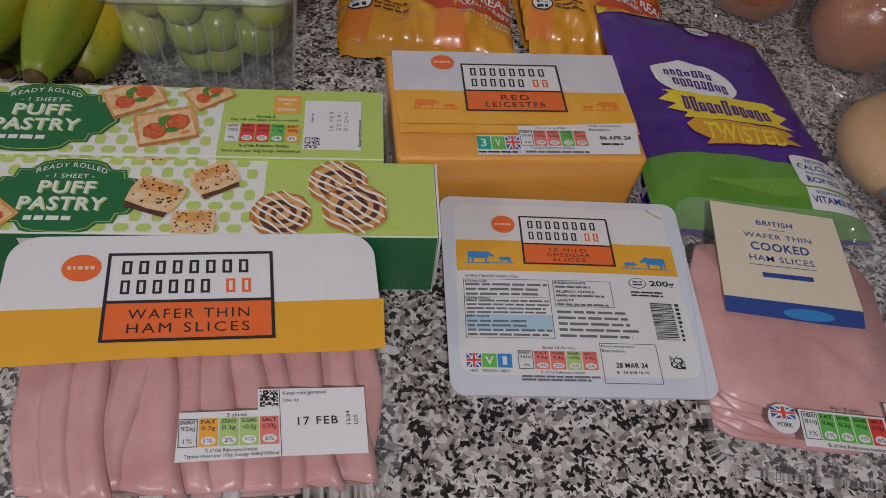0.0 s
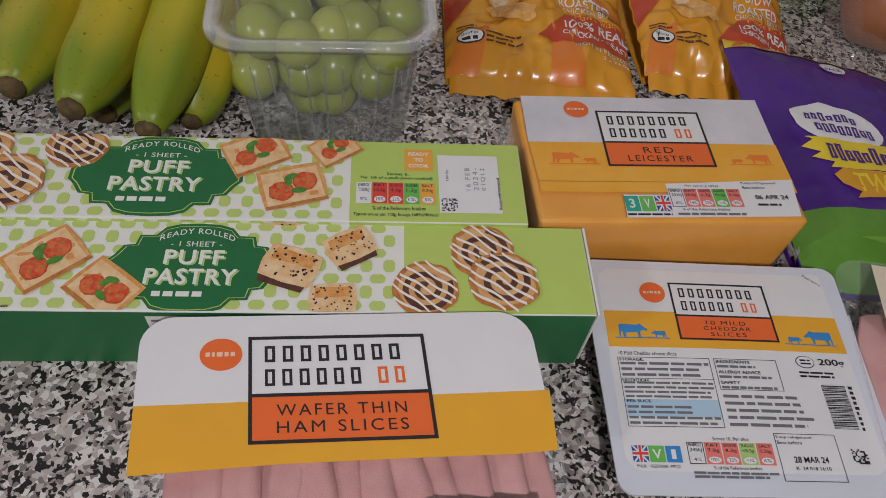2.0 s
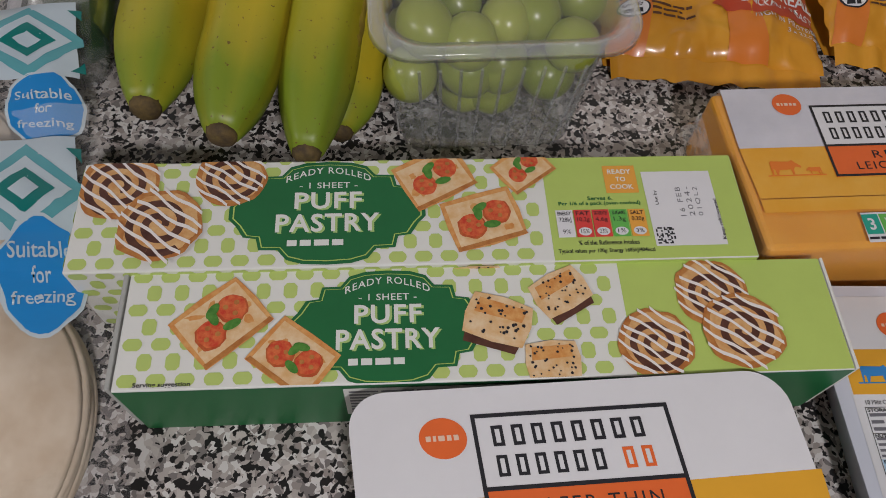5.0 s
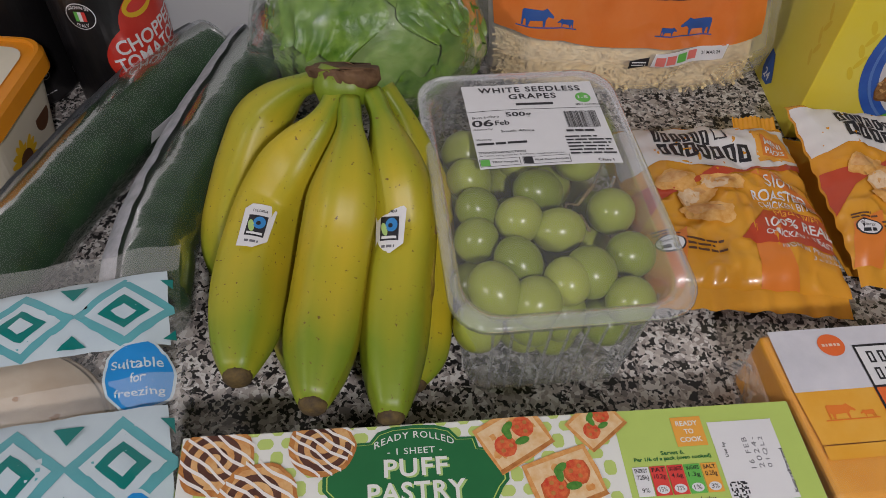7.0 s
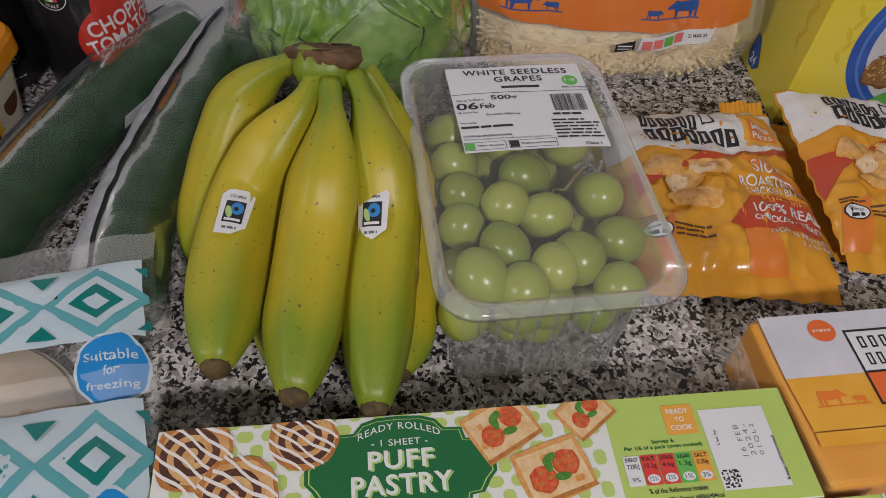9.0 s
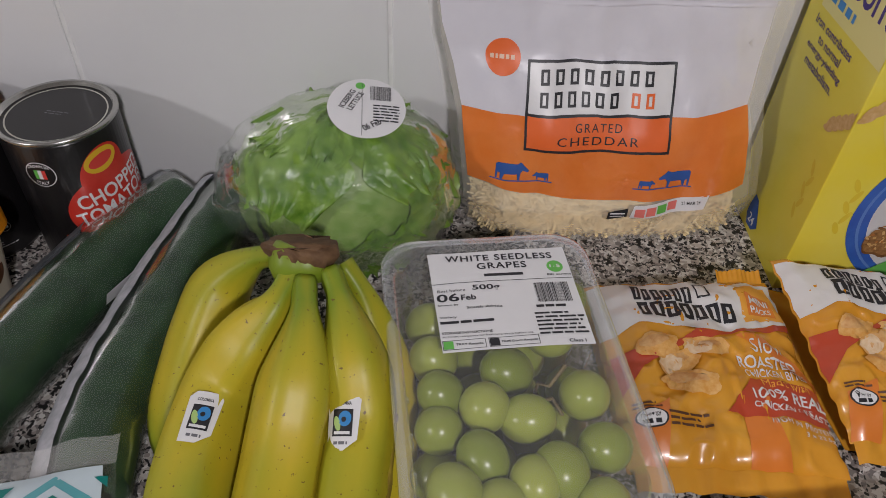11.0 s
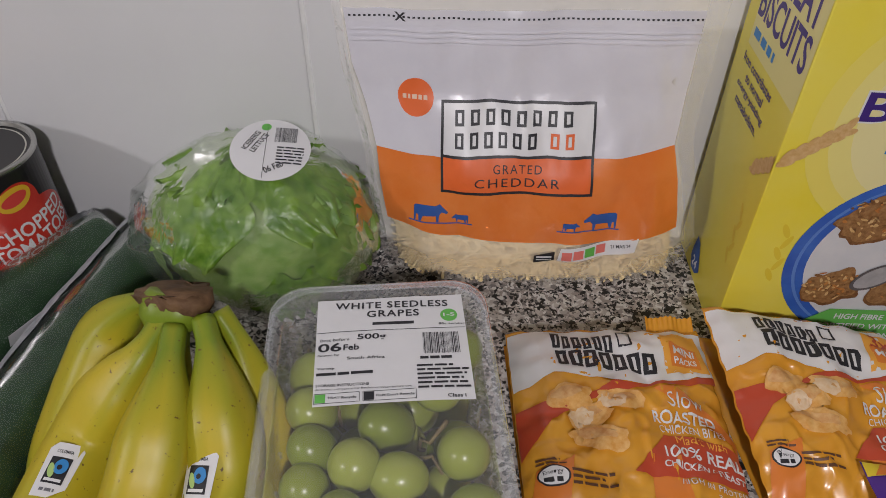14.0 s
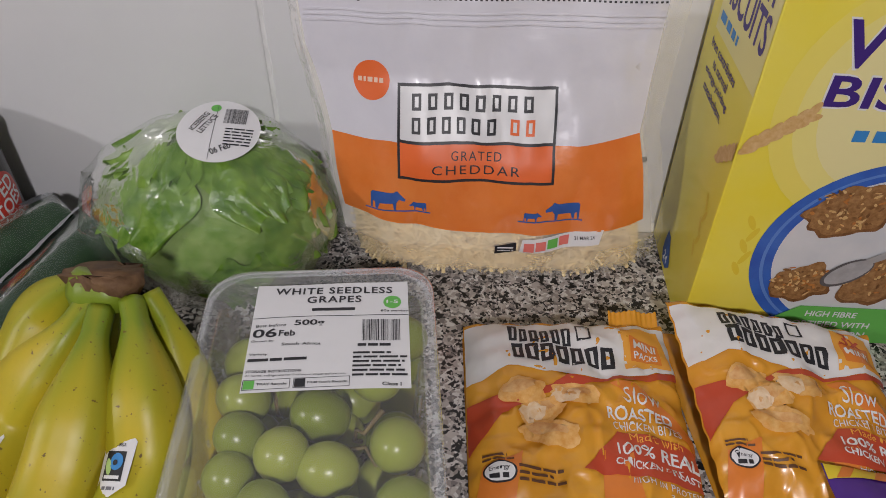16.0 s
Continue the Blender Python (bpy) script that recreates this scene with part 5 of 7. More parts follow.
# the cheese itself: heaped shreds behind the clear foot of the bag
heap = thing("grated_cheese", "heap of pale yellow grated cheddar shreds", "cheese", pose(-0.0175, -0.003, 0))
def heap_face(u, v):
    z = 0.003 + 0.075 * v
    p = cheddar_face(lerp(along(LEFT, z) + 0.006, along(RIGHT, z) - 0.008, u), z)
    return Vector((p.x, p.y + 0.006 + 0.02 * v * v, z))
part("cheese_mass", sheet_bm(heap_face, 24, 12), SHRED, heap, smooth=True)
rnd = random.Random(5)
verts, faces = [], []
for k in range(2600):
    u, v = rnd.uniform(0.02, 0.97), rnd.uniform(0.1, 0.98)
    p = heap_face(u, v) + Vector((0, -0.0004 + rnd.uniform(-0.0008, 0.0008), 0))
    d = Vector((rnd.gauss(0, 1), rnd.gauss(0, 0.35), rnd.gauss(0, 0.6))).normalized() * rnd.uniform(0.003, 0.008)
    s = d.cross(Vector((0, 1, 0.2))).normalized() * 0.0012
    t = Vector((0, -0.0009, 0.0002))
    n = len(verts)
    for a in (-1, 1):
        for b in (s, t, -s, -t):
            verts.append(p + a * d + b)
    for q in range(4):
        faces.append((n + q, n + (q + 1) % 4, n + 4 + (q + 1) % 4, n + 4 + q))
    faces += [(n, n + 1, n + 2, n + 3), (n + 7, n + 6, n + 5, n + 4)]
me = bpy.data.meshes.new("cheese_shreds")
me.from_pydata(verts, [], faces)
me.materials.append(SHRED)
ob = new("cheese_shreds", me)
ob.parent = heap
ob["kind"] = "stuff"

# ---- wheat biscuit box ----
CEREAL = mat("yellow_card", (0.84, 0.69, 0.03), 0.34, scale=7, second=(0.85, 0.75, 0.14), coat=0.15)
CEREAL_PALE = mat("pale_yellow_print", (0.83, 0.74, 0.28), 0.36, coat=0.15)
PURPLE_INK = mat("purple_ink", (0.05, 0.02, 0.2), 0.4)
BOWL_BLUE = mat("bowl_blue_print", (0.03, 0.1, 0.45), 0.36, scale=40, second=(0.05, 0.16, 0.55))
MILK = mat("milk_print", (0.7, 0.7, 0.7), 0.36, scale=25, second=(0.6, 0.62, 0.64))
WHEAT = mat("wheat_biscuit_print", (0.24, 0.11, 0.035), 0.45, scale=330, second=(0.42, 0.23, 0.09))
GRAIN = mat("wheat_ear_print", (0.6, 0.36, 0.12), 0.42, scale=300, second=(0.72, 0.5, 0.24))
BOWL_PALE = mat("bowl_highlight_print", (0.12, 0.25, 0.62), 0.36)
WHEAT_DARK = mat("dark_biscuit_print", (0.15, 0.065, 0.022), 0.45, scale=300, second=(0.28, 0.13, 0.045))
STEEL_DARK = mat("spoon_edge_print", (0.12, 0.11, 0.11), 0.4)
STEEL = mat("spoon_print", (0.32, 0.31, 0.31), 0.35, scale=60, second=(0.5, 0.5, 0.5))
a = radians(-2.75)
CB = Vector((0.070, 0.592, 0))
CB_U, CB_B, CB_W = Vector((math.cos(a), math.sin(a), 0)), Vector((-math.sin(a), math.cos(a), 0)), Vector((0, 0, 1))
cereal = thing("wheat_biscuits_box", "tall yellow cardboard box of wheat biscuits leaning slightly", "cereal box")
bm = box_bm(0, 0, 0, 0.19, 0.103, 0.27, 0.0008, 2)
for v in bm.verts:
    v.co = CB + v.co.x * CB_U + v.co.y * CB_B + v.co.z * CB_W
part("body", bm, CEREAL, cereal)
front = Art(cereal, lambda x, y, h: CB + x * CB_U + y * CB_W - h * CB_B, 0, 0.00015, (0.6, 0.6, 189, 269))
side = Art(cereal, lambda x, y, h: CB - x * CB_B + y * CB_W - h * CB_U, 0, 0.00015, (-102.4, 0.6, -0.6, 269))
for ink, d, lv in ((WHITE, 1.1, 2), (PURPLE_INK, 0.0, 3)):
    front.text("title_lettering", ink, "WHEAT", 33 - d, 195.5 - d, 160 + d, 220.5 + d, lv, 0.02, 1, -1)
    front.text("title_lettering", ink, "BISCUITS", 35 - d, 173.5 - d, 166 + d, 191.5 + d, lv, 0.02, 1, -1)
for k, (rx, ry, tone) in enumerate(((66, 74, (0.84, 0.72, 0.14)), (54, 62, (0.83, 0.74, 0.24)), (42, 50, (0.82, 0.75, 0.36)))):
    front.disc("pale_glow_print", mat("pale_front_print", tone, 0.36, coat=0.15), 78, 172, rx, ry, 1, 40)
front.bars("brand_mark", FLAG_BLUE, 57, 152, 104, 162, 1, 4, 3, 0.7, 5)
front.disc("bowl_print", BOWL_BLUE, 105, 73, 76, 70, 2, 64)
front.disc("bowl_print", BOWL_PALE, 106, 73, 71, 65, 3, 64)
front.disc("bowl_print", BOWL_BLUE, 106.5, 73, 69.5, 63.5, 4, 64)
front.disc("milk_print", MILK, 108, 73, 66, 60, 5, 64)
for k, (x, y, rx, ry, t) in enumerate(((76, 110, 27, 18, 22), (64, 53, 20, 15, 12), (112, 58, 26, 18, 20), (134, 108, 26, 18, -20))):
    front.disc("biscuit_print", WHEAT_DARK, x + 1, y - 1.5, rx, ry, 6 + k, 40, t, 0.34)
    front.disc("biscuit_print", WHEAT, x, y, rx * 0.95, ry * 0.93, 7 + k, 40, t, 0.34)
    rnd = random.Random(60 + k)
    for q in range(70):
        an, rr = rnd.uniform(0, 6.28), rnd.uniform(0, 0.85) ** 0.6
        front.disc("flake_print", rnd.choice((GRAIN, WHEAT_DARK, GRAIN, PASTRY)), x + rx * rr * math.cos(an), y + ry * rr * math.sin(an), rnd.uniform(0.8, 2.6), rnd.uniform(0.5, 1.1), 11, 7, rnd.uniform(0, 180), 0.5)
front.disc("spoon_print", STEEL_DARK, 88, 62, 16, 8.6, 12, 28, 38)
front.disc("spoon_print", STEEL, 88.6, 62.6, 14.4, 7, 13, 28, 38)
front.poly("spoon_print", STEEL, ((97, 69), (95, 74), (160, 116), (163, 110)), 13)
front.poly("green_banner", GREEN_INK, ((56, 22), (70, 33), (189, 33), (189, 2), (60, 2)), 14)
front.text("banner_lettering", WHITE, "HIGH FIBRE", 75, 24, 107, 29, 15, 0.02)
front.text("banner_lettering", WHITE, "FORTIFIED WITH", 66, 15, 118, 20, 15, 0.02)
front.text("banner_lettering", WHITE, "IRON", 100, 6.5, 118, 11.5, 15, 0.02)
for k in range(5):
    front.disc("faint_wheat_print", SUN, 22 + 3 * (k % 2), 60 + 9 * k, 2, 6, 1, 12, 25 - 50 * (k % 2))
    side.disc("faint_wheat_print", SUN, -18 + 3 * (k % 2), 60 + 9 * k, 2, 6, 1, 12, 25 - 50 * (k % 2))
side.text("title_lettering", PURPLE_INK, "WHEAT", -84, 219, -6, 242, 2, 0.045)
side.text("title_lettering", PURPLE_INK, "BISCUITS", -86, 195, -6, 216, 2, 0.045)
side.poly("pale_glow_print", CEREAL_PALE, ((-87, 176), (-1, 176), (-1, 268), (-87, 268)), 1)
side.bars("brand_mark", FLAG_BLUE, -82, 182, -28, 190, 1, 6, 2, 0.7, 6)
for k, (wd, x0, x1) in enumerate((("Iron contributes", -86, -31), ("to normal", -74, -40), ("energy-yielding", -85, -32), ("metabolism.", -80, -36))):
    side.text("claim_lettering", PURPLE_INK, wd, x0, 165 - 8.7 * k, x1, 171 - 8.7 * k, 2, 0.015)
side.poly("leaf_print", BLUE_INK, ((-72, 12), (-67, 5), (-57, 6), (-50, 13), (-53, 18), (-62, 31), (-69, 32), (-72, 20)), 2)
side.text("leaf_lettering", WHITE, "24", -67, 9, -57, 17, 3, 0.02)
for k in range(11):
    q = k / 10
    for s in (-1, 1):
        x, y = lerp(-22, 32, q), lerp(127, 169, q) + s * 2.4
        (side if x < 0 else front).disc("wheat_ear_print", GRAIN, x, y, 5.6, 2.3, 4 + k % 2, 14, 40 + s * 22)
front.done()
side.done()

# ---- tins of tomatoes ----
TIN = mat("tin_lid", (0.6, 0.6, 0.53), 0.5, 0.12, 40, 0.1, 80)
TIN_RIM = mat("tin_rim", (0.5, 0.5, 0.48), 0.25, metal=1.0)
CAN_BLACK = mat("black_can_label", (0.012, 0.011, 0.012), 0.32, coat=0.2)
CAN_RED = mat("red_can_label", (0.6, 0.03, 0.018), 0.32, scale=60, second=(0.66, 0.05, 0.03), coat=0.2)
TOMATO_PRINT = mat("chopped_tomato_print", (0.68, 0.06, 0.02), 0.35, scale=260, second=(0.82, 0.22, 0.09))
CAN_YELLOW = mat("can_yellow_print", (0.8, 0.5, 0.03), 0.35)
R_CAN = 0.0372


def tin(at, label):
    can = thing("tomato_tin", label, "tin", at, "tins of tomatoes")
    part("body", lathe_bm(((R_CAN - 0.001, 0.0008), (R_CAN, 0.003), (R_CAN, 0.104), (R_CAN - 0.001, 0.1055)), 72), CAN_BLACK, can, smooth=False)
    part("rim", lathe_bm(((R_CAN - 0.0005, 0.1045), (R_CAN + 0.001, 0.1055), (R_CAN + 0.0012, 0.1075), (R_CAN - 0.0002, 0.1085), (R_CAN - 0.0022, 0.108), (R_CAN - 0.003, 0.1048)), 72), TIN_RIM, can, "shiny rolled steel rim", True)
    part("lid", lathe_bm(((R_CAN - 0.0025, 0.1044), (R_CAN - 0.0035, 0.1046), (R_CAN - 0.006, 0.1058), (R_CAN - 0.0075, 0.1047), (R_CAN - 0.01, 0.1047), (R_CAN - 0.0115, 0.1053), (0.0005, 0.1053)), 72), TIN, can, "dull grey steel lid", True)
    top = Art(can, plane((0, 0, 0.1054), (1, 0, 0), (0, 1, 0)))
    top.bars("stamp_mark", GREY_INK, -8, -2, 8, 3, 2, 3, 1, 0.35, 5)
    top.done()
    def wrap(x, z, h):
        q = x / R_CAN
        return Vector(((R_CAN + h) * math.sin(q), -(R_CAN + h) * math.cos(q), z))
    art = Art(can, wrap, 3, 0.00012)
    art.disc("red_field", CAN_RED, 46, 52, 36, 27, 1, 40, 12)
    art.disc("red_field", CAN_RED, 41, 76, 16, 21, 2, 30, -20)
    art.disc("maker_oval", CAN_YELLOW, 41, 86, 12, 8.5, 3, 30, 14)
    art.disc("maker_oval", RED_INK, 41, 86, 9, 4.5, 4, 24, 14)
    art.disc("origin_ring", WHITE, 3, 84, 9.6, None, 2, 36)
    art.disc("origin_ring", CAN_BLACK, 3, 84, 9.0, None, 3, 36)
    for k, m in enumerate((GREEN_INK, WHITE, RED_INK)):
        art.rect("flag_stripe", m, -0.6 + 2.4 * k, 80.5, 1.8 + 2.4 * k, 87.5, 4)
    art.text("origin_lettering", WHITE, "GROWN IN", -3.5, 88, 9.5, 90.4, 4, 0.02, 1.05, 0, 1.5)
    art.text("origin_lettering", WHITE, "ITALY", -1, 77.2, 7, 79.4, 4, 0.02, 1.05, 0, -1)
    art.text("title_lettering", WHITE, "CHOPPED", 19, 52, 76, 63.5, 3, 0.035, 1, 9)
    art.text("title_lettering", WHITE, "TOMATOES", 16, 38.5, 80, 50, 3, 0.035, 1, 9)
    art.text("title_lettering", WHITE, "IN TOMATO JUICE", 36, 33.5, 76, 37.5, 3, 0.015, 1.05, 9)
    rnd = random.Random(2)
    for k in range(16):
        art.disc("chopped_tomato_print", TOMATO_PRINT, rnd.uniform(4, 34), rnd.uniform(12, 30), rnd.uniform(3, 7), rnd.uniform(3, 6), 3 + k % 4, 12, rnd.uniform(0, 180), 0.6)
    for k in range(3):
        art.disc("recipe_spot", WHITE, -60 + 11 * k, 22 + 2 * k, 3.6, None, 2)
        art.disc("recipe_spot", CAN_BLACK, -60 + 11 * k, 22 + 2 * k, 3.0, None, 3)
        art.rect("recipe_mark", WHITE, -61.5 + 11 * k, 21 + 2 * k, -58.5 + 11 * k, 23 + 2 * k, 4)
    art.bars("small_print", WHITE, -66, 10, -34, 16, 3, 5, 2, 0.4)
    art.done()
    return can


first = tin(pose(-0.4225, 0.656, 0, 0, 0, -12), "black and red tin of chopped tomatoes beside the wall")
tagged(copy_thing(first, pose(-0.5025, 0.66, 0, 0, 0, 105)), "black tin of tomatoes showing its recipe symbols")

# ---- tub of spread ----
TUB_CREAM = mat("cream_tub", (0.72, 0.66, 0.52), 0.4, 0.04, 30)
TUB_ORANGE = mat("orange_lid", (0.78, 0.28, 0.012), 0.32, 0.08, 40)
PETAL = mat("sunflower_print", (0.82, 0.5, 0.02), 0.4)
tub = thing("spread_tub", "cream plastic tub of spread with an orange lid", "tub", pose(-0.512, 0.5675, 0, 0, 0, -6))
def tub_ring(k, z, r=16):
    return [Vector((x * 0.001 * k, y * 0.001 * k, z)) for x, y in rounded(118, 100, r, 6)]
part("body", loft_bm([tub_ring(0.76, 0.0), tub_ring(0.78, 0.003), tub_ring(0.92, 0.062)]), TUB_CREAM, tub, smooth=False)
part("lid", loft_bm([tub_ring(0.955, 0.056), tub_ring(1.0, 0.059), tub_ring(1.0, 0.07), tub_ring(0.97, 0.0735), tub_ring(0.93, 0.0735), tub_ring(0.915, 0.0715), tub_ring(0.6, 0.0718)]), TUB_ORANGE, tub, "orange plastic snap-on lid")
art = Art(tub, plane((0, 0, 0.0722), (1, 0, 0), (0, 1, 0)))
art.poly("lid_label", TUB_CREAM, rounded(96, 78, 12, 5), 1)
art.disc("lid_label_sun", PETAL, 10, 0, 26, None, 2)
art.done()
for o, u, v in (((0.0489, 0, 0.03), (0, 1, 0), (0.13, 0, 1)), ((0, -0.0418, 0.03), (1, 0, 0), (0, -0.11, 1))):
    art = Art(tub, plane(o, u, v), 0, 0.0003)
    art.bars("side_mark", INK_BROWN, -20, 14, 22, 24, 1, 3, 3, 0.8, 2)
    for k in range(16):
        t = 22.5 * k
        art.disc("petal_print", PETAL, -12 + 11 * math.cos(radians(t)), -8 + 11 * math.sin(radians(t)), 6.5, 2.4, 3 + k % 3, 10, t)
    art.disc("flower_eye_print", INK_BROWN, -12, -8, 8, None, 7)
    art.disc("roundel_print", INK_BROWN, 20, 2, 9, 10, 3)
    art.done()

# ---- cucumbers in film ----
CUKE = mat("cucumber_skin", (0.01, 0.035, 0.012), 0.38, scale=60, second=(0.026, 0.07, 0.024), bump=0.2, bump_scale=40)
SHRINK = film("cucumber_film", 0.985, (0.94, 0.97, 0.98), 0.13, 0.6, 22, 0.4)
SEAM = mat("film_seam", (0.5, 0.5, 0.54), 0.35, scale=120, second=(0.3, 0.32, 0.34), bump=0.8, bump_scale=160)


def smooth_path(pts, n):
    """A Catmull-Rom curve through the points."""
    p = [Vector(q) for q in pts]
    p = [2 * p[0] - p[1]] + p + [2 * p[-1] - p[-2]]
    out = []
    for k in range(n + 1):
        s = k / n * (len(p) - 3)
        i = min(int(s), len(p) - 4)
        t = s - i
        a, b, c, d = p[i:i + 4]
        out.append(0.5 * (2 * b + (c - a) * t + (2 * a - 5 * b + 4 * c - d) * t * t + (3 * b - a - 3 * c + d) * t ** 3))
    return out


def cucumber(pts, r, seed, label, seam_side):
    cu = thing("cucumber", label, "cucumber", None, "cucumbers")
    line = smooth_path(pts, 40)
    def rad(k):
        q = k / 40
        return r * min(1, (1 - (1 - min(1, q / 0.06)) ** 2) ** 0.5 + 0.25, (1 - (1 - min(1, (1 - q) / 0.06)) ** 2) ** 0.5 + 0.25)
    radii = [rad(k) * (1 + 0.05 * noise.noise(Vector((k * 0.3, seed, 0)))) for k in range(41)]
    part("flesh", tube_bm(line, radii, 24, lambda a, i: 1 + 0.02 * math.cos(7 * a) + 0.02 * noise.noise(Vector((3 * a, i * 0.4, seed)))), CUKE, cu, "dark green ridged skin", True)
    part("film_sleeve", tube_bm(line, [q * 1.045 + 0.0009 for q in radii], 28, lambda a, i: 1 + 0.03 * max(0, noise.noise(Vector((5 * math.cos(a), i * 0.6, seed + 9))))), SHRINK, cu, "tight clear shrink film", True).visible_shadow = False
    def seam(u, v):
        k = min(39, int(v * 40))
        p = lerp(line[k], line[k + 1], v * 40 - k)
        d = (line[k + 1] - line[k]).normalized()
        side = d.cross(Vector((0, 0, 1))).normalized()
        ang = radians(seam_side + 32 * (u - 0.5) * (1 + 0.5 * noise.noise(Vector((v * 12, seed, 1)))))
        rr = lerp(radii[k], radii[k + 1], v * 40 - k)
        return p + (rr * 1.05 + 0.0026 + 0.0004 * noise.noise(Vector((v * 60, u * 3, seed)))) * (math.sin(ang) * side + math.cos(ang) * Vector((0, 0, 1)))
    part("film_seam", sheet_bm(seam, 5, 90), SEAM, cu, "whitish overlapped film seam", True)
    return cu


cucumber(((-0.454, 0.41, 0.026), (-0.442, 0.472, 0.026), (-0.426, 0.523, 0.026), (-0.406, 0.578, 0.026), (-0.383, 0.627, 0.026), (-0.354, 0.667, 0.026)), 0.0245, 1, "dark green cucumber tightly wrapped in clear film", -62)
cuke = cucumber(((-0.361, 0.418, 0.0248), (-0.365, 0.468, 0.0248), (-0.359, 0.514, 0.0248), (-0.348, 0.572, 0.0245), (-0.334, 0.628, 0.0245), (-0.323, 0.668, 0.0245)), 0.0234, 2, "dark green cucumber in film with a white label", -38)
bm = sheet_bm(lambda u, v: Vector((-0.3835 + 0.023 * v + 0.004 * u, 0.555 + 0.042 * v - 0.002 * u, 0.031 + 0.012 * u)), 2, 8)
part("label", bm, WHITE, cuke, "narrow white paper label")

# ---- bananas ----
def banana_material():
    m = mat("banana_skin", (0.6, 0.44, 0.02), 0.42, scale=14, second=(0.47, 0.42, 0.025), bump=0.12, bump_scale=120)
    nt = m.node_tree
    b = nt.nodes["Principled BSDF"]
    ramp = [n for n in nt.nodes if n.type == "VALTORGB"][0]
    att = nt.nodes.new("ShaderNodeAttribute")
    att.attribute_name = "ripeness"
    mix = nt.nodes.new("ShaderNodeMix")
    mix.data_type = "RGBA"
    mix.inputs[6].default_value = (0.2, 0.28, 0.018, 1)
    nt.links.new(att.outputs["Fac"], mix.inputs[0])
    nt.links.new(ramp.outputs["Color"], mix.inputs[7])
    spots = node(nt, "ShaderNodeTexNoise", Scale=420.0, Detail=2.0)
    tc = nt.nodes.new("ShaderNodeTexCoord")
    nt.links.new(tc.outputs["Object"], spots.inputs["Vector"])
    spot_ramp = nt.nodes.new("ShaderNodeValToRGB")
    spot_ramp.color_ramp.elements[0].position, spot_ramp.color_ramp.elements[1].position = 0.68, 0.74
    nt.links.new(spots.outputs["Fac"], spot_ramp.inputs["Fac"])
    mix2 = nt.nodes.new("ShaderNodeMix")
    mix2.data_type = "RGBA"
    nt.links.new(spot_ramp.outputs["Color"], mix2.inputs[0])
    nt.links.new(mix.outputs[2], mix2.inputs[6])
    mix2.inputs[7].default_value = (0.16, 0.1, 0.02, 1)
    nt.links.new(mix2.outputs[2], b.inputs["Base Color"])
    return m


BANANA = banana_material()
BROWN = mat("brown_stalk", (0.11, 0.055, 0.025), 0.75, scale=120, second=(0.2, 0.11, 0.05), bump=0.9, bump_scale=220)
TIP = mat("banana_tip", (0.06, 0.04, 0.02), 0.8, scale=200, second=(0.15, 0.1, 0.03), bump=0.8, bump_scale=260)
bunch = thing("banana_bunch", "bunch of green-yellow bananas with a brown stalk", "bananas")


def banana(pts, r, seed, spin=0.0, name="banana", ripe=0.0):
    n = 36
    line = smooth_path(pts, n)
    def rad(q):
        s = min(1.0, max(0, q - 0.1) / 0.31)
        neck = 0.34 + 0.66 * (s * s * (3 - 2 * s)) ** 0.9
        end = 1 - max(0, (q - 0.72) / 0.28) ** 2.1 * 0.62
        return r * neck * end
    radii = [rad(k / n) for k in range(n + 1)]
    bm = tube_bm(line, radii, 20, lambda a, i: 1 + 0.07 * math.cos(5 * (a + spin)) + 0.02 * math.cos(10 * (a + spin)) + 0.012 * noise.noise(Vector((i * 0.35, 2 * math.cos(a), 2 * math.sin(a) + seed))))
    ob = part(name, bm, BANANA, bunch, smooth=True)
    at = ob.data.attributes.new("ripeness", "FLOAT", "POINT")
    for k, v in enumerate(ob.data.vertices):
        q = min(n, k // 20) / n
        ang = 2 * math.pi * (k % 20) / 20 + spin
        at.data[k].value = min(1, max(0, 0.24 + ripe + 0.95 * math.sin(math.pi * min(1, max(0, (q - 0.12) / 0.75))) ** 0.8 - 0.32 * (0.5 + 0.5 * math.cos(5 * ang)) + 0.25 * noise.noise(Vector((q * 6, ang, seed)))))
    d = (line[-1] - line[-2]).normalized()
    part("tip", tube_bm([line[-1] - 0.002 * d, line[-1] + 0.002 * d, line[-1] + 0.004 * d], [radii[-1] * 1.03, radii[-1] * 0.92, radii[-1] * 0.6], 12, lambda a, i: 1 + 0.1 * noise.noise(Vector((3 * a, i, seed)))), TIP, ob, "dark dried blossom end", True)
    return line, radii


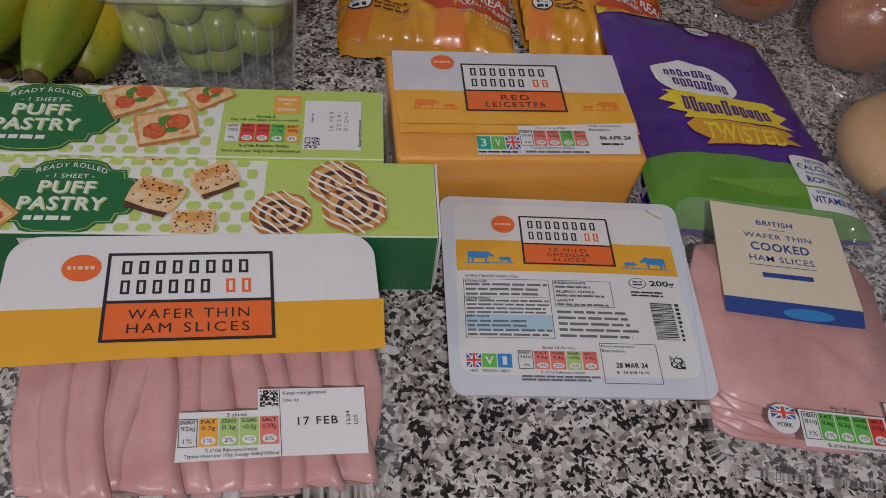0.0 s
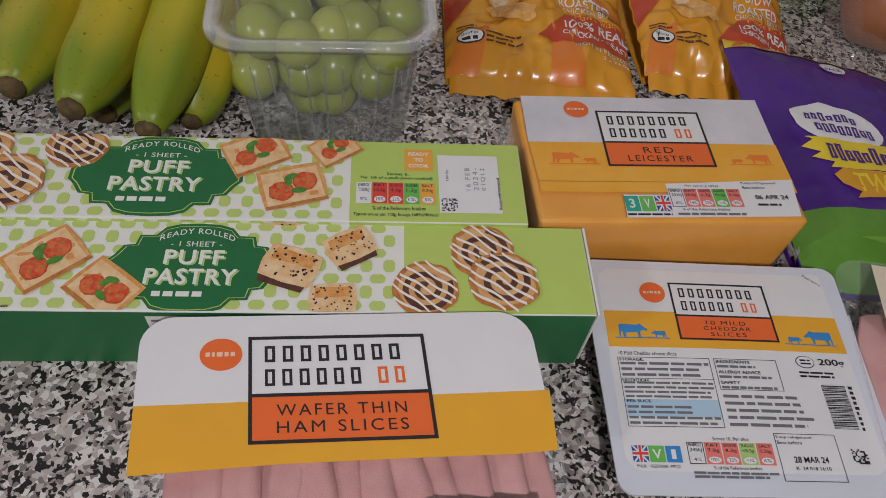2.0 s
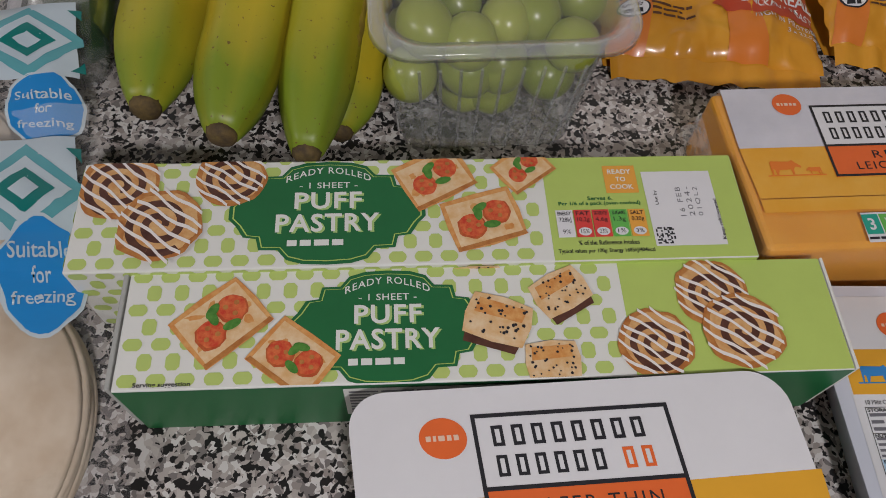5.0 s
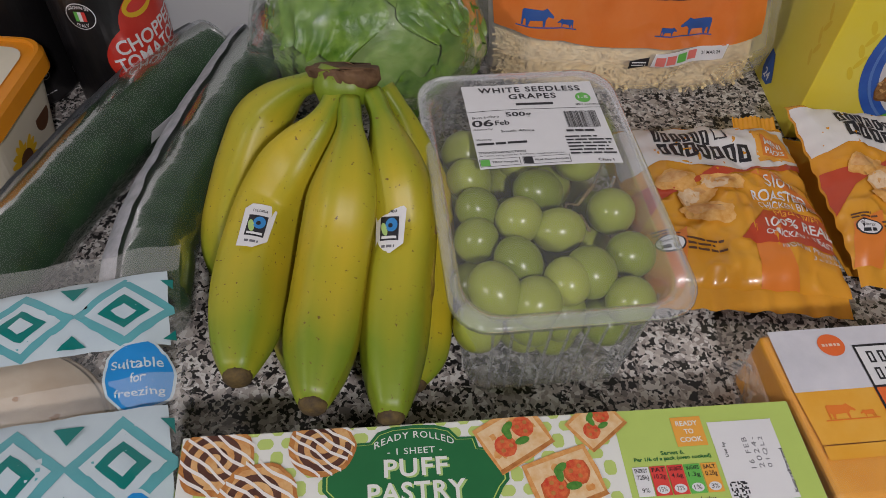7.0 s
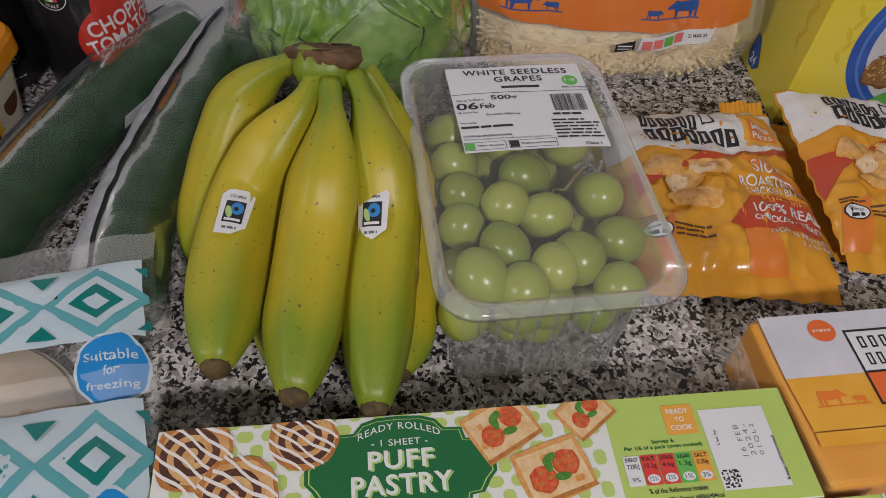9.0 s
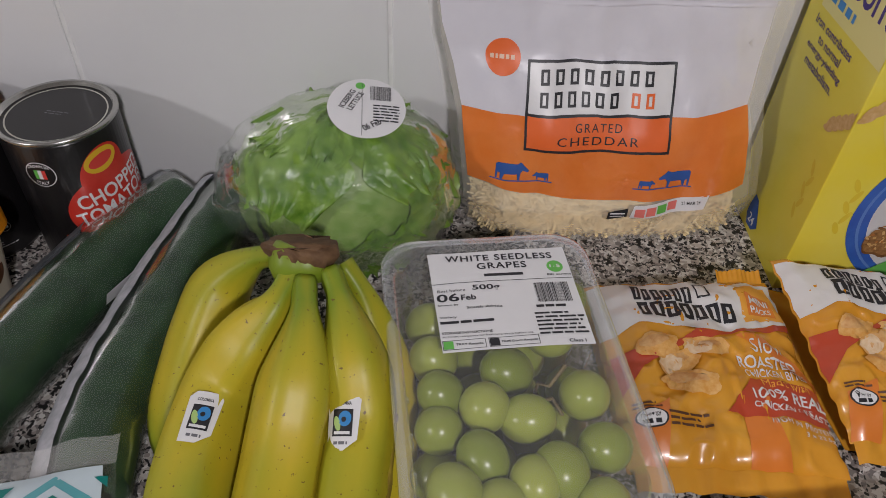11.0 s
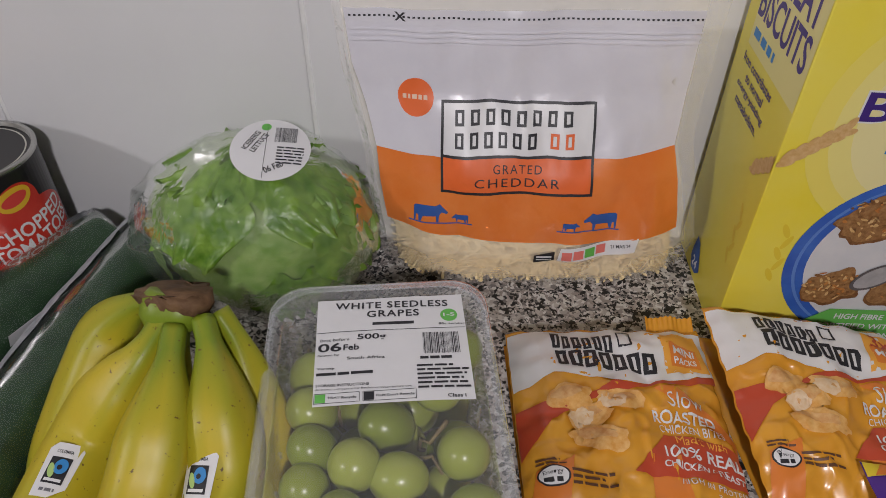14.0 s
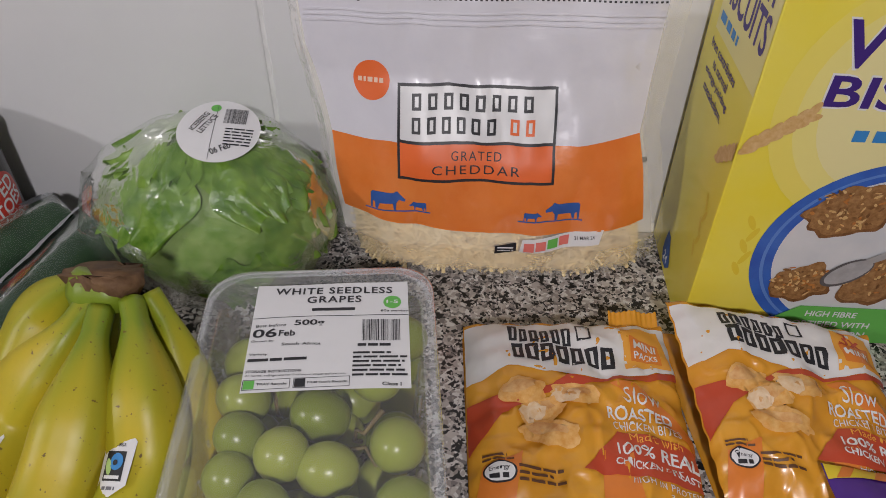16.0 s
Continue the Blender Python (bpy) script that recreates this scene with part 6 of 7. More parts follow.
CROWN = Vector((-0.2515, 0.507, 0.1125))
b1 = banana(((-0.254, 0.503, 0.113), (-0.262, 0.488, 0.105), (-0.275, 0.482, 0.087), (-0.292, 0.468, 0.063), (-0.3, 0.432, 0.054), (-0.301, 0.394, 0.053), (-0.3, 0.366, 0.054)), 0.0195, 1, 0.3, "banana", 0.12)
b2 = banana(((-0.248, 0.496, 0.113), (-0.247, 0.476, 0.107), (-0.249, 0.455, 0.092), (-0.254, 0.433, 0.074), (-0.258, 0.405, 0.063), (-0.261, 0.375, 0.06), (-0.263, 0.347, 0.06)), 0.0187, 2, 0.1, "banana", -0.05)
b3 = banana(((-0.236, 0.503, 0.113), (-0.23, 0.487, 0.105), (-0.224, 0.465, 0.09), (-0.221, 0.444, 0.069), (-0.224, 0.414, 0.059), (-0.227, 0.378, 0.053), (-0.228, 0.345, 0.05)), 0.0178, 3, 0.55, "banana", -0.18)
b0 = banana(((-0.262, 0.518, 0.111), (-0.28, 0.527, 0.097), (-0.299, 0.529, 0.075), (-0.311, 0.511, 0.054), (-0.318, 0.484, 0.037), (-0.318, 0.462, 0.027), (-0.313, 0.442, 0.022)), 0.018, 4, 0.9, "banana", 0.0)
b4 = banana(((-0.23, 0.51, 0.111), (-0.219, 0.498, 0.096), (-0.212, 0.481, 0.07), (-0.209, 0.453, 0.049), (-0.212, 0.415, 0.038), (-0.214, 0.39, 0.032), (-0.216, 0.374, 0.029)), 0.0172, 5, 0.2, "banana", 0.1)
b5 = banana((CROWN + Vector((0, 0.002, -0.008)), (-0.254, 0.498, 0.09), (-0.264, 0.482, 0.058), (-0.272, 0.455, 0.034), (-0.276, 0.425, 0.0225), (-0.272, 0.4, 0.0205), (-0.268, 0.385, 0.02)), 0.0182, 6, 0.2)
part("crown", tube_bm([CROWN + Vector((0, -0.006, -0.006)), CROWN + Vector((0, -0.001, 0.0)), CROWN + Vector((0, 0.004, 0.0045)), CROWN + Vector((0.001, 0.006, 0.0068))], [0.0085, 0.0108, 0.011, 0.0092], 18,
     lambda a, i: (1.0 + 0.45 * abs(math.cos(a))) * (1 + 0.08 * noise.noise(Vector((2 * math.cos(a), 2 * math.sin(a), i))))), BANANA, bunch, "pale green joined stalk", True)
part("stalk_end", tube_bm([CROWN + Vector((0.0, 0.003, 0.001)), CROWN + Vector((0.001, 0.006, 0.005)), CROWN + Vector((0.001, 0.008, 0.0085)), CROWN + Vector((0.001, 0.0075, 0.008)), CROWN + Vector((0.001, 0.005, 0.004))], [0.0118, 0.0136, 0.0132, 0.0114, 0.0088], 26,
     lambda a, i: (1.0 + 0.45 * abs(math.cos(a))) * (1 + 0.32 * noise.noise(Vector((5 * math.cos(a), 5 * math.sin(a), i * 0.6))))), BROWN, bunch, "dried brown cut stalk", True)


def bruise(ob_pts, seed, n):
    rnd = random.Random(seed)
    bm = bmesh.new()
    for k in range(n):
        p = ob_pts(rnd.random()) + Vector((rnd.gauss(0, 0.0022), rnd.gauss(0, 0.004), 0))
        mat4 = Matrix.Translation(p) @ Matrix.Diagonal((rnd.uniform(0.0008, 0.002), rnd.uniform(0.0015, 0.004), 0.0006, 1))
        bmesh.ops.create_icosphere(bm, subdivisions=1, radius=1, matrix=mat4)
    return bm


# split skin on the outer finger
split = smooth_path(((-0.206, 0.446, 0.064), (-0.211, 0.419, 0.057), (-0.218, 0.39, 0.053), (-0.222, 0.366, 0.051)), 20)
part("split_skin", tube_bm(split, [0.001 + 0.0062 * math.sin(math.pi * k / 20) ** 0.7 for k in range(21)], 10, lambda a, i: 1 + 0.2 * noise.noise(Vector((2 * a, i * 0.8, 3)))), mat("split_banana_skin", (0.5, 0.37, 0.04), 0.55, scale=90, second=(0.26, 0.17, 0.03), bump=0.7, bump_scale=160), bunch, "torn browning skin", True)
part("bruise", bruise(lambda q: split[int(q * 19)] + Vector((-0.001, 0, 0.0045)), 4, 60), mat("banana_bruise", (0.2, 0.12, 0.03), 0.8), bunch, "small brown bruises")["kind"] = "stuff"


def fruit_sticker(banana_line, k, side, label):
    """A sticker laid on the skin at step k of a banana's line, facing along side."""
    line, radii = banana_line
    v = (line[k - 1] - line[k + 1]).normalized()
    n = Vector(side)
    n = (n - v * v.dot(n)).normalized()
    u = v.cross(n)
    bend = radii[k] * 1.075
    c = line[k] + n * (bend + 0.0004)
    st = thing("fruit_sticker", label, "sticker", None, "banana stickers")
    def shape(x, y, h):
        q = x / bend
        return c + bend * math.sin(q) * u + y * v + (h + bend * (math.cos(q) - 1)) * n
    art = Art(st, shape, 2.5, 0.0002)
    art.poly("paper", WHITE, ((-7.5, -13), (1, -13), (7.5, -8), (8.5, 10.5), (6, 13), (-5, 13), (-8.5, 10)), 1)
    art.rect("black_square", BLACK, -5, -6.5, 5, 6, 2)
    art.disc("blue_swirl_print", FLAG_BLUE, 1.2, 1.6, 3.2, 3.6, 3)
    art.disc("green_swirl_print", PALE_GREEN, -2.6, -0.6, 1.6, 3.6, 3, 16, 18)
    art.disc("black_spot_print", BLACK, 0.8, 1.2, 1.2, 1.2, 4)
    art.rect("brand_mark", WHITE, -4, -5.6, 4, -4.2, 3)
    art.text("country_lettering", BLACK, "COLOMBIA", -4, 8, 4, 9.6, 2, 0.01)
    art.bars("small_mark", GREY_INK, -4, -10.5, 3, -8.5, 1, 2, 2, 0.7, 2)
    art.done()
    return st


fruit_sticker(b1, 22, (0.04, -0.5, 0.85), "white fruit sticker with black square, on a banana")
fruit_sticker(b3, 19, (-0.34, -0.5, 0.8), "white fruit sticker partly wrapped round a banana")

# ---- grapes in a punnet ----
GRAPE = bpy.data.materials.new("grape_skin")
GRAPE.use_nodes = True
_b = GRAPE.node_tree.nodes["Principled BSDF"]
_b.inputs["Roughness"].default_value = 0.3
_b.inputs["Subsurface Weight"].default_value = 0.35
_b.inputs["Subsurface Radius"].default_value = (0.006, 0.008, 0.002)
_info = GRAPE.node_tree.nodes.new("ShaderNodeObjectInfo")
_ramp = GRAPE.node_tree.nodes.new("ShaderNodeValToRGB")
_ramp.color_ramp.elements[0].color, _ramp.color_ramp.elements[1].color = (0.21, 0.265, 0.026, 1), (0.39, 0.43, 0.075, 1)
GRAPE.node_tree.links.new(_info.outputs["Random"], _ramp.inputs["Fac"])
_n = node(GRAPE.node_tree, "ShaderNodeTexNoise", Scale=130.0, Detail=4.0)
_tc = GRAPE.node_tree.nodes.new("ShaderNodeTexCoord")
GRAPE.node_tree.links.new(_tc.outputs["Object"], _n.inputs["Vector"])
_mx = GRAPE.node_tree.nodes.new("ShaderNodeMix")
_mx.data_type, _mx.blend_type = "RGBA", "MULTIPLY"
_mx.inputs[0].default_value = 0.5
GRAPE.node_tree.links.new(_ramp.outputs["Color"], _mx.inputs[6])
_r2 = GRAPE.node_tree.nodes.new("ShaderNodeValToRGB")
_r2.color_ramp.elements[0].position, _r2.color_ramp.elements[0].color = 0.35, (0.7, 0.75, 0.7, 1)
_r2.color_ramp.elements[1].position, _r2.color_ramp.elements[1].color = 0.65, (1, 1, 1, 1)
GRAPE.node_tree.links.new(_n.outputs["Fac"], _r2.inputs["Fac"])
GRAPE.node_tree.links.new(_r2.outputs["Color"], _mx.inputs[7])
GRAPE.node_tree.links.new(_mx.outputs[2], _b.inputs["Base Color"])
STEM = mat("grape_stem", (0.25, 0.2, 0.07), 0.7, scale=200, second=(0.14, 0.09, 0.04))
PUNNET = film("punnet_plastic", 0.88, (0.9, 0.92, 0.92), 0.12, 0.4, 60)
LIDFILM = film("punnet_film", 0.925, (0.97, 0.97, 0.98), 0.09, 0.5, 26)
PX, PY, PYAW, RIM = -0.1465, 0.4600, 4.0, 0.089
punnet = thing("grape_punnet", "clear plastic punnet with film lid and white label", "punnet", pose(PX, PY, 0, 0, 0, PYAW))
def pr(w, l, z, r=20, dy=0.0):
    return [Vector((x * 0.001, y * 0.001 + dy, z)) for x, y in rounded(w, l, r, 7)]
part("tray", loft_bm([pr(88, 146, 0.001, 14), pr(91, 150, 0.004, 15), pr(102, 161, 0.07), pr(104, 164, 0.083), pr(105, 167, RIM - 0.001), pr(117, 182, RIM), pr(118, 183, RIM - 0.0025)], True, False), PUNNET, punnet, "clear moulded tray", True).visible_shadow = False
for k in range(7):
    for s in (-1, 1):
        y = -0.06 + 0.02 * k
        part("tray_rib", tube_bm([(s * 0.0457, y, 0.004), (s * 0.0508, y * 1.06, 0.066)], [0.0011, 0.0011], 6), PUNNET, punnet).visible_shadow = False
for k in range(9):
    x = -0.034 + 0.0085 * k
    part("tray_rib", tube_bm([(x, -0.0757, 0.004), (x * 1.12, -0.0808, 0.068)], [0.0009, 0.0009], 6), PUNNET, punnet).visible_shadow = False
part("rim", loft_bm([pr(110, 174, RIM + 0.0004), pr(117, 182.5, RIM + 0.0008), pr(119, 184.5, RIM + 0.0004), pr(119.5, 185, RIM - 0.0035), pr(118, 183.5, RIM - 0.0035)], False, False), film("punnet_rim", 0.86, (0.9, 0.92, 0.93), 0.15, 0.2, 40), punnet, "frosted sealed rim", True).visible_shadow = False
def lid_z(x, y):
    return RIM + 0.0012 + 0.0022 * max(0, 1 - (x / 0.055) ** 2) * max(0, 1 - (y / 0.09) ** 2) + 0.0005 * noise.noise(Vector((x * 60, y * 30, 2)))
bm = sheet_bm(lambda u, v: Vector(((u - 0.5) * 0.116 * (1 - 0.12 * abs(2 * v - 1) ** 12), (v - 0.5) * 0.18 * (1 - 0.06 * abs(2 * u - 1) ** 12), lid_z((u - 0.5) * 0.116, (v - 0.5) * 0.18))), 24, 36)
part("lid_film", bm, LIDFILM, punnet, "clear sealed film lid", True).visible_shadow = False
art = Art(punnet, on_surface(lambda x, y: (x, y, lid_z(x, y) + 0.0003)), 10, 0.00015)
c, s = math.cos(radians(-PYAW)), math.sin(radians(-PYAW))
dx, dy = -0.143 - PX, 0.5033 - PY
ox, oy = (c * dx - s * dy) * 1000, (s * dx + c * dy) * 1000 + 3.5
art.poly("label", WHITE, [(ox - 39.6, oy + 32), (ox + 39.2, oy + 32.5), (ox + 39.6, oy - 39.5), (ox - 39, oy - 39.5)], 1)
def lt(words, x0, y0, x1, y1, bold=0.0, gap=1.0, m=BLACK, lvl=3):
    art.text("label_lettering", m, words, ox + x0, oy + y0, ox + x1, oy + y1, lvl, bold, gap, -1)
lt("WHITE SEEDLESS", -30, 24.5, 31, 29.5, 0.025, 1.15)
lt("GRAPES", -13, 17.5, 15, 22.5, 0.025, 1.15)
art.rect("brand_mark", BLACK, ox - 10, oy + 11.5, ox + 12, oy + 13.6, 2)
art.rect("rule_print", BLACK, ox - 39, oy + 7.6, ox + 39, oy + 8, 2)
art.disc("portion_spot", GREEN_INK, ox + 31, oy + 17, 4.6, None, 2)
lt("1-5", 28, 16, 34, 18.5, 0.02, 1, WHITE)
lt("80g serving", 25, 9.6, 39, 11.4, 0.02)
lt("Best before", -37, 1.4, -22, 3.4)
lt("500g", -18, 0.4, -3, 5.4, 0.02)
lt("06", -38, -5.6, -26, 0.2, 0.03)
lt("Feb", -25, -5.4, -17, -1.4, 0.03)
lt("Grown by", -38, -9, -27, -7.2, 0.01)
lt("South Africa", -23, -11.6, -4, -9.8, 0.01)
lt("Variety", -38, -17.6, -29, -15.8, 0.01)
art.bars("small_print", BLACK, ox - 38, oy - 21.5, ox - 10, oy - 19, 1, 3, 3, 0.7, 3)
lt("STORAGE INSTRUCTIONS", -38, -28, -12, -26.4, 0.02)
lt("At home, refrigerate for freshness. Wash before use.", -38, -30.6, 9, -29)
art.border("recycle_panel", BLACK, ox - 38.5, oy - 38, ox - 16.5, oy - 32, 0.3, 2)
art.rect("recycle_panel", GREEN_INK, ox - 38, oy - 37.5, ox - 33, oy - 32.5, 2)
lt("TRAY Recycle", -32, -36, -18, -34.2, 0.02)
art.border("recycle_panel", BLACK, ox - 15, oy - 38, ox + 11, oy - 32, 0.3, 2)
art.rect("recycle_panel", BLACK, ox - 14.5, oy - 37.5, ox - 9.5, oy - 32.5, 2)
lt("FILM Don't Recycle", -8.5, -36, 10, -34.2, 0.02)
barcode(art, ox + 16, oy - 10, ox + 35, oy + 4.5, 8, 3)
art.bars("small_print", BLACK, ox + 14, oy - 14, ox + 37, oy - 11.5, 1, 5, 3, 0.7, 4)
art.bars("small_print", BLACK, ox + 12, oy - 33, ox + 38, oy - 16.5, 6, 6, 3, 0.45, 4)
lt("Class I", 26, -38, 35, -36, 0.02)
art.done()
grapes = thing("white_grapes", "loose bunch of large pale green seedless grapes", "grapes")
bm = bmesh.new()
bmesh.ops.create_uvsphere(bm, u_segments=20, v_segments=14, radius=1)
grape_me = None
rnd = random.Random(11)
tops = [(-0.145, 0.469), (-0.18, 0.455), (-0.159, 0.445), (-0.138, 0.44), (-0.107, 0.453), (-0.162, 0.418), (-0.102, 0.424), (-0.126, 0.411), (-0.139, 0.405), (-0.176, 0.399), (-0.108, 0.395), (-0.156, 0.394), (-0.182, 0.436), (-0.183, 0.476), (-0.184, 0.499), (-0.152, 0.5), (-0.12, 0.49), (-0.11, 0.515), (-0.165, 0.522), (-0.138, 0.525)]
spots_at = [(x, y, 0.0715 + rnd.uniform(-0.004, 0.003)) for x, y in tops]
for layer, z in ((0, 0.0475), (1, 0.0225)):
    for i in range(4):
        for j in range(6 - layer):
            x = PX + (i - 1.5) * (0.0222 - 0.0022 * layer) + rnd.uniform(-0.004, 0.004)
            y = PY + (j - (2.5 - 0.5 * layer)) * (0.0238 + 0.002 * layer) + rnd.uniform(-0.003, 0.003)
            if rnd.random() < 0.9:
                spots_at.append((x, y, z + rnd.uniform(-0.004, 0.004)))
for k, (x, y, z) in enumerate(spots_at):
    if grape_me is None:
        g = part("grape", bm, GRAPE, grapes, smooth=True)
        grape_me = g.data
    else:
        g = new("grape", grape_me)
        g.parent = grapes
    r = rnd.uniform(0.0118, 0.0138)
    g.matrix_local = pose(x, y, z, rnd.uniform(0, 360), rnd.uniform(0, 360), rnd.uniform(0, 360)) @ Matrix.Diagonal((r, r, r * rnd.uniform(1.02, 1.2), 1))
for k in range(9):
    x, y = PX + rnd.uniform(-0.035, 0.035), PY + rnd.uniform(-0.06, 0.05)
    p = [Vector((x, y, 0.05))]
    for q in range(4):
        p.append(p[-1] + Vector((rnd.uniform(-0.009, 0.009), rnd.uniform(-0.009, 0.009), rnd.uniform(0.003, 0.009))))
    part("stem", tube_bm(p, [0.0012, 0.0011, 0.001, 0.001, 0.0013], 7), STEM, grapes, "thin woody stem", True)

# ---- lettuce in film ----
LETTUCE = mat("lettuce_leaf", (0.08, 0.19, 0.015), 0.36, scale=75, second=(0.24, 0.39, 0.06), bump=0.9, bump_scale=140)
LETTUCE_PALE = mat("pale_lettuce_leaf", (0.28, 0.4, 0.11), 0.42, scale=90, second=(0.15, 0.29, 0.035), bump=0.9, bump_scale=130)
WRAP = film("lettuce_film", 0.96, (0.98, 1, 0.98), 0.06, 0.9, 60, 0.55)
LC = Vector((-0.236, 0.636, 0.063))
lettuce = thing("iceberg_lettuce", "round green iceberg lettuce wrapped in clear film", "lettuce")


def ball(lx, ly, lz, amp, seed, fine=1.0):
    def f(u, v):
        th, ph = 2 * math.pi * u, math.pi * (0.02 + 0.96 * v)
        d = Vector((math.sin(ph) * math.cos(th), math.sin(ph) * math.sin(th), math.cos(ph)))
        q = 1 + amp * (noise.noise(d * 2.2 + Vector((seed, 0, 0))) + 0.5 * fine * noise.noise(d * 6 + Vector((0, seed, 0))) + 0.28 * fine * abs(noise.noise(d * 13)))
        p = LC + Vector((d.x * lx, d.y * ly, d.z * lz)) * q
        return Vector((p.x, min(p.y, 0.7005), max(p.z, 0.001)))
    return f


part("heart", sheet_bm(ball(0.069, 0.057, 0.059, 0.05, 3), 40, 26, True), LETTUCE_PALE, lettuce, "pale inner leaves", True)
rnd = random.Random(8)
for k in range(36):
    th0, ph0 = rnd.uniform(0, 2 * math.pi), rnd.uniform(0.15, 2.1)
    span, rise = rnd.uniform(0.45, 0.75), 0.985 + 0.012 * (k % 5)
    def leaf(u, v, th0=th0, ph0=ph0, span=span, rise=rise, k=k):
        a, b = (u - 0.5) * 2, v
        wide = span * (0.35 + 0.65 * math.sin(math.pi * min(1, 0.15 + 0.75 * b))) * (1 + 0.12 * math.sin(9 * b + k))
        th, ph = th0 + a * wide, max(0.06, ph0 + (b - 0.5) * span * 1.6 + 0.06 * math.sin(7 * a + k))
        d = Vector((math.sin(ph) * math.cos(th), math.sin(ph) * math.sin(th), math.cos(ph)))
        vein = 0.012 * abs(math.sin(4 * a + 1.5 * noise.noise(Vector((a * 2, b * 3, k))))) * b + 0.03 * noise.noise(d * 5 + Vector((k, 0, 0))) + 0.05 * b ** 6 + 0.035 * b ** 4 * math.sin(14 * a + k) + 0.03 * abs(noise.noise(d * 11 + Vector((0, k, 0)))) + 0.02 * abs(noise.noise(d * 24 + Vector((k, k, 0))))
        p = LC + Vector((d.x * 0.071, d.y * 0.059, d.z * 0.061)) * (rise + vein)
        return Vector((p.x, min(p.y, 0.7), max(p.z, 0.0015)))
    part("leaf", sheet_bm(leaf, 30, 26), LETTUCE if k % 4 else LETTUCE_PALE, lettuce, smooth=True)
def wrap_f(u, v):
    p = ball(0.0775, 0.0625, 0.0665, 0.045, 6, 1.6)(u, v)
    pull = max(0, (LC.x - 0.05) - p.x) / 0.03
    return Vector((p.x - 0.012 * min(1, pull), p.y, p.z + 0.006 * min(1, pull) * noise.noise(p * 60)))
part("film_wrap", sheet_bm(wrap_f, 56, 36, True), WRAP, lettuce, "loose clear wrapping film", True).visible_shadow = False
lab_c = Vector((-0.2197, 0.6232, 0.133))
lab_u, lab_v = Vector((0.985, 0.03, -0.07)), Vector((0.02, 0.96, 0.26))
lab_flat = plane(lab_c, lab_u, lab_v)
art = Art(lettuce, lambda x, y, h: lab_flat(x, y, h - 2.5 * (x * x + y * y)), 4, 0.0002)
art.disc("label", WHITE, 0, 0, 24, 24, 1, 40)
art.text("label_lettering", BLACK, "ICEBERG", -14, -2, 2, 1.8, 2, 0.02, 1, 62)
art.text("label_lettering", BLACK, "LETTUCE", -9, -4, 7, -0.2, 2, 0.02, 1, 62)
art.disc("portion_spot", GREEN_INK, -4, 17, 3, None, 2)
art.rect("rule_print", BLACK, -3, -22, -2.7, 20, 2)
barcode(art, 2, 5, 15, 17, 5, 2)
art.text("date_lettering", BLACK, "06 Feb", -1, -19, 11, -14.5, 2, 0.03, 1, 30)
art.bars("small_print", BLACK, 4, -12, 20, 2, 6, 4, 2, 0.45, 3)
art.done()

# ---- wraps in printed bags ----
TEAL_FILM = mat("teal_film_print", (0.1, 0.36, 0.4), 0.26, scale=30, second=(0.13, 0.42, 0.46), coat=0.3)
DEEP_TEAL = mat("deep_teal_print", (0.0, 0.19, 0.17), 0.28, coat=0.3)
FROST = mat("frost_print", (0.58, 0.68, 0.72), 0.26, scale=25, second=(0.5, 0.6, 0.66), coat=0.3)
STICKER_BLUE = mat("blue_sticker", (0.015, 0.25, 0.62), 0.32)
TORTILLA = mat("tortilla", (0.6, 0.47, 0.33), 0.6, scale=38, second=(0.76, 0.66, 0.52), bump=0.5, bump_scale=120)
TOAST = mat("toasted_spot", (0.42, 0.22, 0.08), 0.6)


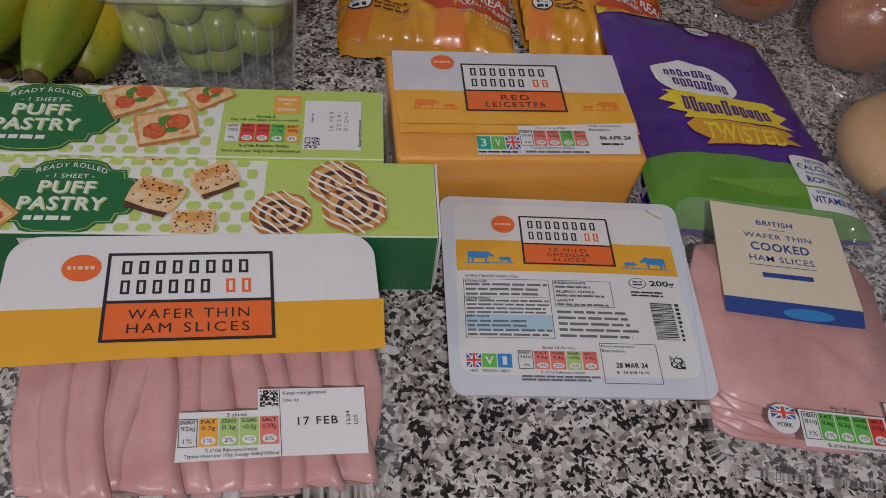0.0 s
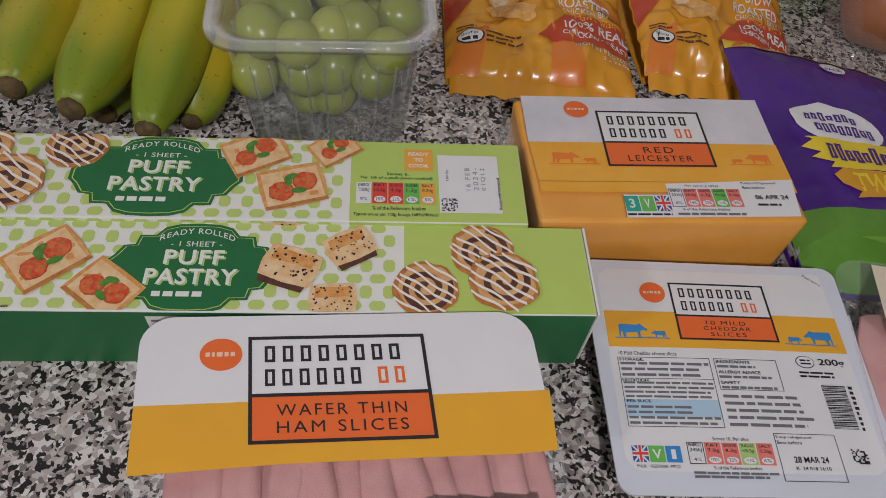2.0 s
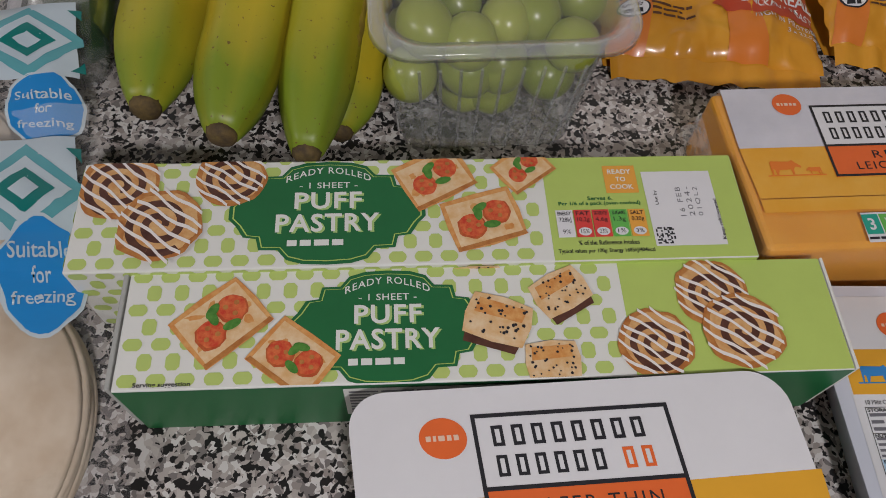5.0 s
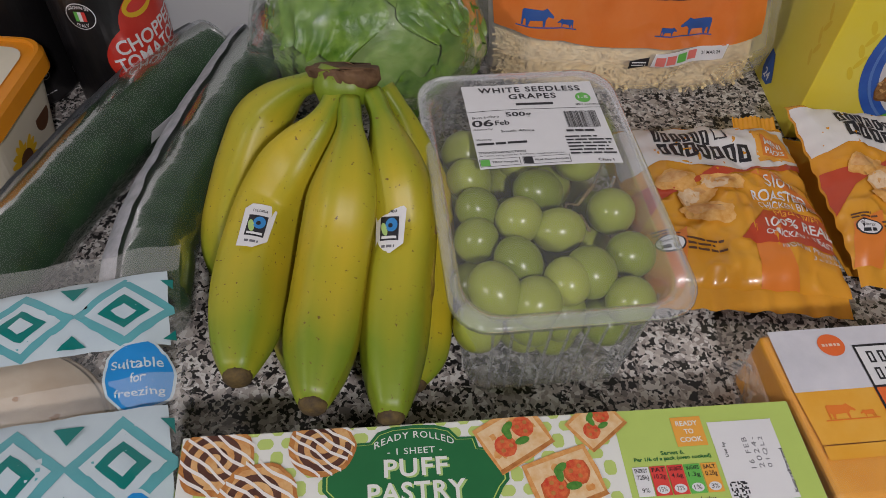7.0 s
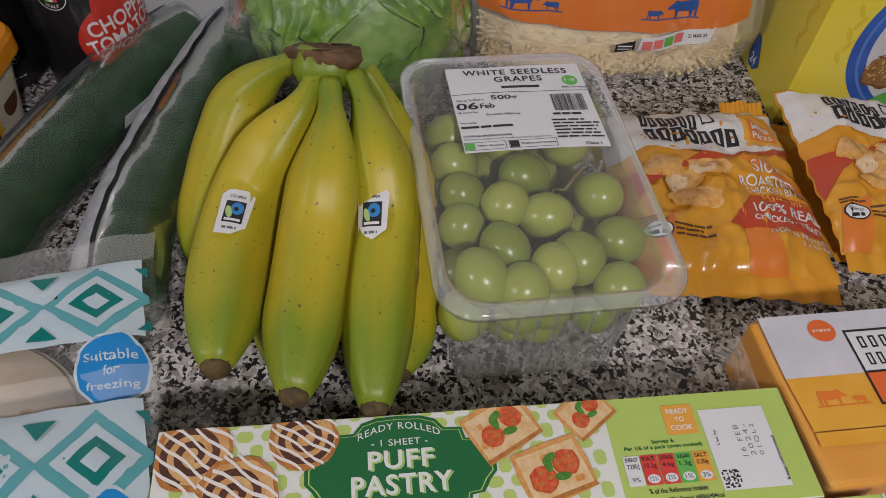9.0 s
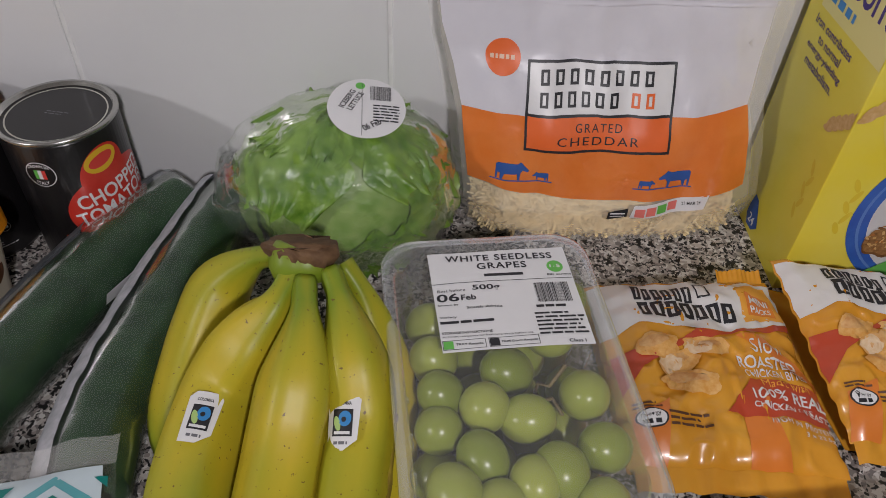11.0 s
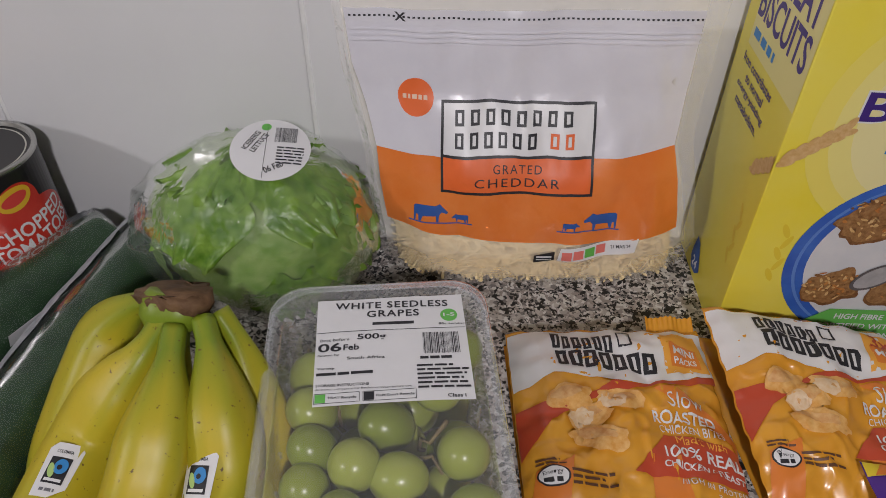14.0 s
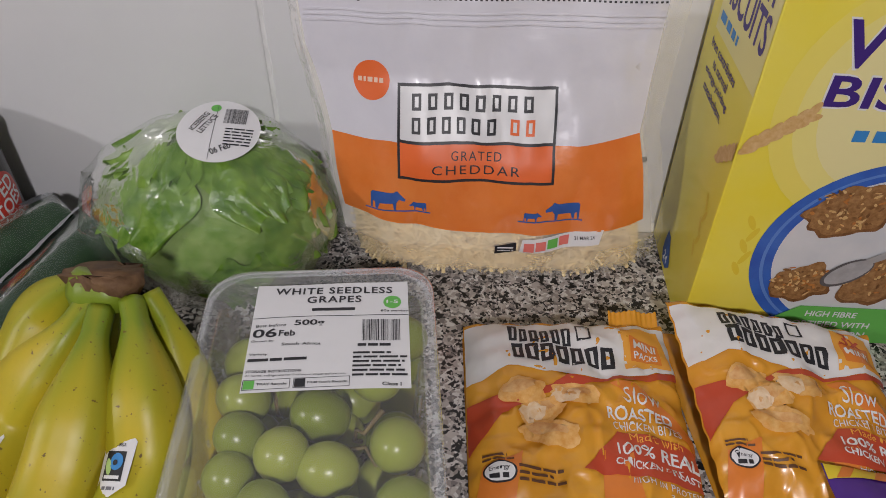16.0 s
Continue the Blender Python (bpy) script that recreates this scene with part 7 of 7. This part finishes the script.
def wraps_bag(corners, thick, seed, label, centre, radius, band, drop):
    bag = thing("tortilla_wraps_bag", label, "wraps bag", None, "bags of wraps")
    f = bag_surface(*corners, thick, seed, 0.8)
    part("bag", sheet_bm(f, 44, 44), CLING, bag, "clear plastic bag", True).visible_shadow = False
    part("bag_underside", sheet_bm(lambda u, v: (f(u, v).x, f(u, v).y, max(0.0006, f(u, v).z - thick - 0.012)), 8, 8), CLING, bag, "clear plastic bag", True).visible_shadow = False
    w, h = 0.16, 0.17
    art = Art(bag, on_surface(lambda x, y: f(x / w, y / h)), 4, 0.0002, (1, 1, 157, 169), 0.0011)
    y0, y1 = band
    art.rect("printed_band", FROST, 1, y0, 155, y1, 1)
    hh = y1 - y0
    for k in range(4):
        cx, cy = 137 - 42 * k, (y0 + y1) / 2 - 2
        for m, s, lv in ((TEAL_FILM, 1.3, 2), (FROST, 0.95, 3), (DEEP_TEAL, 0.62, 4), (FROST, 0.3, 5)):
            art.poly("diamond_print", m, ((cx - 17 * s, cy), (cx, cy - hh * 0.36 * s), (cx + 17 * s, cy), (cx, cy + hh * 0.36 * s)), lv)
        for t in (-1, 1):
            art.poly("triangle_print", DEEP_TEAL, ((cx + 21 - 6, cy + t * hh * 0.4), (cx + 21 + 6, cy + t * hh * 0.4), (cx + 21, cy + t * hh * 0.22)), 6)
    art.disc("freezing_sticker", FROST, 142, y0 - drop, 14.6, 25, 2, 30, 0, 0.12)
    art.disc("freezing_sticker", STICKER_BLUE, 142, y0 - drop, 13.4, 23.4, 3, 30, 0, 0.12)
    for k, wd in enumerate(("Suitable", "for", "freezing")):
        art.text("sticker_lettering", FROST, wd, (131.5, 139, 132)[k], y0 - drop + 6 - 10 * k, (152, 145, 152)[k], y0 - drop + 13 - 10 * k, 4, 0.01)
    art.done()
    part("top_seal", sheet_bm(lambda u, v: f(u, 1.0) + Vector((0, 0.013 * v, 0.006 * v + 0.0012 * math.sin(30 * u) * v)), 40, 4), CRINKLE, bag, "clear crimped seal", True).visible_shadow = False
    for k in range(5):
        cx, cy, z = centre[0] + 0.0015 * math.sin(3 * k), centre[1] + 0.002 * math.cos(2 * k), centre[2] + 0.0032 * k
        wr = thing("tortilla_wrap", "soft pale flour tortilla with toasted spots", "tortilla", None, "tortilla wraps")
        loops = []
        for grow, dz in ((0.97, 0), (1.0, 0.0012), (0.98, 0.0026), (0.6, 0.0034), (0.2, 0.0031)):
            loops.append([Vector((cx + radius * grow * math.cos(a) * (1 + 0.015 * noise.noise(Vector((a, k, 0)))), cy + radius * grow * math.sin(a), z + dz + 0.0007 * noise.noise(Vector((6 * math.cos(a) * grow, 6 * math.sin(a) * grow, k))))) for a in [2 * math.pi * q / 56 for q in range(56)]])
        part("dough", loft_bm(loops), TORTILLA, wr, smooth=True)
        if k == 4:
            art = Art(wr, lambda x, y, hgt: Vector((cx + x, cy + y, z + 0.0037 + hgt)))
            r2 = random.Random(seed)
            for q in range(16):
                an, rr = r2.uniform(0, 6.28), radius * 1000 * r2.uniform(0.3, 0.85)
                art.disc("toasted_spot_print", TOAST, rr * math.cos(an), rr * math.sin(an), r2.uniform(1, 3.2), r2.uniform(0.8, 2), 1, 10, r2.uniform(0, 180), 0.8)
            art.done()


wraps_bag(((-0.5, 0.288, 0.01), (-0.322, 0.315, 0.01), (-0.339, 0.432, 0.053), (-0.515, 0.395, 0.05)), 0.011, 4, "teal and white printed bag of tortilla wraps", (-0.428, 0.345, 0.004), 0.062, (112, 168), 21)
wraps_bag(((-0.48, 0.165, 0.012), (-0.289, 0.188, 0.010), (-0.33, 0.363, 0.039), (-0.5, 0.335, 0.04)), 0.012, 9, "clear front bag of tortilla wraps with teal band", (-0.388, 0.226, 0.008), 0.078, (117, 167), 14)

# ---- onions and rolls at the edge ----
ONION = mat("onion_skin", (0.32, 0.12, 0.055), 0.35, scale=24, second=(0.45, 0.2, 0.1), bump=0.4, bump_scale=60)
onions = thing("onion_bag", "clear plastic bag holding brown onions", "onion bag")
for k, (x, y, r) in enumerate(((0.245, 0.517, 0.036), (0.307, 0.462, 0.037), (0.328, 0.548, 0.038), (0.388, 0.492, 0.036), (0.262, 0.592, 0.034))):
    on = thing("onion", "round brown-skinned onion inside a clear bag", "onion", pose(x, y, 0.0385, 20 * k, 30, 50 * k), "onions")
    part("bulb", lathe_bm([(0.0015, -r * 1.05), (r * 0.35, -r * 0.9), (r * 0.8, -r * 0.6), (r, 0), (r * 0.86, r * 0.5), (r * 0.5, r * 0.83), (r * 0.15, r * 1.02), (r * 0.09, r * 1.3)], 28), ONION, on, smooth=True)
def onion_film(u, v):
    x, y = lerp(0.2, 0.45, u), lerp(0.4, 0.65, v)
    h = 0
    for cx, cy, r in ((0.245, 0.517, 0.036), (0.307, 0.462, 0.037), (0.328, 0.548, 0.038), (0.388, 0.492, 0.036), (0.262, 0.592, 0.034)):
        d = math.hypot(x - cx, y - cy)
        h = max(h, 0.08 * max(0, 1 - (d / 0.052) ** 2) ** 0.5)
    return Vector((x, y + 0.06 * max(0, 0.5 - u) * (1 - v), 0.001 + h + 0.003 * abs(noise.noise(Vector((x * 50, y * 50, 2)))) + 0.002 * noise.noise(Vector((x * 120, y * 120, 5)))))
part("bag", sheet_bm(onion_film, 44, 44), film("onion_bag_film", 0.93, (0.9, 0.85, 0.84), 0.09, 1.0, 75, 0.6), onions, "creased clear plastic", True).visible_shadow = False

ROLL = mat("bread_roll_crust", (0.5, 0.29, 0.12), 0.6, scale=22, second=(0.6, 0.38, 0.17), bump=0.3, bump_scale=120)
FLOUR = mat("floury_crust", (0.6, 0.5, 0.38), 0.75, scale=30, second=(0.5, 0.38, 0.24), bump=0.4, bump_scale=150)
for k, (x, y, z, m) in enumerate(((0.308, 0.352, 0.0, ROLL), (0.345, 0.386, 0.034, FLOUR))):
    ro = thing("bread_roll", ("golden soft bread roll inside a clear bag", "pale floury bread roll on another roll")[k], "bread roll", pose(x, y, z), "bread rolls")
    part("crumb", lathe_bm([(0.03, 0.001), (0.043, 0.006), (0.048, 0.016), (0.047, 0.026), (0.04, 0.035), (0.025, 0.04), (0.001, 0.0415)], 40), m, ro, smooth=True)
rolls = thing("roll_bag", "clear bread roll bag with blue and white print", "bread bag")
def roll_film(u, v):
    x, y = lerp(0.25, 0.424, u), lerp(0.267, 0.445, v)
    d = math.hypot(x - 0.308, (y - 0.352))
    e = math.hypot(x - 0.345, y - 0.386)
    h = max(0.044 * max(0, 1 - (d / 0.057) ** 4) ** 0.5, 0.079 * max(0, 1 - (e / 0.06) ** 4) ** 0.5)
    return Vector((x, y, 0.002 + h + 0.002 * noise.noise(Vector((x * 70, y * 70, 1)))))
part("bag", sheet_bm(roll_film, 40, 40), film("roll_bag_film", 0.92, (1, 1, 1), 0.07, 1.0, 60, 1.0), rolls, "clear plastic", True).visible_shadow = False
art = Art(rolls, lambda x, y, h: Vector((0.259 + x, 0.272 + y, 0.026 + 0.15 * x + h + 0.0015 * math.sin(200 * x))), 5)
art.poly("blue_print_panel", STICKER_BLUE, ((4, 34), (20, 44), (60, 30), (60, 0), (8, 2)), 1)
for k in range(4):
    art.poly("white_check_print", WHITE, [(8 + 8 * k + a, 30 - 9 * k + b + 4) for a, b in ((0, 0), (6, 2), (7, -5), (1, -6))], 2)
art.done()

# ---- marks on the wall ----
for k in range(4):
    bm = lathe_bm([(0.0024, 0), (0.0024, 0.0008)], 20)
    dot = part("wall_spot", bm, mat("dark_spot", (0.03, 0.028, 0.02), 0.5), None)
    dot.matrix_world = pose(0.0565, WALL_Y, 0.0640 - 0.014 * k, 90, 0, 0)
    tagged(dot, "small dark round spot on the tiled wall", "wall spot", "wall spots")
